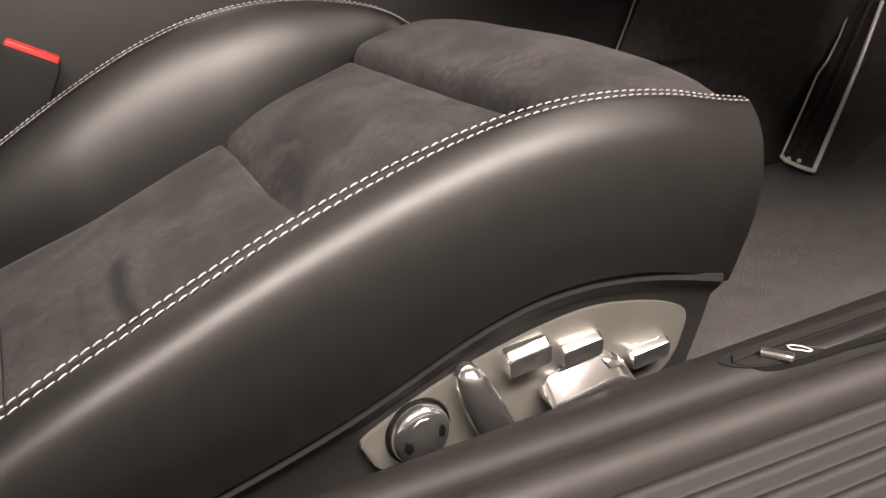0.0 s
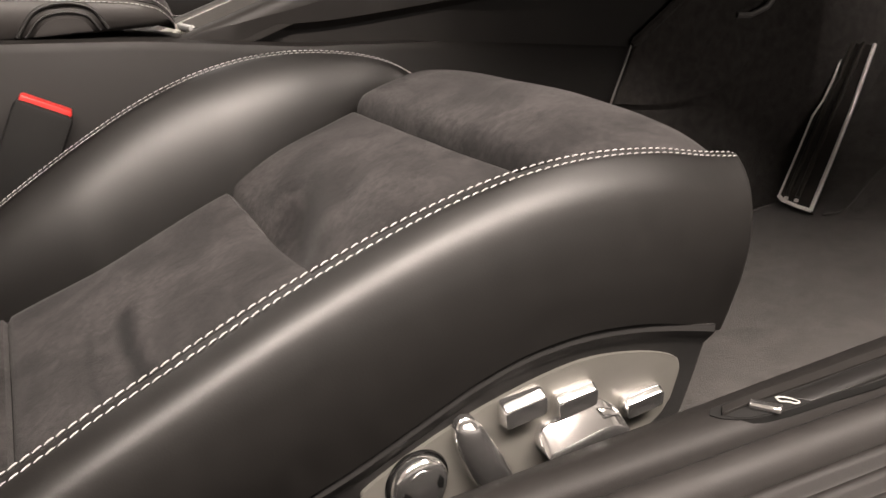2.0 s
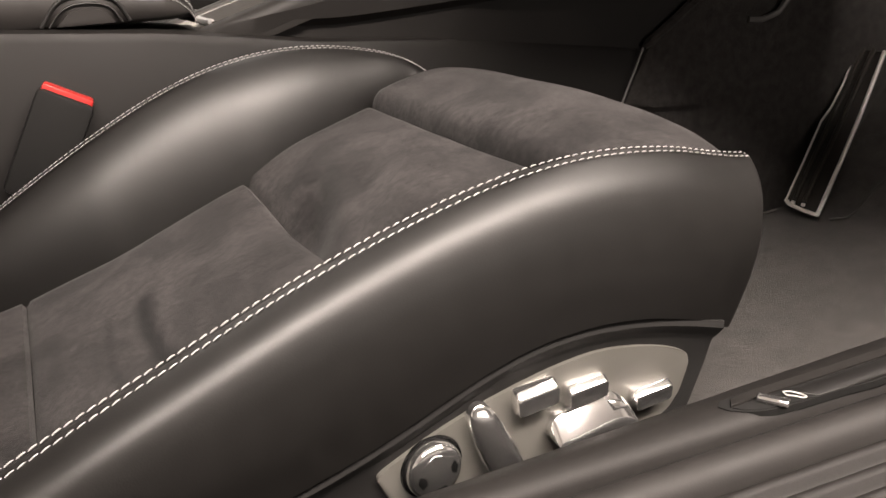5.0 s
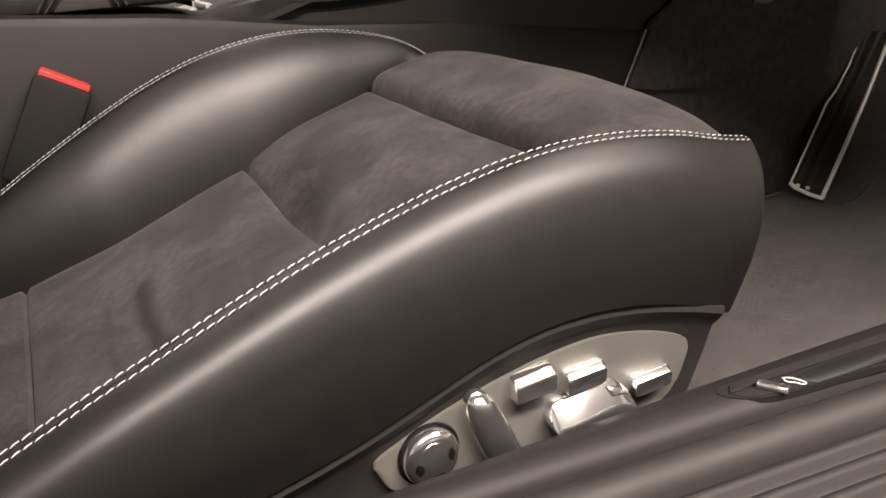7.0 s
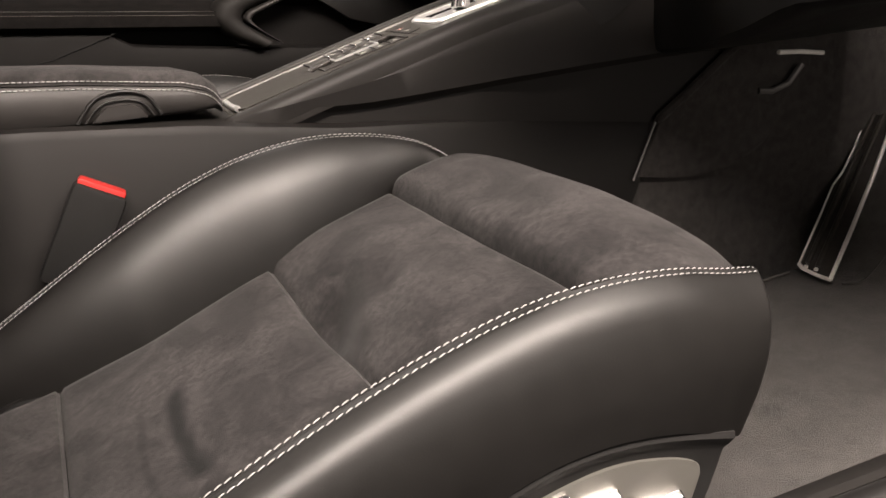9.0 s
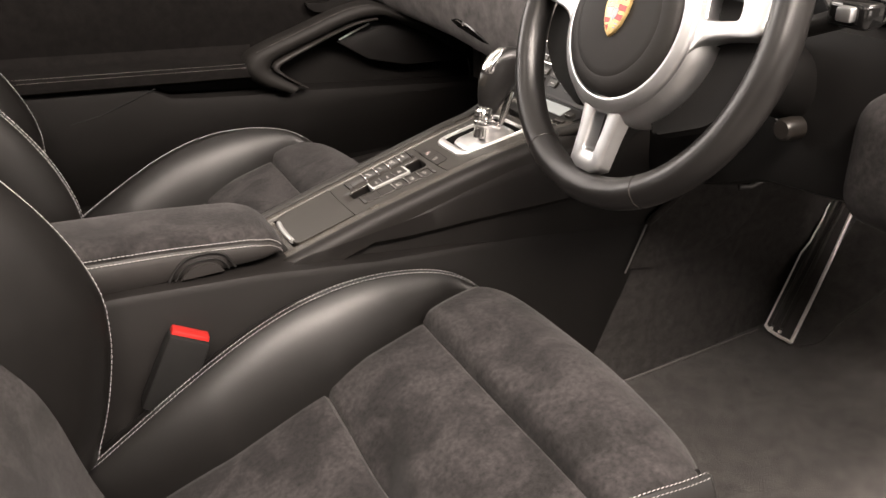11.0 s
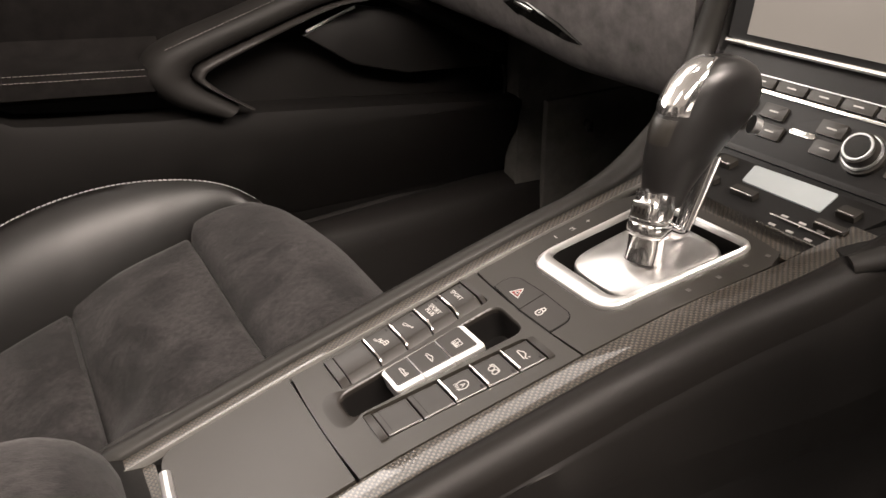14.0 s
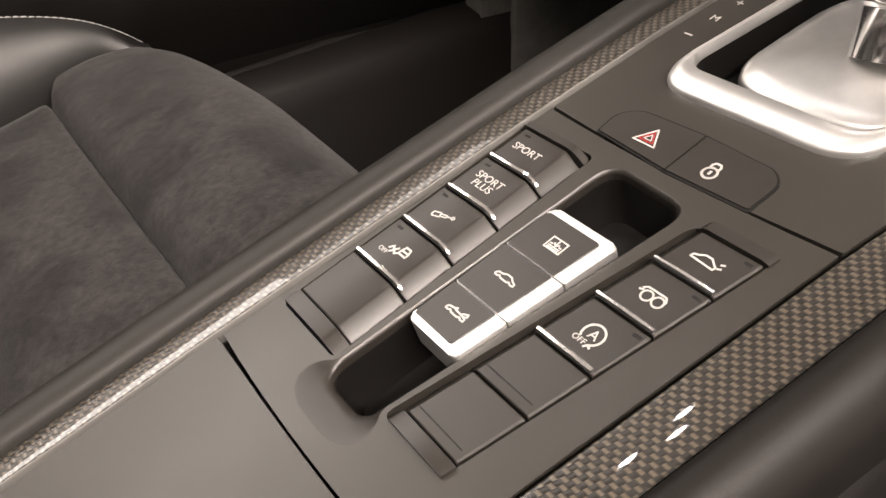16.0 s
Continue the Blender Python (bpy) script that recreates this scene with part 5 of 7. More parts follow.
prism(bm, [(p[0] * 0.66 - 0.1357, -0.0795, 0.386 + (p[1] - 0.386) * 0.55) for p in AH], (0, -1, 0), 0.005, 0.0015)
part("latch", bm, M_ARMSIDE, arm, "black armrest latch")


# ---- steering wheel ----
WC = Vector((0.042, -0.363, 0.692))
WT = radians(20.8)
WU = Vector((math.sin(WT), 0, math.cos(WT)))
WN = Vector((-math.cos(WT), 0, math.sin(WT)))
WS = Vector((0, -1, 0))


def WP(a, b, h=0.0):
    """a to the driver's right, b up the wheel, h towards the driver."""
    return WC + WS * a + WU * b + WN * h


def annulus(bm, outer, inner, place, h0, h1, n=96, r=0.003):
    """A moulding with one opening: outlines of (a, b), both rims rounded."""
    cx, cy = sum(p[0] for p in inner) / len(inner), sum(p[1] for p in inner) / len(inner)

    def cast(loop, ang):
        dx, dy = math.cos(ang), math.sin(ang)
        best = 0.0
        for (x1, y1), (x2, y2) in zip(loop, loop[1:] + loop[:1]):
            ex, ey = x2 - x1, y2 - y1
            den = dx * ey - dy * ex
            if abs(den) < 1e-12:
                continue
            t = ((x1 - cx) * ey - (y1 - cy) * ex) / den
            u = ((x1 - cx) * dy - (y1 - cy) * dx) / den
            if t > 0 and -1e-9 <= u <= 1 + 1e-9:
                best = max(best, t)
        return best

    angs = [2 * math.pi * k / n for k in range(n)]
    ro, ri = [cast(outer, w) for w in angs], [cast(inner, w) for w in angs]
    rows = []
    for kind, d, h in (("o", 0, h0), ("o", 0, h1 - r), ("o", 0.3 * r, h1 - 0.3 * r), ("o", r, h1), ("i", r, h1), ("i", 0.3 * r, h1 - 0.3 * r), ("i", 0, h1 - r), ("i", 0, h0)):
        row = []
        for k, w in enumerate(angs):
            q = ro[k] - d if kind == "o" else ri[k] + d
            row.append(place(cx + q * math.cos(w), cy + q * math.sin(w), h))
        rows.append(row)
    skin(bm, rows, close_v=True)


wheel = thing("steering_wheel", "black leather steering wheel with satin silver spokes", "steering wheel")
RIM_R = 0.1795
bm = bmesh.new()
rows = []
for k in range(120):
    w = 2 * math.pi * k / 120
    deg = math.degrees(w) % 360
    bulge = sum(math.exp(-((deg - c) / 11) ** 2) for c in (35, 145)) * 0.0016 - sum(math.exp(-((deg - c) / 6) ** 2) for c in (10, 170)) * 0.0010
    rows.append([WP((RIM_R + (0.0172 + bulge) * math.cos(q)) * math.cos(w), (RIM_R + (0.0172 + bulge) * math.cos(q)) * math.sin(w), (0.0182 + bulge) * math.sin(q)) for q in (2 * math.pi * j / 20 for j in range(20))])
skin(bm, rows, close_u=True, close_v=True)
rim = part("rim", bm, M_WHEEL, wheel, "black leather wheel rim")
for deg in (-61, -119, 52, 128):
    bm = bmesh.new()
    w = radians(deg)
    pts = []
    for j in range(28):
        q = 2 * math.pi * j / 28
        pts.append(WP((RIM_R + 0.0174 * math.cos(q)) * math.cos(w), (RIM_R + 0.0174 * math.cos(q)) * math.sin(w), 0.0184 * math.sin(q)))
    tube(bm, pts, 0.0005, seg=5, closed=True)
    part("rim_seam", bm, M_BUTTON, rim, "fine seam across the rim")
bm = bmesh.new()
rows = []
for r, h in ((0.001, 0.0312), (0.030, 0.0309), (0.050, 0.0300), (0.0560, 0.0294), (0.0575, 0.0287), (0.0590, 0.0291), (0.066, 0.0278), (0.0725, 0.0252), (0.0752, 0.0215), (0.076, 0.0)):
    rows.append([WP(1.03 * r * math.cos(w), 1.03 * r * math.sin(w) - 0.0035, h) for w in (2 * math.pi * k / 72 for k in range(72))])
skin(bm, rows, close_v=True)
part("airbag_cover", bm, M_AIRBAG, wheel, "round black airbag cover")
bm = bmesh.new()
rows = []
for r, h in ((0.0765, 0.004), (0.0768, 0.0200), (0.0778, 0.0210), (0.0800, 0.0206), (0.0840, 0.0190), (0.0875, 0.0175), (0.0895, 0.0160), (0.0905, 0.0135), (0.0905, -0.004)):
    rows.append([WP(1.03 * r * math.cos(w), 1.03 * r * math.sin(w) - 0.0035, h) for w in (2 * math.pi * k / 72 for k in range(72))])
skin(bm, rows, close_v=True)
part("airbag_ring", bm, M_SATIN, wheel, "satin silver ring round the airbag", 60)
for s in (1, -1):
    out = [tuple(p[:2]) for p in smooth([(0.016, 0.0850), (0.045, 0.0810), (0.066, 0.0720), (0.090, 0.0605), (0.120, 0.0540), (0.150, 0.0515)], 10)] + [(0.1645, 0.0505), (0.1665, 0.0105), (0.160, 0.0065)] + [tuple(p[:2]) for p in smooth([(0.150, 0.0045), (0.120, -0.0005), (0.100, -0.0100), (0.088, -0.0260), (0.078, -0.0430)], 8)] + [(0.056, -0.036), (0.060, 0.0), (0.052, 0.035), (0.030, 0.055), (0.012, 0.062)]
    hole = rounded([(0.095, 0.0375), (0.134, 0.0355), (0.1365, 0.0180), (0.100, 0.0130)] if s > 0 else [(0.093, 0.0375), (0.127, 0.0360), (0.129, 0.0185), (0.097, 0.0135)], 0.005)
    bm = bmesh.new()
    annulus(bm, out, hole, lambda a, b, h: WP(s * a, b - (0.003 * min(1.0, max(0.0, (a - 0.05) / 0.08)) if s < 0 else 0.0), h), -0.006, 0.013)
    part("side_spoke", bm, M_SATIN, wheel, "satin silver side spoke with a window", 60)
    bm = bmesh.new()
    prism(bm, [WP(s * a, b, -0.012) for a, b in ((0.086, 0.046), (0.145, 0.044), (0.147, 0.010), (0.088, 0.004))], WN, 0.008)
    part("spoke_backing", bm, M_DARK, wheel, "black spoke backing")
    bm = bmesh.new()
    prism(bm, [WP(s * a, b, -0.030) for a, b in rounded([(0.05, -0.06), (0.08, -0.02), (0.10, 0.0), (0.163, 0.006), (0.158, -0.045), (0.125, -0.078), (0.060, -0.105)], 0.012)], WN, 0.020, 0.003)
    part("lower_cover", bm, M_DARK, wheel, "black rear cover of the wheel")
    inner = smooth([(0.086, -0.010), (0.083, -0.026), (0.073, -0.046), (0.058, -0.064), (0.040, -0.077), (0.026, -0.083)], 18)
    outer = smooth([(0.108, -0.006), (0.106, -0.028), (0.094, -0.056), (0.074, -0.080), (0.050, -0.098), (0.031, -0.104)], 18)
    rows = []
    for p, q in zip(inner, outer):
        m = [p.lerp(q, f) for f in (0.0, 0.12, 0.4, 0.7, 0.9, 1.0)]
        rows.append([WP(s * v.x, v.y, h) for v, h in zip(m, (0.010, 0.0125, 0.0115, 0.006, -0.002, -0.012))] + [WP(s * q.x, q.y, -0.022), WP(s * p.x, p.y, -0.022)])
    bm = bmesh.new()
    skin(bm, rows, close_v=True, caps=True)
    part("hub_housing", bm, M_SATIN, wheel, "satin silver hub housing", 60)
    if s > 0:
        continue
    bm = bmesh.new()
    prism(bm, [WP(s * a, b, -0.030) for a, b in rounded([(0.080, 0.045), (0.128, 0.050), (0.117, 0.088), (0.089, 0.086)], 0.006)], WN, 0.005, 0.002)
    part("shift_paddle", bm, M_SATIN, wheel, "satin silver shift paddle")
bm = bmesh.new()
annulus(bm, [(-0.034, -0.070), (-0.032, -0.090), (-0.0275, -0.120), (-0.0245, -0.156), (-0.012, -0.1625), (0.012, -0.1625), (0.0245, -0.156), (0.0275, -0.120), (0.032, -0.090), (0.034, -0.070)], rounded([(-0.011, -0.098), (0.011, -0.098), (0.0085, -0.141), (-0.0085, -0.141)], 0.004), WP, -0.008, 0.009)
part("lower_spoke", bm, M_SATIN, wheel, "satin silver lower spoke with a slot", 60)
bm = bmesh.new()
prism(bm, [WP(a, b, -0.016) for a, b in ((-0.016, -0.09), (0.016, -0.09), (0.013, -0.146), (-0.013, -0.146))], WN, 0.008)
part("slot_backing", bm, M_GLOSS, wheel, "gloss black slot backing")
# shield badge as plain coloured fields
CREST = [(-0.0170, 0.0160), (-0.008, 0.0190), (0.0, 0.0200), (0.008, 0.0190), (0.0170, 0.0160), (0.0165, 0.002), (0.0130, -0.010), (0.0070, -0.019), (0.0, -0.0245), (-0.0070, -0.019), (-0.0130, -0.010), (-0.0165, 0.002)]
bm = bmesh.new()
prism(bm, [WP(a, b + 0.001, 0.030) for a, b in CREST], WN, 0.0045, 0.0008)
badge = part("badge", bm, M_GOLD, wheel, "gold and red shield badge")
for pts in ([(0.003, 0.0090), (0.0150, 0.0078), (0.0147, 0.0018), (0.003, 0.0022)], [(0.003, -0.001), (0.0138, -0.0016), (0.0118, -0.0075), (0.003, -0.0068)], [(-0.0128, -0.0064), (-0.0035, -0.0062), (-0.0035, -0.0106), (-0.0104, -0.0120)], [(-0.0088, -0.0142), (-0.0035, -0.0130), (-0.0035, -0.0188)]):
    bm = bmesh.new()
    prism(bm, [WP(a, b + 0.001, 0.0343) for a, b in pts], WN, 0.0005)
    part("badge_field", bm, M_RED, badge, "red enamel field")
for pts in ([(-0.0135, 0.0085), (-0.004, 0.0095), (-0.004, 0.0080), (-0.0135, 0.0070)], [(-0.0135, 0.0050), (-0.004, 0.0060), (-0.004, 0.0045), (-0.0135, 0.0035)], [(0.0035, -0.0098), (0.0100, -0.0105), (0.0090, -0.0120), (0.0035, -0.0112)], [(0.0035, -0.0140), (0.0075, -0.0146), (0.0062, -0.0160), (0.0035, -0.0154)], [(-0.012, 0.0152), (0.012, 0.0152), (0.012, 0.0128), (-0.012, 0.0128)]):
    bm = bmesh.new()
    prism(bm, [WP(a, b + 0.001, 0.0343) for a, b in pts], WN, 0.0004)
    part("badge_bar", bm, M_GLOSS, badge, "black enamel bar")
bm = bmesh.new()
prism(bm, [WP(a * 0.30, b * 0.30, 0.0344) for a, b in CREST], WN, 0.0006)
part("badge_centre", bm, M_GLOSS, badge, "small plain centre shield")
bm = bmesh.new()
tube(bm, [WP(0, 0, 0.0), WP(0, 0, -0.04), WP(0, -0.004, -0.07), WP(0, -0.006, -0.12), WP(0, -0.01, -0.30)], [0.060, 0.054, 0.046, 0.044, 0.044], seg=28)
part("column_shroud", bm, M_PLASTIC, wheel, "black plastic column shroud")
for s, lab in ((1, "black wiper stalk"), (-1, "black indicator stalk")):
    bm = bmesh.new()
    a = WP(s * 0.05, 0.0, -0.085)
    b = WP(s * 0.180, 0.045 if s > 0 else 0.012, -0.060)
    tube(bm, [a, a.lerp(b, 0.5), b], [0.010, 0.0085, 0.0095], seg=12)
    st = part("stalk", bm, M_PLASTIC, wheel, lab)
    ax = (b - a).normalized()
    turn = Matrix.Rotation(math.atan2(ax.y, ax.x), 4, "Z")
    bm = bmesh.new()
    box(bm, b + ax * 0.014, (0.042, 0.024, 0.022), 0.005, turn, 3)
    end = part("stalk_end", bm, M_GLOSS, st, "gloss black stalk end")
    bm = bmesh.new()
    box(bm, b + ax * 0.016 + Vector((-0.012, 0, 0.001)), (0.016, 0.014, 0.013), 0.0025, turn)
    part("stalk_key", bm, M_SATIN, end, "pale stalk key")

# ---- dashboard ----
dash = thing("dashboard", "black dashboard with carbon trim and suede glovebox", "dashboard")
DX = [(-0.80, 0.285), (-0.1, 0.262), (0.2, 0.262), (0.5, 0.252), (0.68, 0.225), (0.76, 0.200)]


def dash_run(name, prof, material, y0, y1, lab, n=34, sharp=50, parent=None):
    bm = bmesh.new()
    rows = []
    for y in np.linspace(y0, y1, n):
        bx = interp(y, DX)
        rows.append([(bx + dx, y, z) for dx, z in prof])
    skin(bm, rows, close_v=True, caps=True)
    return part(name, bm, material, parent or dash, lab, sharp=sharp)


dash_run("dash_top", [(0.048, 0.757), (0.050, 0.766), (0.060, 0.777), (0.085, 0.792), (0.15, 0.806), (0.35, 0.818), (0.75, 0.80), (0.75, 0.62), (0.35, 0.62), (0.10, 0.70)], M_DASH, -0.10, 0.76, "black leather dashboard top")
dash_run("dash_recess", [(0.004, 0.681), (0.012, 0.684), (0.022, 0.692), (0.032, 0.706), (0.039, 0.724), (0.043, 0.742), (0.046, 0.7555), (0.16, 0.7555), (0.16, 0.681)], M_DASH, 0.15, 0.745, "soft black dash face over the trim")
dash_run("carbon_trim", [(0.02, 0.634), (-0.004, 0.6345), (-0.011, 0.640), (-0.010, 0.660), (-0.003, 0.674), (0.006, 0.679), (0.05, 0.680), (0.05, 0.634)], M_CARBON, 0.187, 0.775, "glossy carbon fibre dash trim")
dash_run("carbon_trim", [(0.02, 0.634), (-0.004, 0.6345), (-0.011, 0.640), (-0.010, 0.660), (-0.003, 0.674), (0.006, 0.679), (0.05, 0.680), (0.05, 0.634)], M_CARBON, 0.148, 0.185, "glossy carbon fibre dash trim end")
bm = bmesh.new()
rows = []
for y in np.linspace(0.155, 0.718, 34):
    bx, dn = interp(y, DX), 0.046 * min(1.0, (0.718 - y) / 0.37)
    rows.append([(bx + dx, y, z - dn * max(0.0, min(1.0, (0.629 - z) / 0.08))) for dx, z in ((0.0, 0.6315), (-0.010, 0.629), (-0.013, 0.615), (-0.011, 0.585), (-0.003, 0.562), (0.006, 0.547), (0.024, 0.535), (0.09, 0.530), (0.09, 0.6315))])
skin(bm, rows, close_v=True, caps=True)
glove = part("glovebox_door", bm, M_SUEDE_DASH, dash, "grey suede glovebox door", sharp=50)
dash_run("dash_end", [(0.0, 0.6315), (-0.010, 0.629), (-0.013, 0.615), (-0.011, 0.585), (0.002, 0.560), (0.022, 0.545), (0.09, 0.540), (0.09, 0.6315)], M_SUEDE_DASH, 0.722, 0.790, "grey suede dash end")
bm = bmesh.new()
prism(bm, [(0.2485 + dx, y - 0.030, z) for y, z, dx in ((0.478, 0.5560, 0.0), (0.455, 0.5620, 0.0), (0.430, 0.5610, 0.0), (0.375, 0.5440, 0.002), (0.340, 0.5280, 0.010), (0.385, 0.5270, 0.012), (0.450, 0.5400, 0.008))], (-1, 0, -0.5), 0.006, 0.0015)
part("glovebox_latch", bm, M_GLOSS, glove, "black glovebox latch with a bright edge")
bm = bmesh.new()
tube(bm, [(0.2440, 0.422, 0.5560), (0.2440, 0.388, 0.5500)], 0.0026, seg=8)
part("latch_mark", bm, M_CHROME, glove, "small chrome latch mark")
dash_run("under_dash", [(0.03, 0.545), (0.06, 0.52), (0.75, 0.45), (0.75, 0.62), (0.1, 0.62)], M_UNDER, -0.10, 0.79, "dark underside of the dash")
# unseen slab, added to keep lamp light off the bulkhead and tunnel
dash_run("dash_top", [(0.50, 0.70), (0.52, 0.735), (0.56, 0.745), (0.82, 0.74), (0.82, 0.66), (0.52, 0.66)], M_DASH, -0.78, -0.105, "unseen black slab behind the cluster that shades the footwell")
# end vent by the passenger door
bm = bmesh.new()
box(bm, (0.262, 0.765, 0.712), (0.02, 0.075, 0.058), 0.006)
vent = part("end_vent", bm, M_GLOSS, dash, "black end air vent")
for k in range(4):
    bm = bmesh.new()
    box(bm, (0.250, 0.765, 0.693 + 0.013 * k), (0.006, 0.062, 0.003), 0.001)
    part("vent_slat", bm, M_FRAME, vent)
# centre vents
bm = bmesh.new()
rows = []
for y in np.linspace(0.142, -0.152, 12):
    rows.append([(x, y, z) for x, z in ((0.260, 0.683), (0.268, 0.752), (0.275, 0.762), (0.40, 0.780), (0.40, 0.66), (0.27, 0.675))])
skin(bm, rows, close_v=True, caps=True)
cv = part("centre_vent", bm, M_VINYL, dash, "black centre air vents in a silver frame")
for y0, y1 in ((0.128, 0.004), (-0.010, -0.140)):
    bm = bmesh.new()
    tube(bm, [(0.2575 + 0.0043 * (z - 0.688) / 0.060, y, z) for y, z in rounded([(y0, 0.688), (y0, 0.748), (y1, 0.748), (y1, 0.688)], 0.010, 6)], 0.0030, seg=8, closed=True, up=(1, 0, 0))
    part("vent_frame", bm, M_FRAME, cv, "dull silver vent frame")
    bm = bmesh.new()
    prism(bm, [(0.2575, y0 - 0.002, 0.692), (0.2618, y0 - 0.002, 0.744), (0.2618, y1 + 0.002, 0.744), (0.2575, y1 + 0.002, 0.692)], (1, 0, 0), 0.004)
    part("vent_backing", bm, M_DARK, cv)
    for k in range(6):
        bm = bmesh.new()
        z = 0.697 + 0.0085 * k
        box(bm, (0.2575, (y0 + y1) / 2, z), (0.005, abs(y0 - y1) - 0.006, 0.0018), 0.0005)
        part("vent_slat", bm, M_PLASTIC, cv)
    bm = bmesh.new()
    box(bm, (0.2545, (y0 + y1) / 2 + 0.02, 0.719), (0.008, 0.012, 0.044), 0.003)
    part("vent_tab", bm, M_GLOSS, cv)
    bm = bmesh.new()
    box(bm, (0.2540, (y0 + y1) / 2 - 0.022, 0.7225), (0.004, 0.018, 0.0040), 0.001)
    part("vent_slider", bm, M_CHROME, cv, "small chrome vent slider")

# ---- centre stack ----
stack = thing("centre_stack", "black centre stack with screen, keys and climate controls", "centre stack")
SD = Vector((0.063, 0, 0.079)).normalized()
SN = Vector((-SD.z, 0, SD.x))
SA = Vector((0.185, 0, 0.491))


def SP(s, y, h=0.0):
    return SA + SD * s + Vector((0, y, 0)) + SN * h


def stack_plate(name, s0, s1, y0, y1, h0, h1, material, lab="", r=0.002, bev=0.0006, parent=None):
    bm = bmesh.new()
    prism(bm, [SP(s, y, h0) for s, y in rounded([(s0, y0), (s1, y0), (s1, y1), (s0, y1)], r)], SN, h1 - h0, bev)
    return part(name, bm, material, parent or stack, lab)


stack_plate("stack_face", 0.006, 0.100, 0.108, -0.108, -0.03, 0.0, M_STACK, "black control face")
stack_plate("stack_edge", 0.012, 0.0165, 0.104, -0.104, 0.0, 0.003, M_STACK, "black lower edge", 0.001)
stack_plate("stack_rail", 0.0625, 0.0650, 0.102, -0.102, 0.0, 0.002, M_CHROME, "bright chrome line", 0.0005)
stack_plate("stack_rail", 0.0760, 0.0768, 0.102, -0.102, 0.0, 0.0014, M_SATIN, "fine silver line", 0.0003)
for k in range(7):
    y = 0.084 - 0.028 * k
    b = stack_plate("stack_key", 0.0665, 0.0752, y + 0.0125, y - 0.0125, 0.0, 0.0026, M_PANEL, "small grey key", 0.001)
    stack_plate("key_mark", 0.0703, 0.0714, y + 0.004, y - 0.004, 0.0025, 0.0028, M_WHITE, "", 0.0005, 0, b)
for s, y in ((0.050, 0.060), (0.050, 0.030), (0.0345, 0.060), (0.0345, 0.024), (0.050, -0.020), (0.0345, -0.024), (0.050, -0.082), (0.0345, -0.082)):
    b = stack_plate("stack_key", s - 0.0058, s + 0.0058, y + 0.0105, y - 0.0105, 0.0, 0.0028, M_PANEL, "small grey key", 0.0015)
    stack_plate("key_mark", s - 0.0006, s + 0.0006, y + 0.004, y - 0.004, 0.0027, 0.0030, M_WHITE, "", 0.0004, 0, b)
stack_plate("stack_slot", 0.0385, 0.0425, 0.010, -0.012, 0.0, 0.002, M_CHROME, "chrome slot")
bm = bmesh.new()
tube(bm, [SP(0.0395, -0.0515, 0), SP(0.0395, -0.0515, 0.004), SP(0.0395, -0.0515, 0.0045), SP(0.0395, -0.0515, 0.014), SP(0.0395, -0.0515, 0.015)], [0.0155, 0.0155, 0.0125, 0.0118, 0.0095], seg=32, up=(0, 1, 0))
part("rotary_knob", bm, M_PANEL, stack, "grey rotary knob", 50)
bm = bmesh.new()
tube(bm, [SP(0.0395 + 0.0126 * math.cos(2 * math.pi * k / 32), -0.0515 + 0.0126 * math.sin(2 * math.pi * k / 32), 0.0060) for k in range(32)], 0.0013, seg=6, closed=True, up=tuple(SN))
part("knob_ring", bm, M_SATIN, stack, "thin silver knob ring")
bm = bmesh.new()
tube(bm, [SP(0.0395 + 0.0095 * math.cos(2 * math.pi * k / 32), -0.0515 + 0.0095 * math.sin(2 * math.pi * k / 32), 0.0148) for k in range(32)], 0.0010, seg=6, closed=True, up=tuple(SN))
part("knob_ring", bm, M_SATIN, stack, "thin silver knob ring")
bm = bmesh.new()
tube(bm, [SP(0.0395, -0.0515, 0.0145), SP(0.0395, -0.0515, 0.0156)], [0.0088, 0.0080], seg=24, up=(0, 1, 0))
part("knob_face", bm, M_GLOSS, stack, "gloss black knob face")
# screen
bm = bmesh.new()
prism(bm, [(0.2465, 0.112, 0.5685), (0.2600, 0.112, 0.6830), (0.2600, -0.108, 0.6830), (0.2465, -0.108, 0.5685)], (1, 0, -0.117), 0.02)
part("screen_bezel", bm, M_PLASTIC, stack, "black screen bezel")
bm = bmesh.new()
prism(bm, [(0.2460, 0.092, 0.5760), (0.2575, 0.092, 0.6720), (0.2575, -0.088, 0.6720), (0.2460, -0.088, 0.5760)], (-1, 0, 0.117), 0.0012, 0.0004)
part("screen_glass", bm, M_SCREEN, stack, "dark screen glass with its reflection put in as glow")
bm = bmesh.new()
tube(bm, [(0.2440, 0.110, 0.5690), (0.2440, -0.106, 0.5690)], 0.0026, seg=8)
part("screen_rail", bm, M_CHROME, stack, "bright chrome line under the screen")
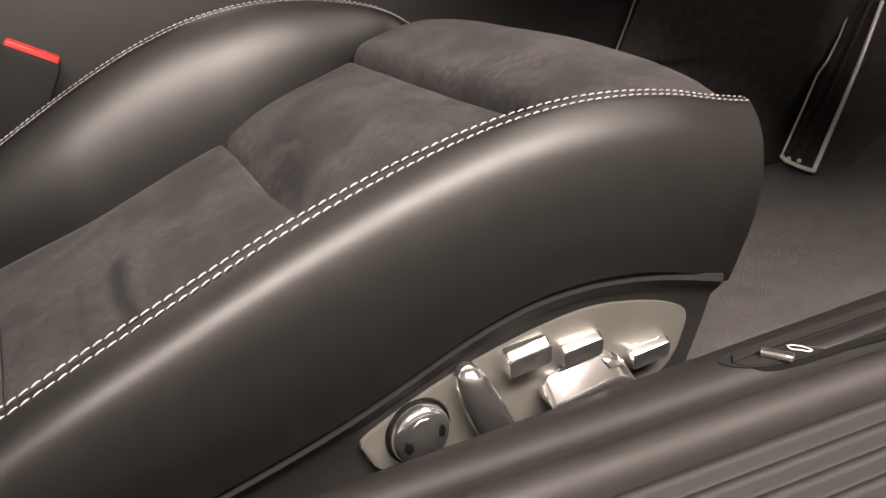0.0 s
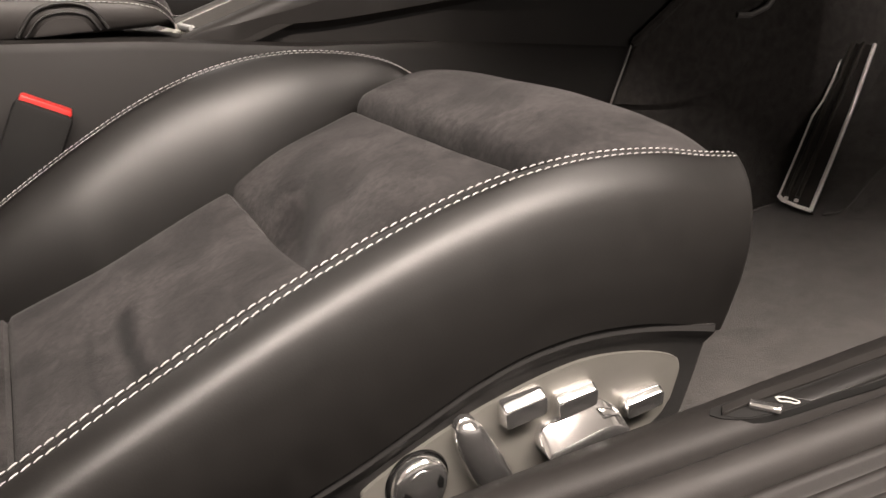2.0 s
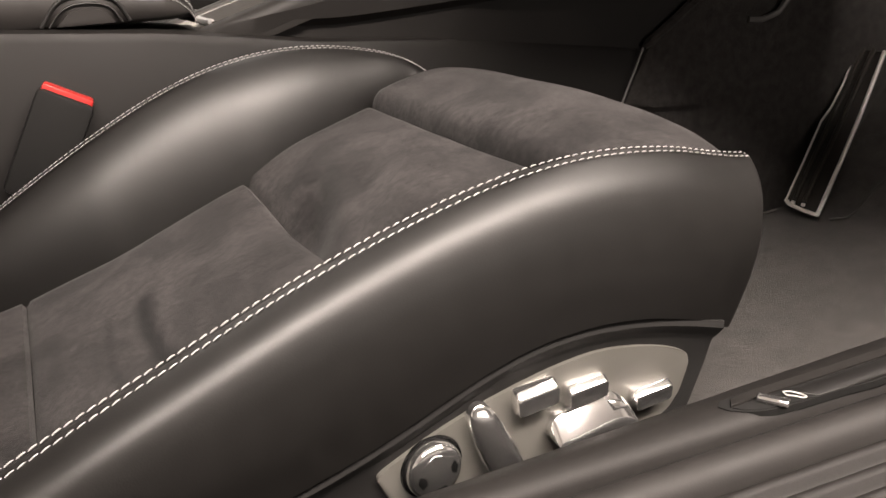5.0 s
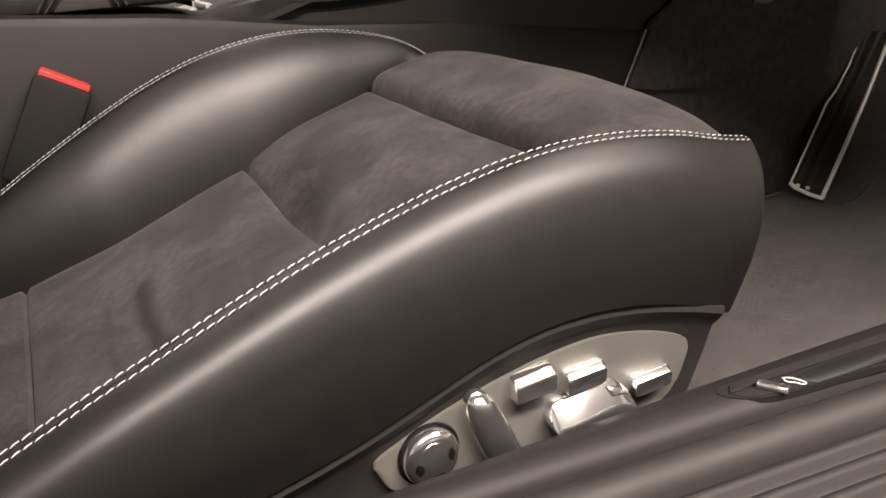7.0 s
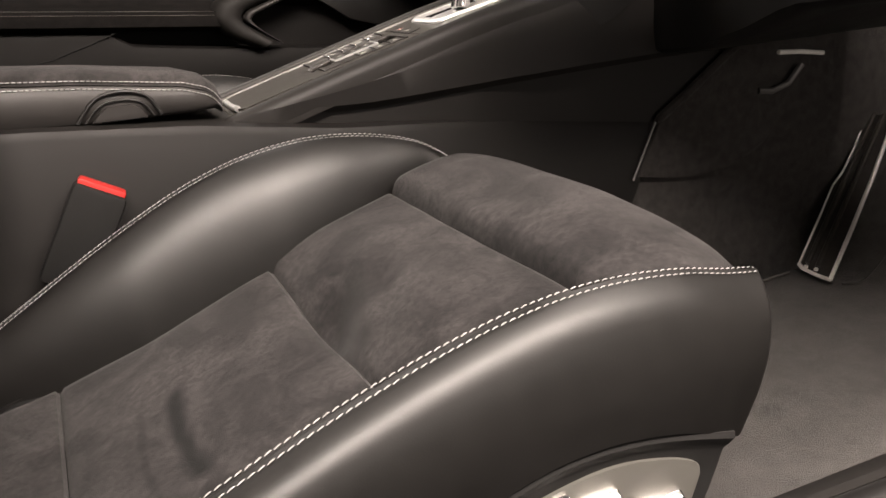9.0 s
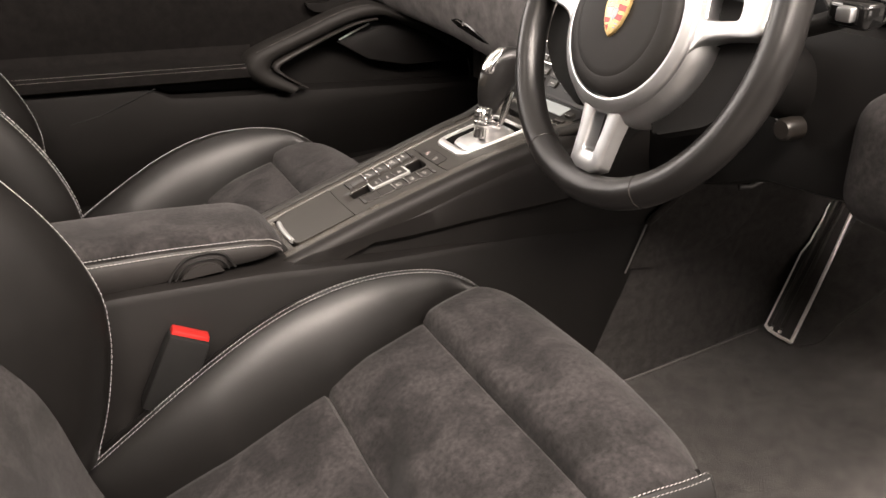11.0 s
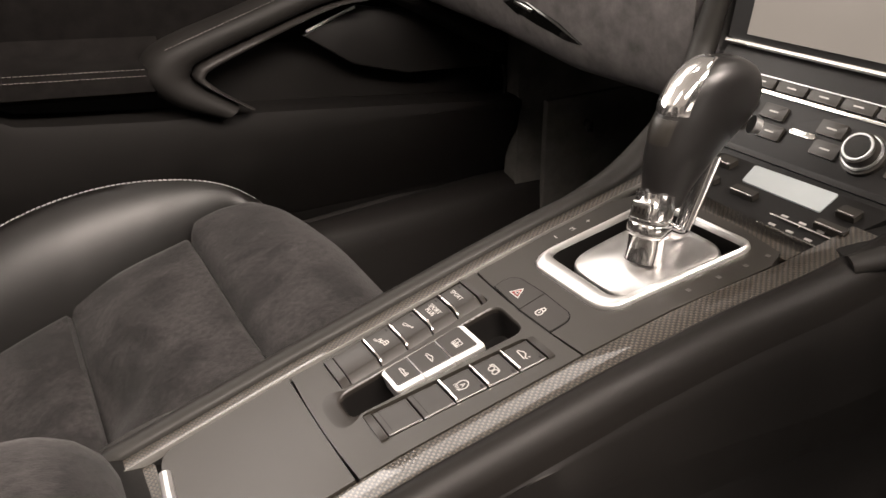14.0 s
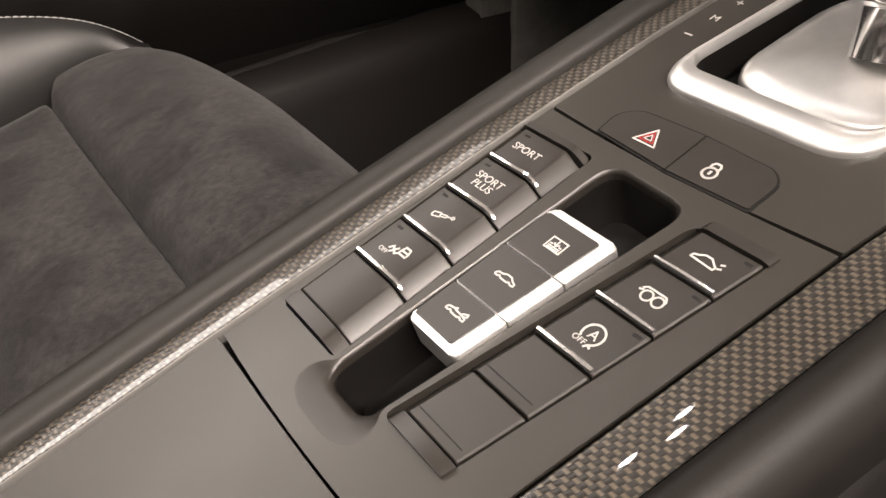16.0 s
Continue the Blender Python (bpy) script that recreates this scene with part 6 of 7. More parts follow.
for s in (1, -1):
    bm = bmesh.new()
    if s > 0:
        line = smooth([(0.045, 0.0835, 0.4605), (0.080, 0.0835, 0.4695), (0.115, 0.0860, 0.4820), (0.150, 0.0945, 0.4960), (0.188, 0.1080, 0.5110), (0.218, 0.1220, 0.5290), (0.240, 0.1330, 0.5520), (0.250, 0.1330, 0.5900), (0.256, 0.1250, 0.6250), (0.260, 0.1180, 0.6600), (0.264, 0.1150, 0.7050)], 40)
        tube(bm, line, [0.0105 + 0.002 * min(1, i / 16) for i in range(41)], seg=16, flat=0.85)
    else:
        line = smooth([(0.125, -0.108, 0.486), (0.170, -0.130, 0.500), (0.215, -0.134, 0.528), (0.243, -0.144, 0.560), (0.252, -0.136, 0.62), (0.258, -0.114, 0.690), (0.262, -0.108, 0.72)], 40)
        tube(bm, line, [0.007 + 0.006 * min(1, i / 16) for i in range(41)], seg=16, flat=0.9)
    part("stack_bezel", bm, M_FRAMELEATHER, stack, "grey leather frame of the stack")
    bm = bmesh.new()
    rows = []
    for i, p in enumerate(line):
        rows.append([p + Vector((0.0, -s * 0.004, 0.004)), p + Vector((0.02, -s * 0.03, 0.0)), p + Vector((0.05, -s * 0.03, -0.03)), p + Vector((0.03, 0, -0.06)), p + Vector((0.0, 0, -0.02))])
    skin(bm, rows, close_v=True, caps=True)
    part("stack_cheek", bm, M_PLASTIC, stack, "black side of the stack")
# climate panel on the slope under the stack
cl = plate("climate_panel", rounded([(0.121, 0.056), (0.186, 0.050), (0.188, -0.094), (0.121, -0.081)], 0.006), -0.012, -0.0015, M_STACK, stack, "black climate panel", 0.0006)
plate("climate_display", rounded([(0.1625, 0.0080), (0.1840, 0.0150), (0.1860, -0.0540), (0.1620, -0.0580)], 0.002), -0.0016, -0.0004, M_CREAM, cl, "pale climate display", 0.0002)
for x, y, w, d in ((0.174, 0.033, 0.010, 0.014), (0.170, -0.074, 0.010, 0.014), (0.150, 0.030, 0.007, 0.022), (0.150, -0.006, 0.008, 0.020), (0.150, -0.076, 0.007, 0.022)):
    k = plate("climate_key", rounded([(x - w / 2, y + d / 2), (x + w / 2, y + d / 2), (x + w / 2, y - d / 2), (x - w / 2, y - d / 2)], 0.001), -0.0016, 0.0030, M_PANEL, cl, "grey climate key", 0.0008)
    plate("climate_bar", [(x - w / 2 + 0.0005, y + d / 2 - 0.001), (x - w / 2 + 0.0018, y + d / 2 - 0.001), (x - w / 2 + 0.0018, y - d / 2 + 0.001), (x - w / 2 + 0.0005, y - d / 2 + 0.001)], 0.0026, 0.0036, M_CHROME, k, "chrome key edge", 0.0002)
for x in (0.1285, 0.1405):
    plate("climate_bar", [(x, -0.036), (x + 0.0014, -0.036), (x + 0.0014, -0.084), (x, -0.084)], -0.0016, 0.0008, M_CHROME, cl, "chrome line between keys", 0.0002)
    for y in (-0.044, -0.058, -0.072):
        plate("climate_mark", [(x + 0.0045, y + 0.0025), (x + 0.0065, y + 0.0025), (x + 0.0065, y - 0.0025), (x + 0.0045, y - 0.0025)], -0.0016, -0.0010, M_WHITE, cl, "", 0)

# ---- instrument cluster and driver knee panel ----
clus = thing("instrument_cluster", "hooded instrument cluster with round dials and red needles", "instrument cluster")
bm = bmesh.new()
box(bm, (0.36, -0.375, 0.715), (0.04, 0.46, 0.13), 0.02)
part("cluster_face", bm, M_GLOSS, clus, "gloss black cluster face")
bm = bmesh.new()
rows = []
for k in range(25):
    a = math.pi * k / 24
    c, s = math.cos(a), math.sin(a)
    y, z = -0.375 - 0.25 * c, 0.690 + 0.115 * s ** 0.6
    rows.append([(0.255 + 0.03 * (1 - s), y, z), (0.262, y * 0.985 - 0.0056, z - 0.012), (0.35, y * 0.97 - 0.011, z - 0.016), (0.50, y, z), (0.36, y, z + 0.012)])
skin(bm, rows, close_v=True, caps=True)
part("cluster_hood", bm, M_LEATHER, clus, "black leather cluster hood")
for cy, cz, r, face in ((-0.188, 0.706, 0.033, M_GLOSS), (-0.292, 0.712, 0.046, M_GLOSS), (-0.402, 0.716, 0.060, M_DIAL), (-0.512, 0.712, 0.046, M_GLOSS)):
    bm = bmesh.new()
    tube(bm, [(0.341, cy, cz), (0.333, cy, cz)], [r, r * 0.99], seg=40, up=(0, 1, 0))
    d = part("dial", bm, face, clus, "round dial")
    bm = bmesh.new()
    tube(bm, [(0.333, cy + r * math.cos(2 * math.pi * k / 40), cz + r * math.sin(2 * math.pi * k / 40)) for k in range(40)], 0.0016, seg=6, closed=True, up=(1, 0, 0))
    part("dial_rim", bm, M_PLASTIC, d)
    for k in range(15):
        bm = bmesh.new()
        a = radians(225 - 270 * k / 14)
        u = Vector((0, -math.cos(a), math.sin(a)))
        q = Vector((0.3325, cy, cz)) + u * r * 0.84
        box(bm, q, (0.0008, r * 0.10, r * 0.035), 0, Matrix.Rotation(math.pi - a, 4, "X"))
        part("dial_mark", bm, M_WHITE if face is M_GLOSS else M_PLASTIC, d)
    bm = bmesh.new()
    a = radians(212)
    u = Vector((0, -math.cos(a), math.sin(a)))
    q = Vector((0.331, cy, cz))
    tube(bm, [q - u * r * 0.15, q + u * r * 0.78], [0.0022, 0.0010], seg=6)
    part("needle", bm, M_RED, d, "red needle")
bm = bmesh.new()
box(bm, (0.334, -0.310, 0.680), (0.002, 0.026, 0.007), 0)
part("odometer", bm, M_WHITE, clus, "pale digital readout")
bm = bmesh.new()
prism(bm, [(0.3325, -0.402 + a, 0.716 + b) for a, b in ((-0.040, -0.026), (0.040, -0.026), (0.032, -0.047), (-0.032, -0.047))], (-1, 0, 0), 0.0012)
readout = part("speed_readout", bm, M_GLOSS, clus, "dark speed readout in the foot of the dial")
for a in (-0.006, 0.006):
    bm = bmesh.new()
    box(bm, (0.3310, -0.402 + a, 0.6805), (0.0006, 0.007, 0.009), 0)
    part("readout_bar", bm, M_WHITE, readout, "pale readout bar")
knee = thing("knee_panel", "black knee panel under the steering column", "trim panel")
bm = bmesh.new()
rows = []
for y in np.linspace(-0.80, -0.112, 30):
    lo = interp(y, [(-0.80, 0.475), (-0.5, 0.468), (-0.42, 0.459), (-0.34, 0.452), (-0.276, 0.424), (-0.2, 0.40), (-0.112, 0.39)])
    rows.append([(0.300, y, lo), (0.288, y, lo + 0.006), (0.283, y, lo + 0.03), (0.275, y, 0.60), (0.285, y, 0.66), (0.40, y, 0.66), (0.75, y, 0.55), (0.75, y, lo), (0.33, y, lo - 0.002)])
skin(bm, rows, close_v=True, caps=True)
part("panel_face", bm, M_PLASTIC, knee, "textured black knee panel")
bm = bmesh.new()
tube(bm, [(0.275, -0.390, 0.543), (0.252, -0.390, 0.545), (0.248, -0.390, 0.545)], [0.015, 0.014, 0.011], seg=24, up=(0, 1, 0))
part("light_knob", bm, M_BUTTON, knee, "grey rotary knob")
bm = bmesh.new()
box(bm, (0.2765, -0.362, 0.545), (0.003, 0.010, 0.0014), 0)
box(bm, (0.2765, -0.362, 0.545), (0.003, 0.0014, 0.010), 0)
part("knob_mark", bm, M_WHITE, knee, "small pale mark")
bm = bmesh.new()
tube(bm, [(0.52, -0.100, 0.312), (0.545, -0.104, 0.309), (0.575, -0.108, 0.318), (0.60, -0.110, 0.345)], 0.005, seg=8)
part("cable_clip", bm, M_STRIP, knee, "grey cable clip")
bm = bmesh.new()
tube(bm, [(0.418, -0.22, 0.387), (0.46, -0.22, 0.384), (0.505, -0.22, 0.378)], 0.0032, seg=8)
part("steel_bracket", bm, M_STEEL, knee, "bright steel bracket edge")
bm = bmesh.new()
box(bm, (0.27, -0.57, 0.545), (0.10, 0.17, 0.15), 0.04, seg=5)
part("dash_corner", bm, M_SUEDE, knee, "padded grey suede dash corner")

# ---- foot rest ----
ped = thing("foot_rest", "steel-edged driver foot rest with black rubber ribs", "foot rest")
PB, PK = Vector((0.604, -0.133, 0.010)), Vector((0.738, -0.091, 0.140))
PR = Vector((0.621, -0.191, -0.003))
pu = (PK - PB).normalized()
pn = (PR - PB).cross(pu).normalized()
if pn.z < 0:
    pn = -pn
ps = pu.cross(pn).normalized()
if ps.dot(PR - PB) < 0:
    ps = -ps


def PD(u, s, h=0.0):
    return PB + pu * u + ps * s + pn * h


po = [tuple(q) for q in ((0.006, 0.0), (0.10, 0.0), (0.17, -0.001), (0.20, 0.005), (0.25, 0.007), (0.33, 0.004), (0.33, 0.052), (0.20, 0.057), (-0.006, 0.059), (-0.004, 0.040))]
bm = bmesh.new()
prism(bm, [PD(u, s, -0.014) for u, s in po], pn, 0.012, 0.002)
pedal = part("rest_body", bm, M_BUTTON, ped, "black foot rest body")
for a, b in (((0.006, 0.0015), (0.33, 0.0)), ((-0.006, 0.057), (0.33, 0.051))):
    bm = bmesh.new()
    pts = [PD(u, s, -0.001) for u, s in ([(0.006, 0.0015), (0.10, 0.0015), (0.17, 0.0005), (0.20, 0.0065), (0.25, 0.0085), (0.33, 0.0055)] if a[1] < 0.01 else [(-0.006, 0.0560), (0.10, 0.0560), (0.20, 0.0545), (0.33, 0.0495)])]
    tube(bm, pts, 0.0020 if a[1] < 0.01 else 0.0036, seg=8)
    part("steel_edge", bm, M_STEEL, pedal, "bright steel edge")
bm = bmesh.new()
tube(bm, [PD(0.008, 0.001, -0.001), PD(0.001, 0.010, -0.001), PD(-0.004, 0.035, -0.001), PD(-0.006, 0.057, -0.001)], 0.0034, seg=8)
part("steel_edge", bm, M_STEEL, pedal, "bright steel edge")
for s in (0.014, 0.030):
    bm = bmesh.new()
    tube(bm, [PD(0.012, s, 0.0), PD(0.15, s + 0.001, 0.0), PD(0.33, s + 0.002, 0.0)], 0.0042, seg=8, flat=0.7, up=tuple(pn))
    part("rubber_rib", bm, M_PANEL, pedal, "dark grey rubber rib")
    bm = bmesh.new()
    box(bm, PD(0.005, s, 0.001), (0.006, 0.006, 0.006), 0.0015)
    part("steel_stud", bm, M_STEEL, pedal, "small steel stud")
bm = bmesh.new()
tube(bm, smooth([(0.64, -0.195, -0.008), (0.68, -0.205, -0.006), (0.72, -0.215, 0.035), (0.76, -0.245, 0.09), (0.80, -0.27, 0.16)], 24), 0.0018, seg=6)
tagged(part("trim", bm, M_PANEL), "thin piped edge of the footwell carpet", "trim", "", "structure")

# ---- belt buckles ----
def buckle(cy, s, lab):
    t = thing("seat_belt_buckle", lab, "buckle", "belt buckles")
    b0 = Vector((-0.431, cy, 0.327))
    ax = Vector((0.043, -0.004, -0.024)).normalized()
    dn = Vector((-0.28, 0.02 * s, -0.9)).normalized()
    dn = (dn - ax * dn.dot(ax)).normalized()
    turn = Matrix((ax, dn.cross(ax).normalized(), -dn)).transposed().to_4x4()
    bm = bmesh.new()
    box(bm, b0 + dn * 0.058, (0.054, 0.028, 0.11), 0.006, turn)
    part("buckle_body", bm, M_DARK, t, "matt black buckle body")
    bm = bmesh.new()
    box(bm, b0 + dn * 0.0055 - dn.cross(ax).normalized() * 0.003, (0.048, 0.020, 0.016), 0.003, turn)
    part("release_button", bm, M_RED, t, "red release button")
    bm = bmesh.new()
    box(bm, b0 + dn * 0.18, (0.030, 0.012, 0.16), 0.003, turn)
    part("buckle_stem", bm, M_PLASTIC, t)


buckle(-0.112, 1, "black seat belt buckle with red button beside the driver seat")
buckle(0.128, -1, "black seat belt buckle with red button beside the passenger seat")


# ---- passenger door ----
pdoor = thing("passenger_door", "closed black passenger door with suede insert and grab handle", "car door")
zb = lambda x: 0.710 - 0.101 * x
YD = lambda x: -0.05 * max(0.0, x - 0.05) ** 1.5


def door_run(name, prof, material, x0, x1, lab="", n=34, sharp=45, parent=None):
    """prof(x) gives the (y, z) outline."""
    bm = bmesh.new()
    rows = [[(x, y + YD(x), z) for y, z in prof(x)] for x in np.linspace(x0, x1, n)]
    skin(bm, rows, close_v=True, caps=True)
    return part(name, bm, material, parent or pdoor, lab, sharp)


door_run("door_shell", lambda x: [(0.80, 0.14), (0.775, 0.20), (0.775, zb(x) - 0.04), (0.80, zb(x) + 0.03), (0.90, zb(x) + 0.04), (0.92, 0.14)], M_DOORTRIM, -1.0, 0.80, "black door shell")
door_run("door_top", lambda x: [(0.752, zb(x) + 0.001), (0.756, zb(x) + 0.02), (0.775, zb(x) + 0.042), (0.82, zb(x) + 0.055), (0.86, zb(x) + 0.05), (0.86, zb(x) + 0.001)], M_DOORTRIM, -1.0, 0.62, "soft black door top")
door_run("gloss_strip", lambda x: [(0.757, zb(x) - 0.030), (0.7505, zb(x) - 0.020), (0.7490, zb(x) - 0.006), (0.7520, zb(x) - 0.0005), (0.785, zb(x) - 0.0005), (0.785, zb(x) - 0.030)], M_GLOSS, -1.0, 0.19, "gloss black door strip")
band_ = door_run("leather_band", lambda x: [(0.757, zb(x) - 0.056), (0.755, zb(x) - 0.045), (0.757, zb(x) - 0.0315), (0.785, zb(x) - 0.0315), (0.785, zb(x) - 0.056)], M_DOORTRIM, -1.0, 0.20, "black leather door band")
stitches("stitching", [(x, 0.7545 + YD(x), zb(x) - 0.0535) for x in np.linspace(-0.98, -0.09, 60)], band_, step=0.006, r=0.0004, lift=(0, -0.0004, 0), thread=M_THREAD_DIM)
armz = lambda x: 0.4835 - 0.070 * (x + 0.33)
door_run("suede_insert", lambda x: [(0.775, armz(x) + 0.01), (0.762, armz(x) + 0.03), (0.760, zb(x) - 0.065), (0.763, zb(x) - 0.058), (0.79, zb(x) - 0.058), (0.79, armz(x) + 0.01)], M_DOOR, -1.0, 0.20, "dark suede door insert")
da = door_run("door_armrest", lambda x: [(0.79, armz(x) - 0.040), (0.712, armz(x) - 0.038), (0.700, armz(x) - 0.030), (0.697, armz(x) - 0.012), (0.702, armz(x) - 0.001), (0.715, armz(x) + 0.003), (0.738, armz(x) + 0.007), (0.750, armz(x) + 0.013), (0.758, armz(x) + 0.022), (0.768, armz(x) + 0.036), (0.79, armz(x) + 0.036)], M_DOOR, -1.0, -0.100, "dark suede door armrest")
for dz in (0.0, -0.0075):
    stitches("stitching", [(x, 0.7005 - 0.003 * (dz < 0), armz(x) + dz - 0.001) for x in np.linspace(-0.60, -0.13, 60)], da, step=0.006, r=0.0004, lift=(0, -0.0004, 0), thread=M_THREAD_DIM)
lz = lambda x: interp(x, [(-1.0, 0.50), (-0.34, 0.444), (-0.325, 0.440), (-0.29, 0.415), (-0.12, 0.396), (0.0, 0.388), (0.43, 0.345), (0.6, 0.33)])
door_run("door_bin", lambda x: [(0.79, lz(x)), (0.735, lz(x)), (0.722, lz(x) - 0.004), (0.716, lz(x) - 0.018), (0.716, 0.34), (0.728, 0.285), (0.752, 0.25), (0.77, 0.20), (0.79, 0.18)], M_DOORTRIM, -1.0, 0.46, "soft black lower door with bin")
door_run("sill_gap_trim", lambda x: [(0.80, 0.12), (0.74, 0.15), (0.735, 0.172), (0.75, 0.18), (0.80, 0.18)], M_DOORTRIM, -0.95, 0.0, "black door sill strip")
bm = bmesh.new()
tube(bm, [(-0.322, 0.7155, 0.441), (-0.37, 0.715, 0.424), (-0.44, 0.715, 0.402), (-0.50, 0.716, 0.392)], 0.0013, seg=6)
tube(bm, smooth([(-0.56, 0.723, 0.330), (-0.50, 0.726, 0.305), (-0.44, 0.730, 0.292), (-0.36, 0.730, 0.288), (-0.24, 0.729, 0.296)], 20), 0.0012, seg=6)
part("door_groove", bm, M_DARK, pdoor, "dark panel joint")


def bar_band(name, outer, inner, y0, y1, material, lab, bev=0.008):
    """A moulded band between two lines of (x, z)."""
    a, b = smooth([(p[0], p[1], 0) for p in outer], 36), smooth([(p[0], p[1], 0) for p in inner], 36)
    bm = bmesh.new()
    rows = []
    for p, q in zip(a, b):
        row = []
        for f, d in ((0.0, 1.0), (0.04, 0.55), (0.16, 0.18), (0.35, 0.0), (0.65, 0.0), (0.84, 0.15), (0.96, 0.5), (1.0, 1.0)):
            x, z = p[0] + (q[0] - p[0]) * f, p[1] + (q[1] - p[1]) * f
            row.append((x, y0 + (y1 - y0) * d + YD(x), z))
        rows.append(row)
    skin(bm, rows, close_v=True, caps=True)
    return part(name, bm, material, pdoor, lab, 60)


gb = bar_band("grab_bar", [(-0.045, 0.386), (-0.10, 0.412), (-0.134, 0.446), (-0.134, 0.470), (-0.108, 0.496), (-0.007, 0.5275), (0.104, 0.5615), (0.173, 0.567), (0.230, 0.545), (0.33, 0.500), (0.42, 0.450)],
              [(-0.014, 0.404), (-0.050, 0.428), (-0.070, 0.444), (-0.069, 0.456), (-0.052, 0.4685), (0.043, 0.500), (0.127, 0.525), (0.184, 0.530), (0.225, 0.520), (0.32, 0.470), (0.40, 0.425)], 0.688, 0.730, M_GRAB, "black leather grab bar")
stitches("stitching", [(p[0], 0.6905 + YD(p[0]), p[1]) for p in smooth([(-0.105, 0.4915, 0), (-0.007, 0.5230, 0), (0.104, 0.5570, 0), (0.165, 0.5625, 0)], 30)], gb, step=0.006, r=0.0004, lift=(0, -0.0004, 0), thread=M_THREAD_DIM)
bar_band("bar_insert", [(-0.0115, 0.402), (-0.050, 0.4285), (-0.0705, 0.4445), (-0.0695, 0.4565), (-0.052, 0.4690), (0.043, 0.5005), (0.127, 0.5255), (0.184, 0.5305)], [(0.006, 0.394), (-0.036, 0.424), (-0.054, 0.442), (-0.054, 0.450), (-0.040, 0.4590), (0.050, 0.4930), (0.130, 0.5195), (0.184, 0.5260)], 0.693, 0.712, M_ARMSIDE, "dark grey inner moulding of the grab bar")
bm = bmesh.new()
tube(bm, [(0.100, 0.733, 0.4855), (0.138, 0.731, 0.5000), (0.176, 0.730, 0.5130)], 0.0022, seg=6)
part("speaker_trim", bm, M_STEEL, pdoor, "thin bright speaker strip")
bm = bmesh.new()
prism(bm, [(x, 0.742 + YD(x), z) for x, z in ((0.095, 0.480), (0.180, 0.515), (0.26, 0.50), (0.42, 0.43), (0.41, 0.40), (0.26, 0.405), (0.17, 0.43))], (0, -1, 0), 0.008, 0.003)
part("speaker_grille", bm, M_PLASTIC, pdoor, "black speaker grille")
# latch handle
hl = [(-0.103, 0.634), (-0.090, 0.6455), (-0.050, 0.6585), (0.000, 0.6640), (0.026, 0.6640), (0.035, 0.655), (0.029, 0.640), (0.012, 0.620), (0.000, 0.6125), (-0.045, 0.6165), (-0.090, 0.626)]
hp = [(p[0], 0.742 + YD(p[0]), p[1]) for p in smooth([(x, z, 0) for x, z in hl + hl[:1]], 44)[:-1]]
bm = bmesh.new()
tube(bm, hp, [0.0030 + 0.0012 * math.sin(2 * math.pi * i / 44) ** 2 for i in range(44)], seg=8, closed=True, up=(0, 1, 0))
handle = part("latch_handle", bm, M_CHROME, pdoor, "polished chrome door latch handle")
bm = bmesh.new()
prism(bm, [(x, 0.738, z) for x, z in rounded([(0.014, 0.6665), (0.076, 0.6650), (0.078, 0.6480), (0.026, 0.6450)], 0.004)], (0, 1, 0), 0.010, 0.002)
part("handle_pull", bm, M_SWITCH, handle, "satin silver pull end")
bm = bmesh.new()
prism(bm, [(p[0], 0.752, p[2]) for p in hp], (0, 1, 0), 0.01)
part("handle_recess", bm, M_DARK, pdoor, "dark recess behind the handle")
bm = bmesh.new()
prism(bm, [(x, 0.752 + YD(x), z) for x, z in rounded([(0.030, 0.575), (0.075, 0.570), (0.19, 0.603), (0.215, 0.592), (0.205, 0.572), (0.09, 0.545), (0.04, 0.555)], 0.008)], (0, -1, 0), 0.014, 0.004)
part("switch_pod", bm, M_DOORTRIM, pdoor, "black window switch pod")
bm = bmesh.new()
tube(bm, [(0.105, 0.7365, 0.5775), (0.128, 0.7360, 0.5850)], 0.0022, seg=8)
part("window_switch", bm, M_SATIN, pdoor, "small silver window switch")
bm = bmesh.new()
tube(bm, [(0.430, 0.72, 0.400), (0.432, 0.715, 0.375), (0.430, 0.715, 0.352)], 0.0022, seg=6)
part("bin_clip", bm, M_GLOSS, pdoor, "gloss black clip")

# ---- passenger footwell panel ----
fw = thing("footwell_panel", "dark carpeted kick panel in the passenger footwell", "trim panel")
bm = bmesh.new()
rows = []
for x in np.linspace(0.462, 1.098, 24):
    lo, y = FLOOR, 0.722 - 0.10 * max(0.0, x - 0.55)
    rows.append([(x, y, lo), (x, y - 0.006, 0.10), (x, y - 0.004, 0.40), (x, y, 0.56), (x, y + 0.03, 0.56), (x, y + 0.03, lo)])
skin(bm, rows, close_v=True, caps=True)
part("panel_face", bm, M_KICK, fw)
bm = bmesh.new()
box(bm, (0.70, 0.704, 0.18), (0.38, 0.014, 0.30), 0.004)
part("kick_cover", bm, M_KICK, fw, "dark grey access cover")
bm = bmesh.new()
tube(bm, [(0.600, 0.700, 0.276), (0.600, 0.688, 0.276), (0.598, 0.684, 0.264)], [0.009, 0.008, 0.006], seg=12)
part("bag_hook", bm, M_PLASTIC, fw, "small black bag hook")

# ---- release lever in the driver sill ----
def sill_z(x):
    return 0.1892 + 0.012 * max(0.0, x) ** 2


def sill_strip(name, pts, h0, h1, material, parent, lab="", bev=0.0004):
    bm = bmesh.new()
    prism(bm, [(x, y, sill_z(x) + h0) for x, y in pts], (0, 0, 1), h1 - h0, bev)
    return part(name, bm, material, parent, lab)


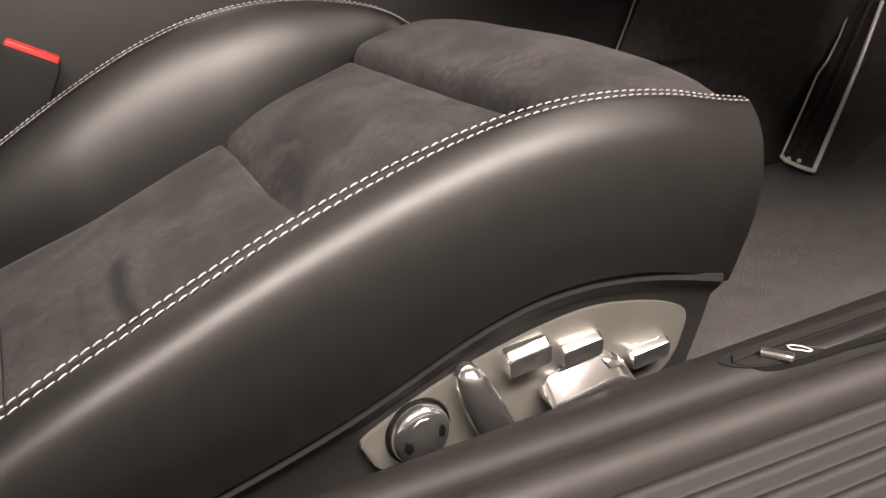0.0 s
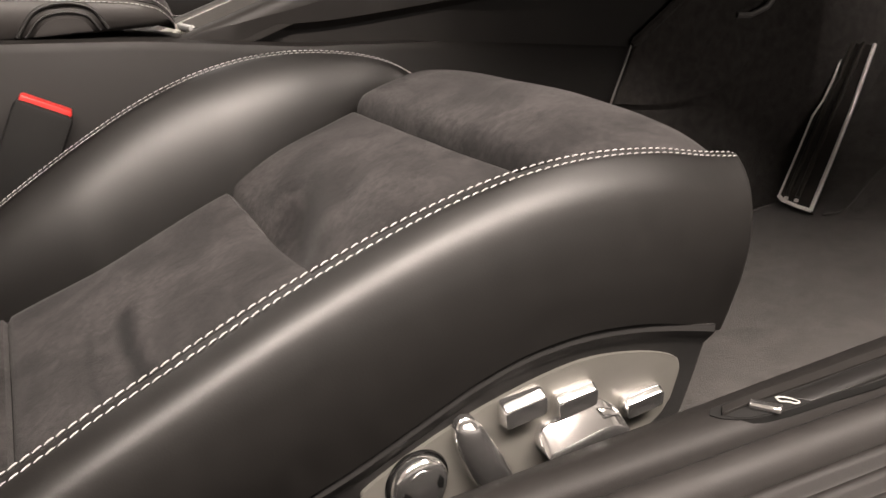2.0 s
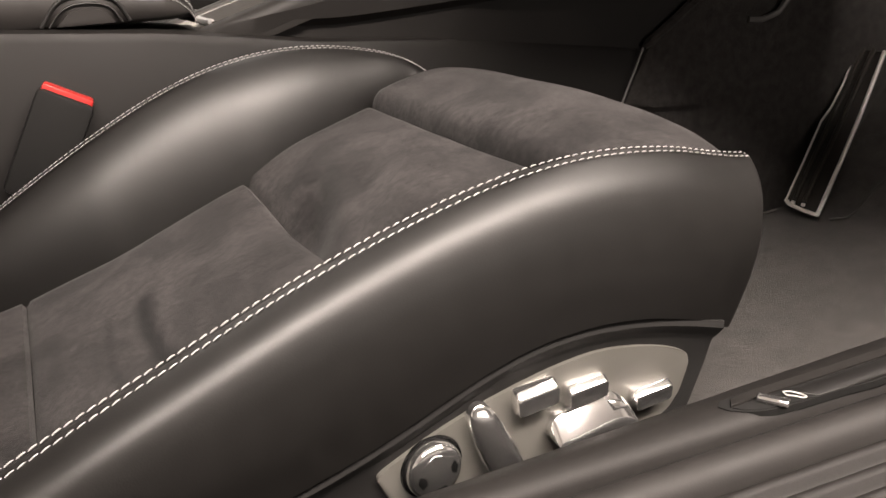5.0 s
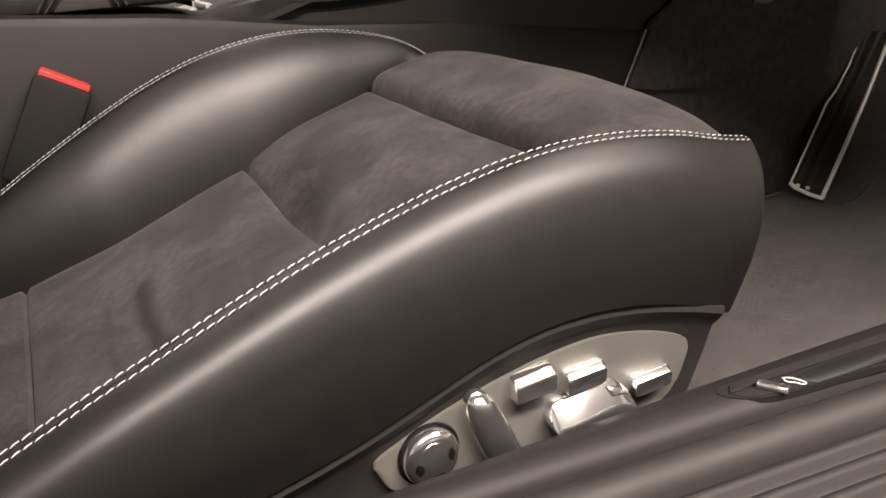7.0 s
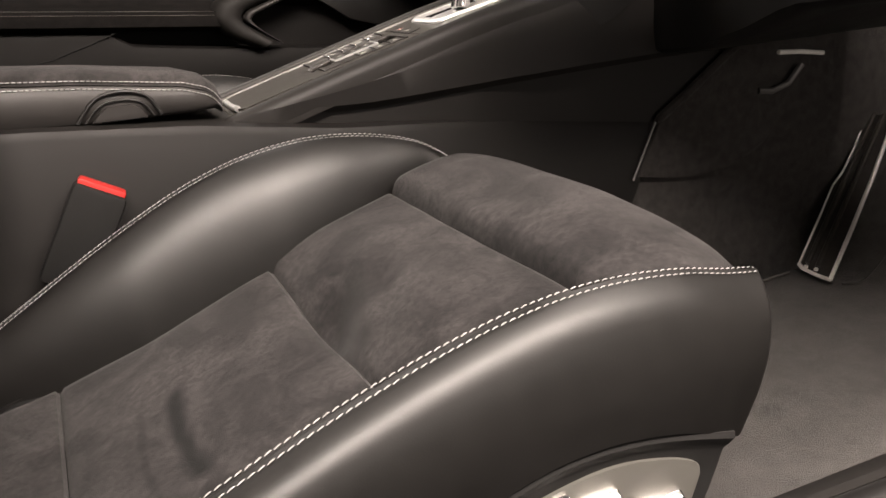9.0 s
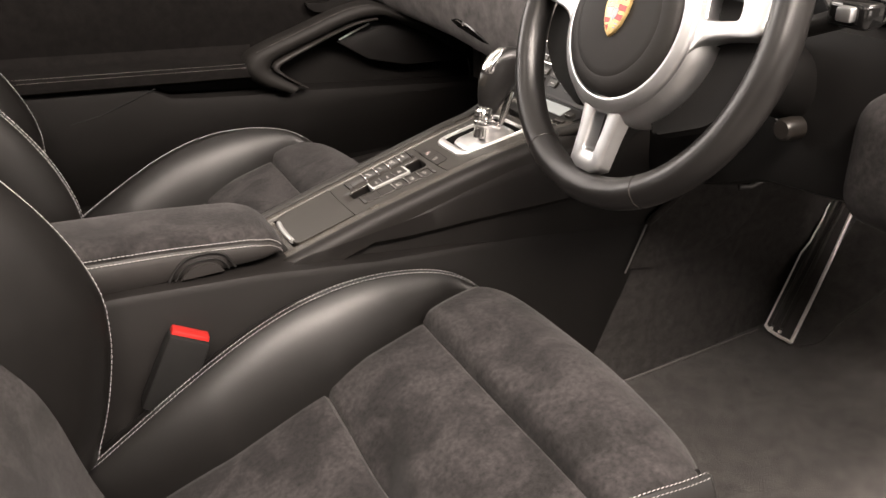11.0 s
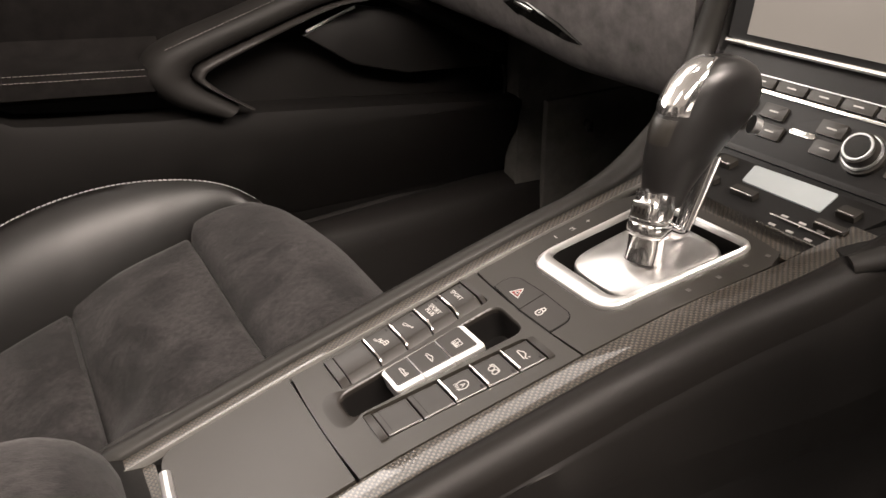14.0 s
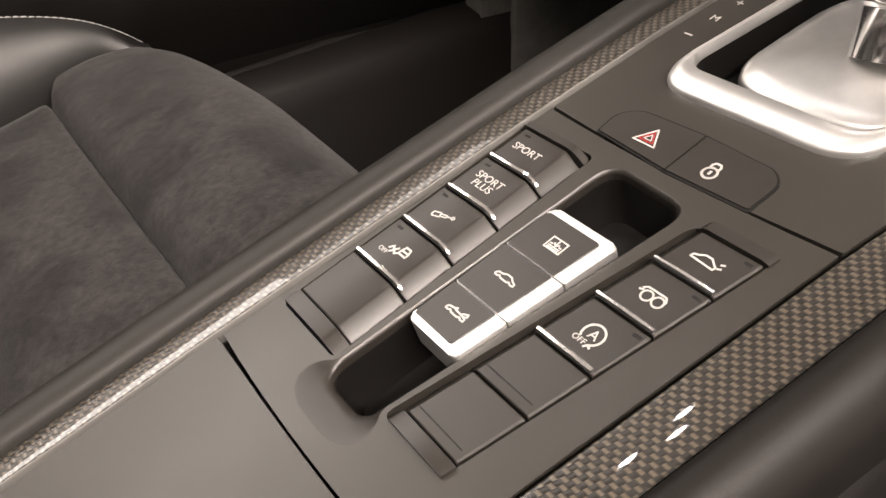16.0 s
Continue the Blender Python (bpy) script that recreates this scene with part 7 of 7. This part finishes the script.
rel = thing("sill_release", "chrome release lever in a black strip let into the sill", "release lever")
inner_line = [(-0.1500, -0.6972), (-0.123, -0.6990), (-0.075, -0.7035), (-0.018, -0.7080), (0.20, -0.7250), (0.45, -0.7440)]
outer_line = [(0.45, -0.7700), (0.20, -0.7500), (-0.053, -0.7310), (-0.081, -0.7265), (-0.112, -0.7228), (-0.128, -0.7200), (-0.138, -0.7170), (-0.146, -0.7125), (-0.152, -0.7070), (-0.1545, -0.7010)]
sill_strip("strip_base", inner_line + outer_line, -0.004, 0.0006, M_DARK, rel, "black groove round the strip", 0)
sill_strip("strip_rim", [(-0.1440, -0.7000), (-0.123, -0.7010), (-0.075, -0.7055), (-0.018, -0.7100), (0.20, -0.7270), (0.45, -0.7460), (0.45, -0.7540), (0.20, -0.7350), (-0.018, -0.7165), (-0.095, -0.7100), (-0.130, -0.7065), (-0.1500, -0.7060)], 0.0, 0.0022, M_SILL, rel, "soft black inner half of the strip", 0.0008)
sill_strip("strip_face", [(-0.1085, -0.7110), (-0.018, -0.7180), (0.20, -0.7365), (0.45, -0.7555), (0.45, -0.7685), (0.20, -0.7485), (-0.053, -0.7295), (-0.0995, -0.7240)], 0.0, 0.0016, M_STACK, rel, "smooth black face of the strip", 0.0005)
sill_strip("lever_well", [(-0.1490, -0.7065), (-0.130, -0.7075), (-0.1095, -0.7110), (-0.1005, -0.7235), (-0.112, -0.7215), (-0.128, -0.7188), (-0.138, -0.7158), (-0.1450, -0.7115)], 0.0002, 0.0012, M_DARK, rel, "dark finger well", 0.0002)
bm = bmesh.new()
box(bm, (-0.1265, -0.7150, sill_z(0) + 0.0030), (0.0060, 0.0175, 0.0040), 0.0013, Matrix.Rotation(radians(32), 4, "Z"), 3)
part("lever_tab", bm, M_SWITCH, rel, "chrome lever tab")
bm = bmesh.new()
sym = smooth([(-0.1165, -0.7110, 0), (-0.1130, -0.7130, 0), (-0.1105, -0.7170, 0), (-0.1095, -0.7215, 0), (-0.1125, -0.7215, 0), (-0.1145, -0.7180, 0), (-0.1175, -0.7150, 0), (-0.1165, -0.7110, 0)], 24)[:-1]
tube(bm, [(p[0] + 0.003, p[1], sill_z(0) + 0.0021) for p in sym], 0.00045, seg=5, closed=True)
part("lever_mark", bm, M_WHITE, rel, "small pale line symbol")
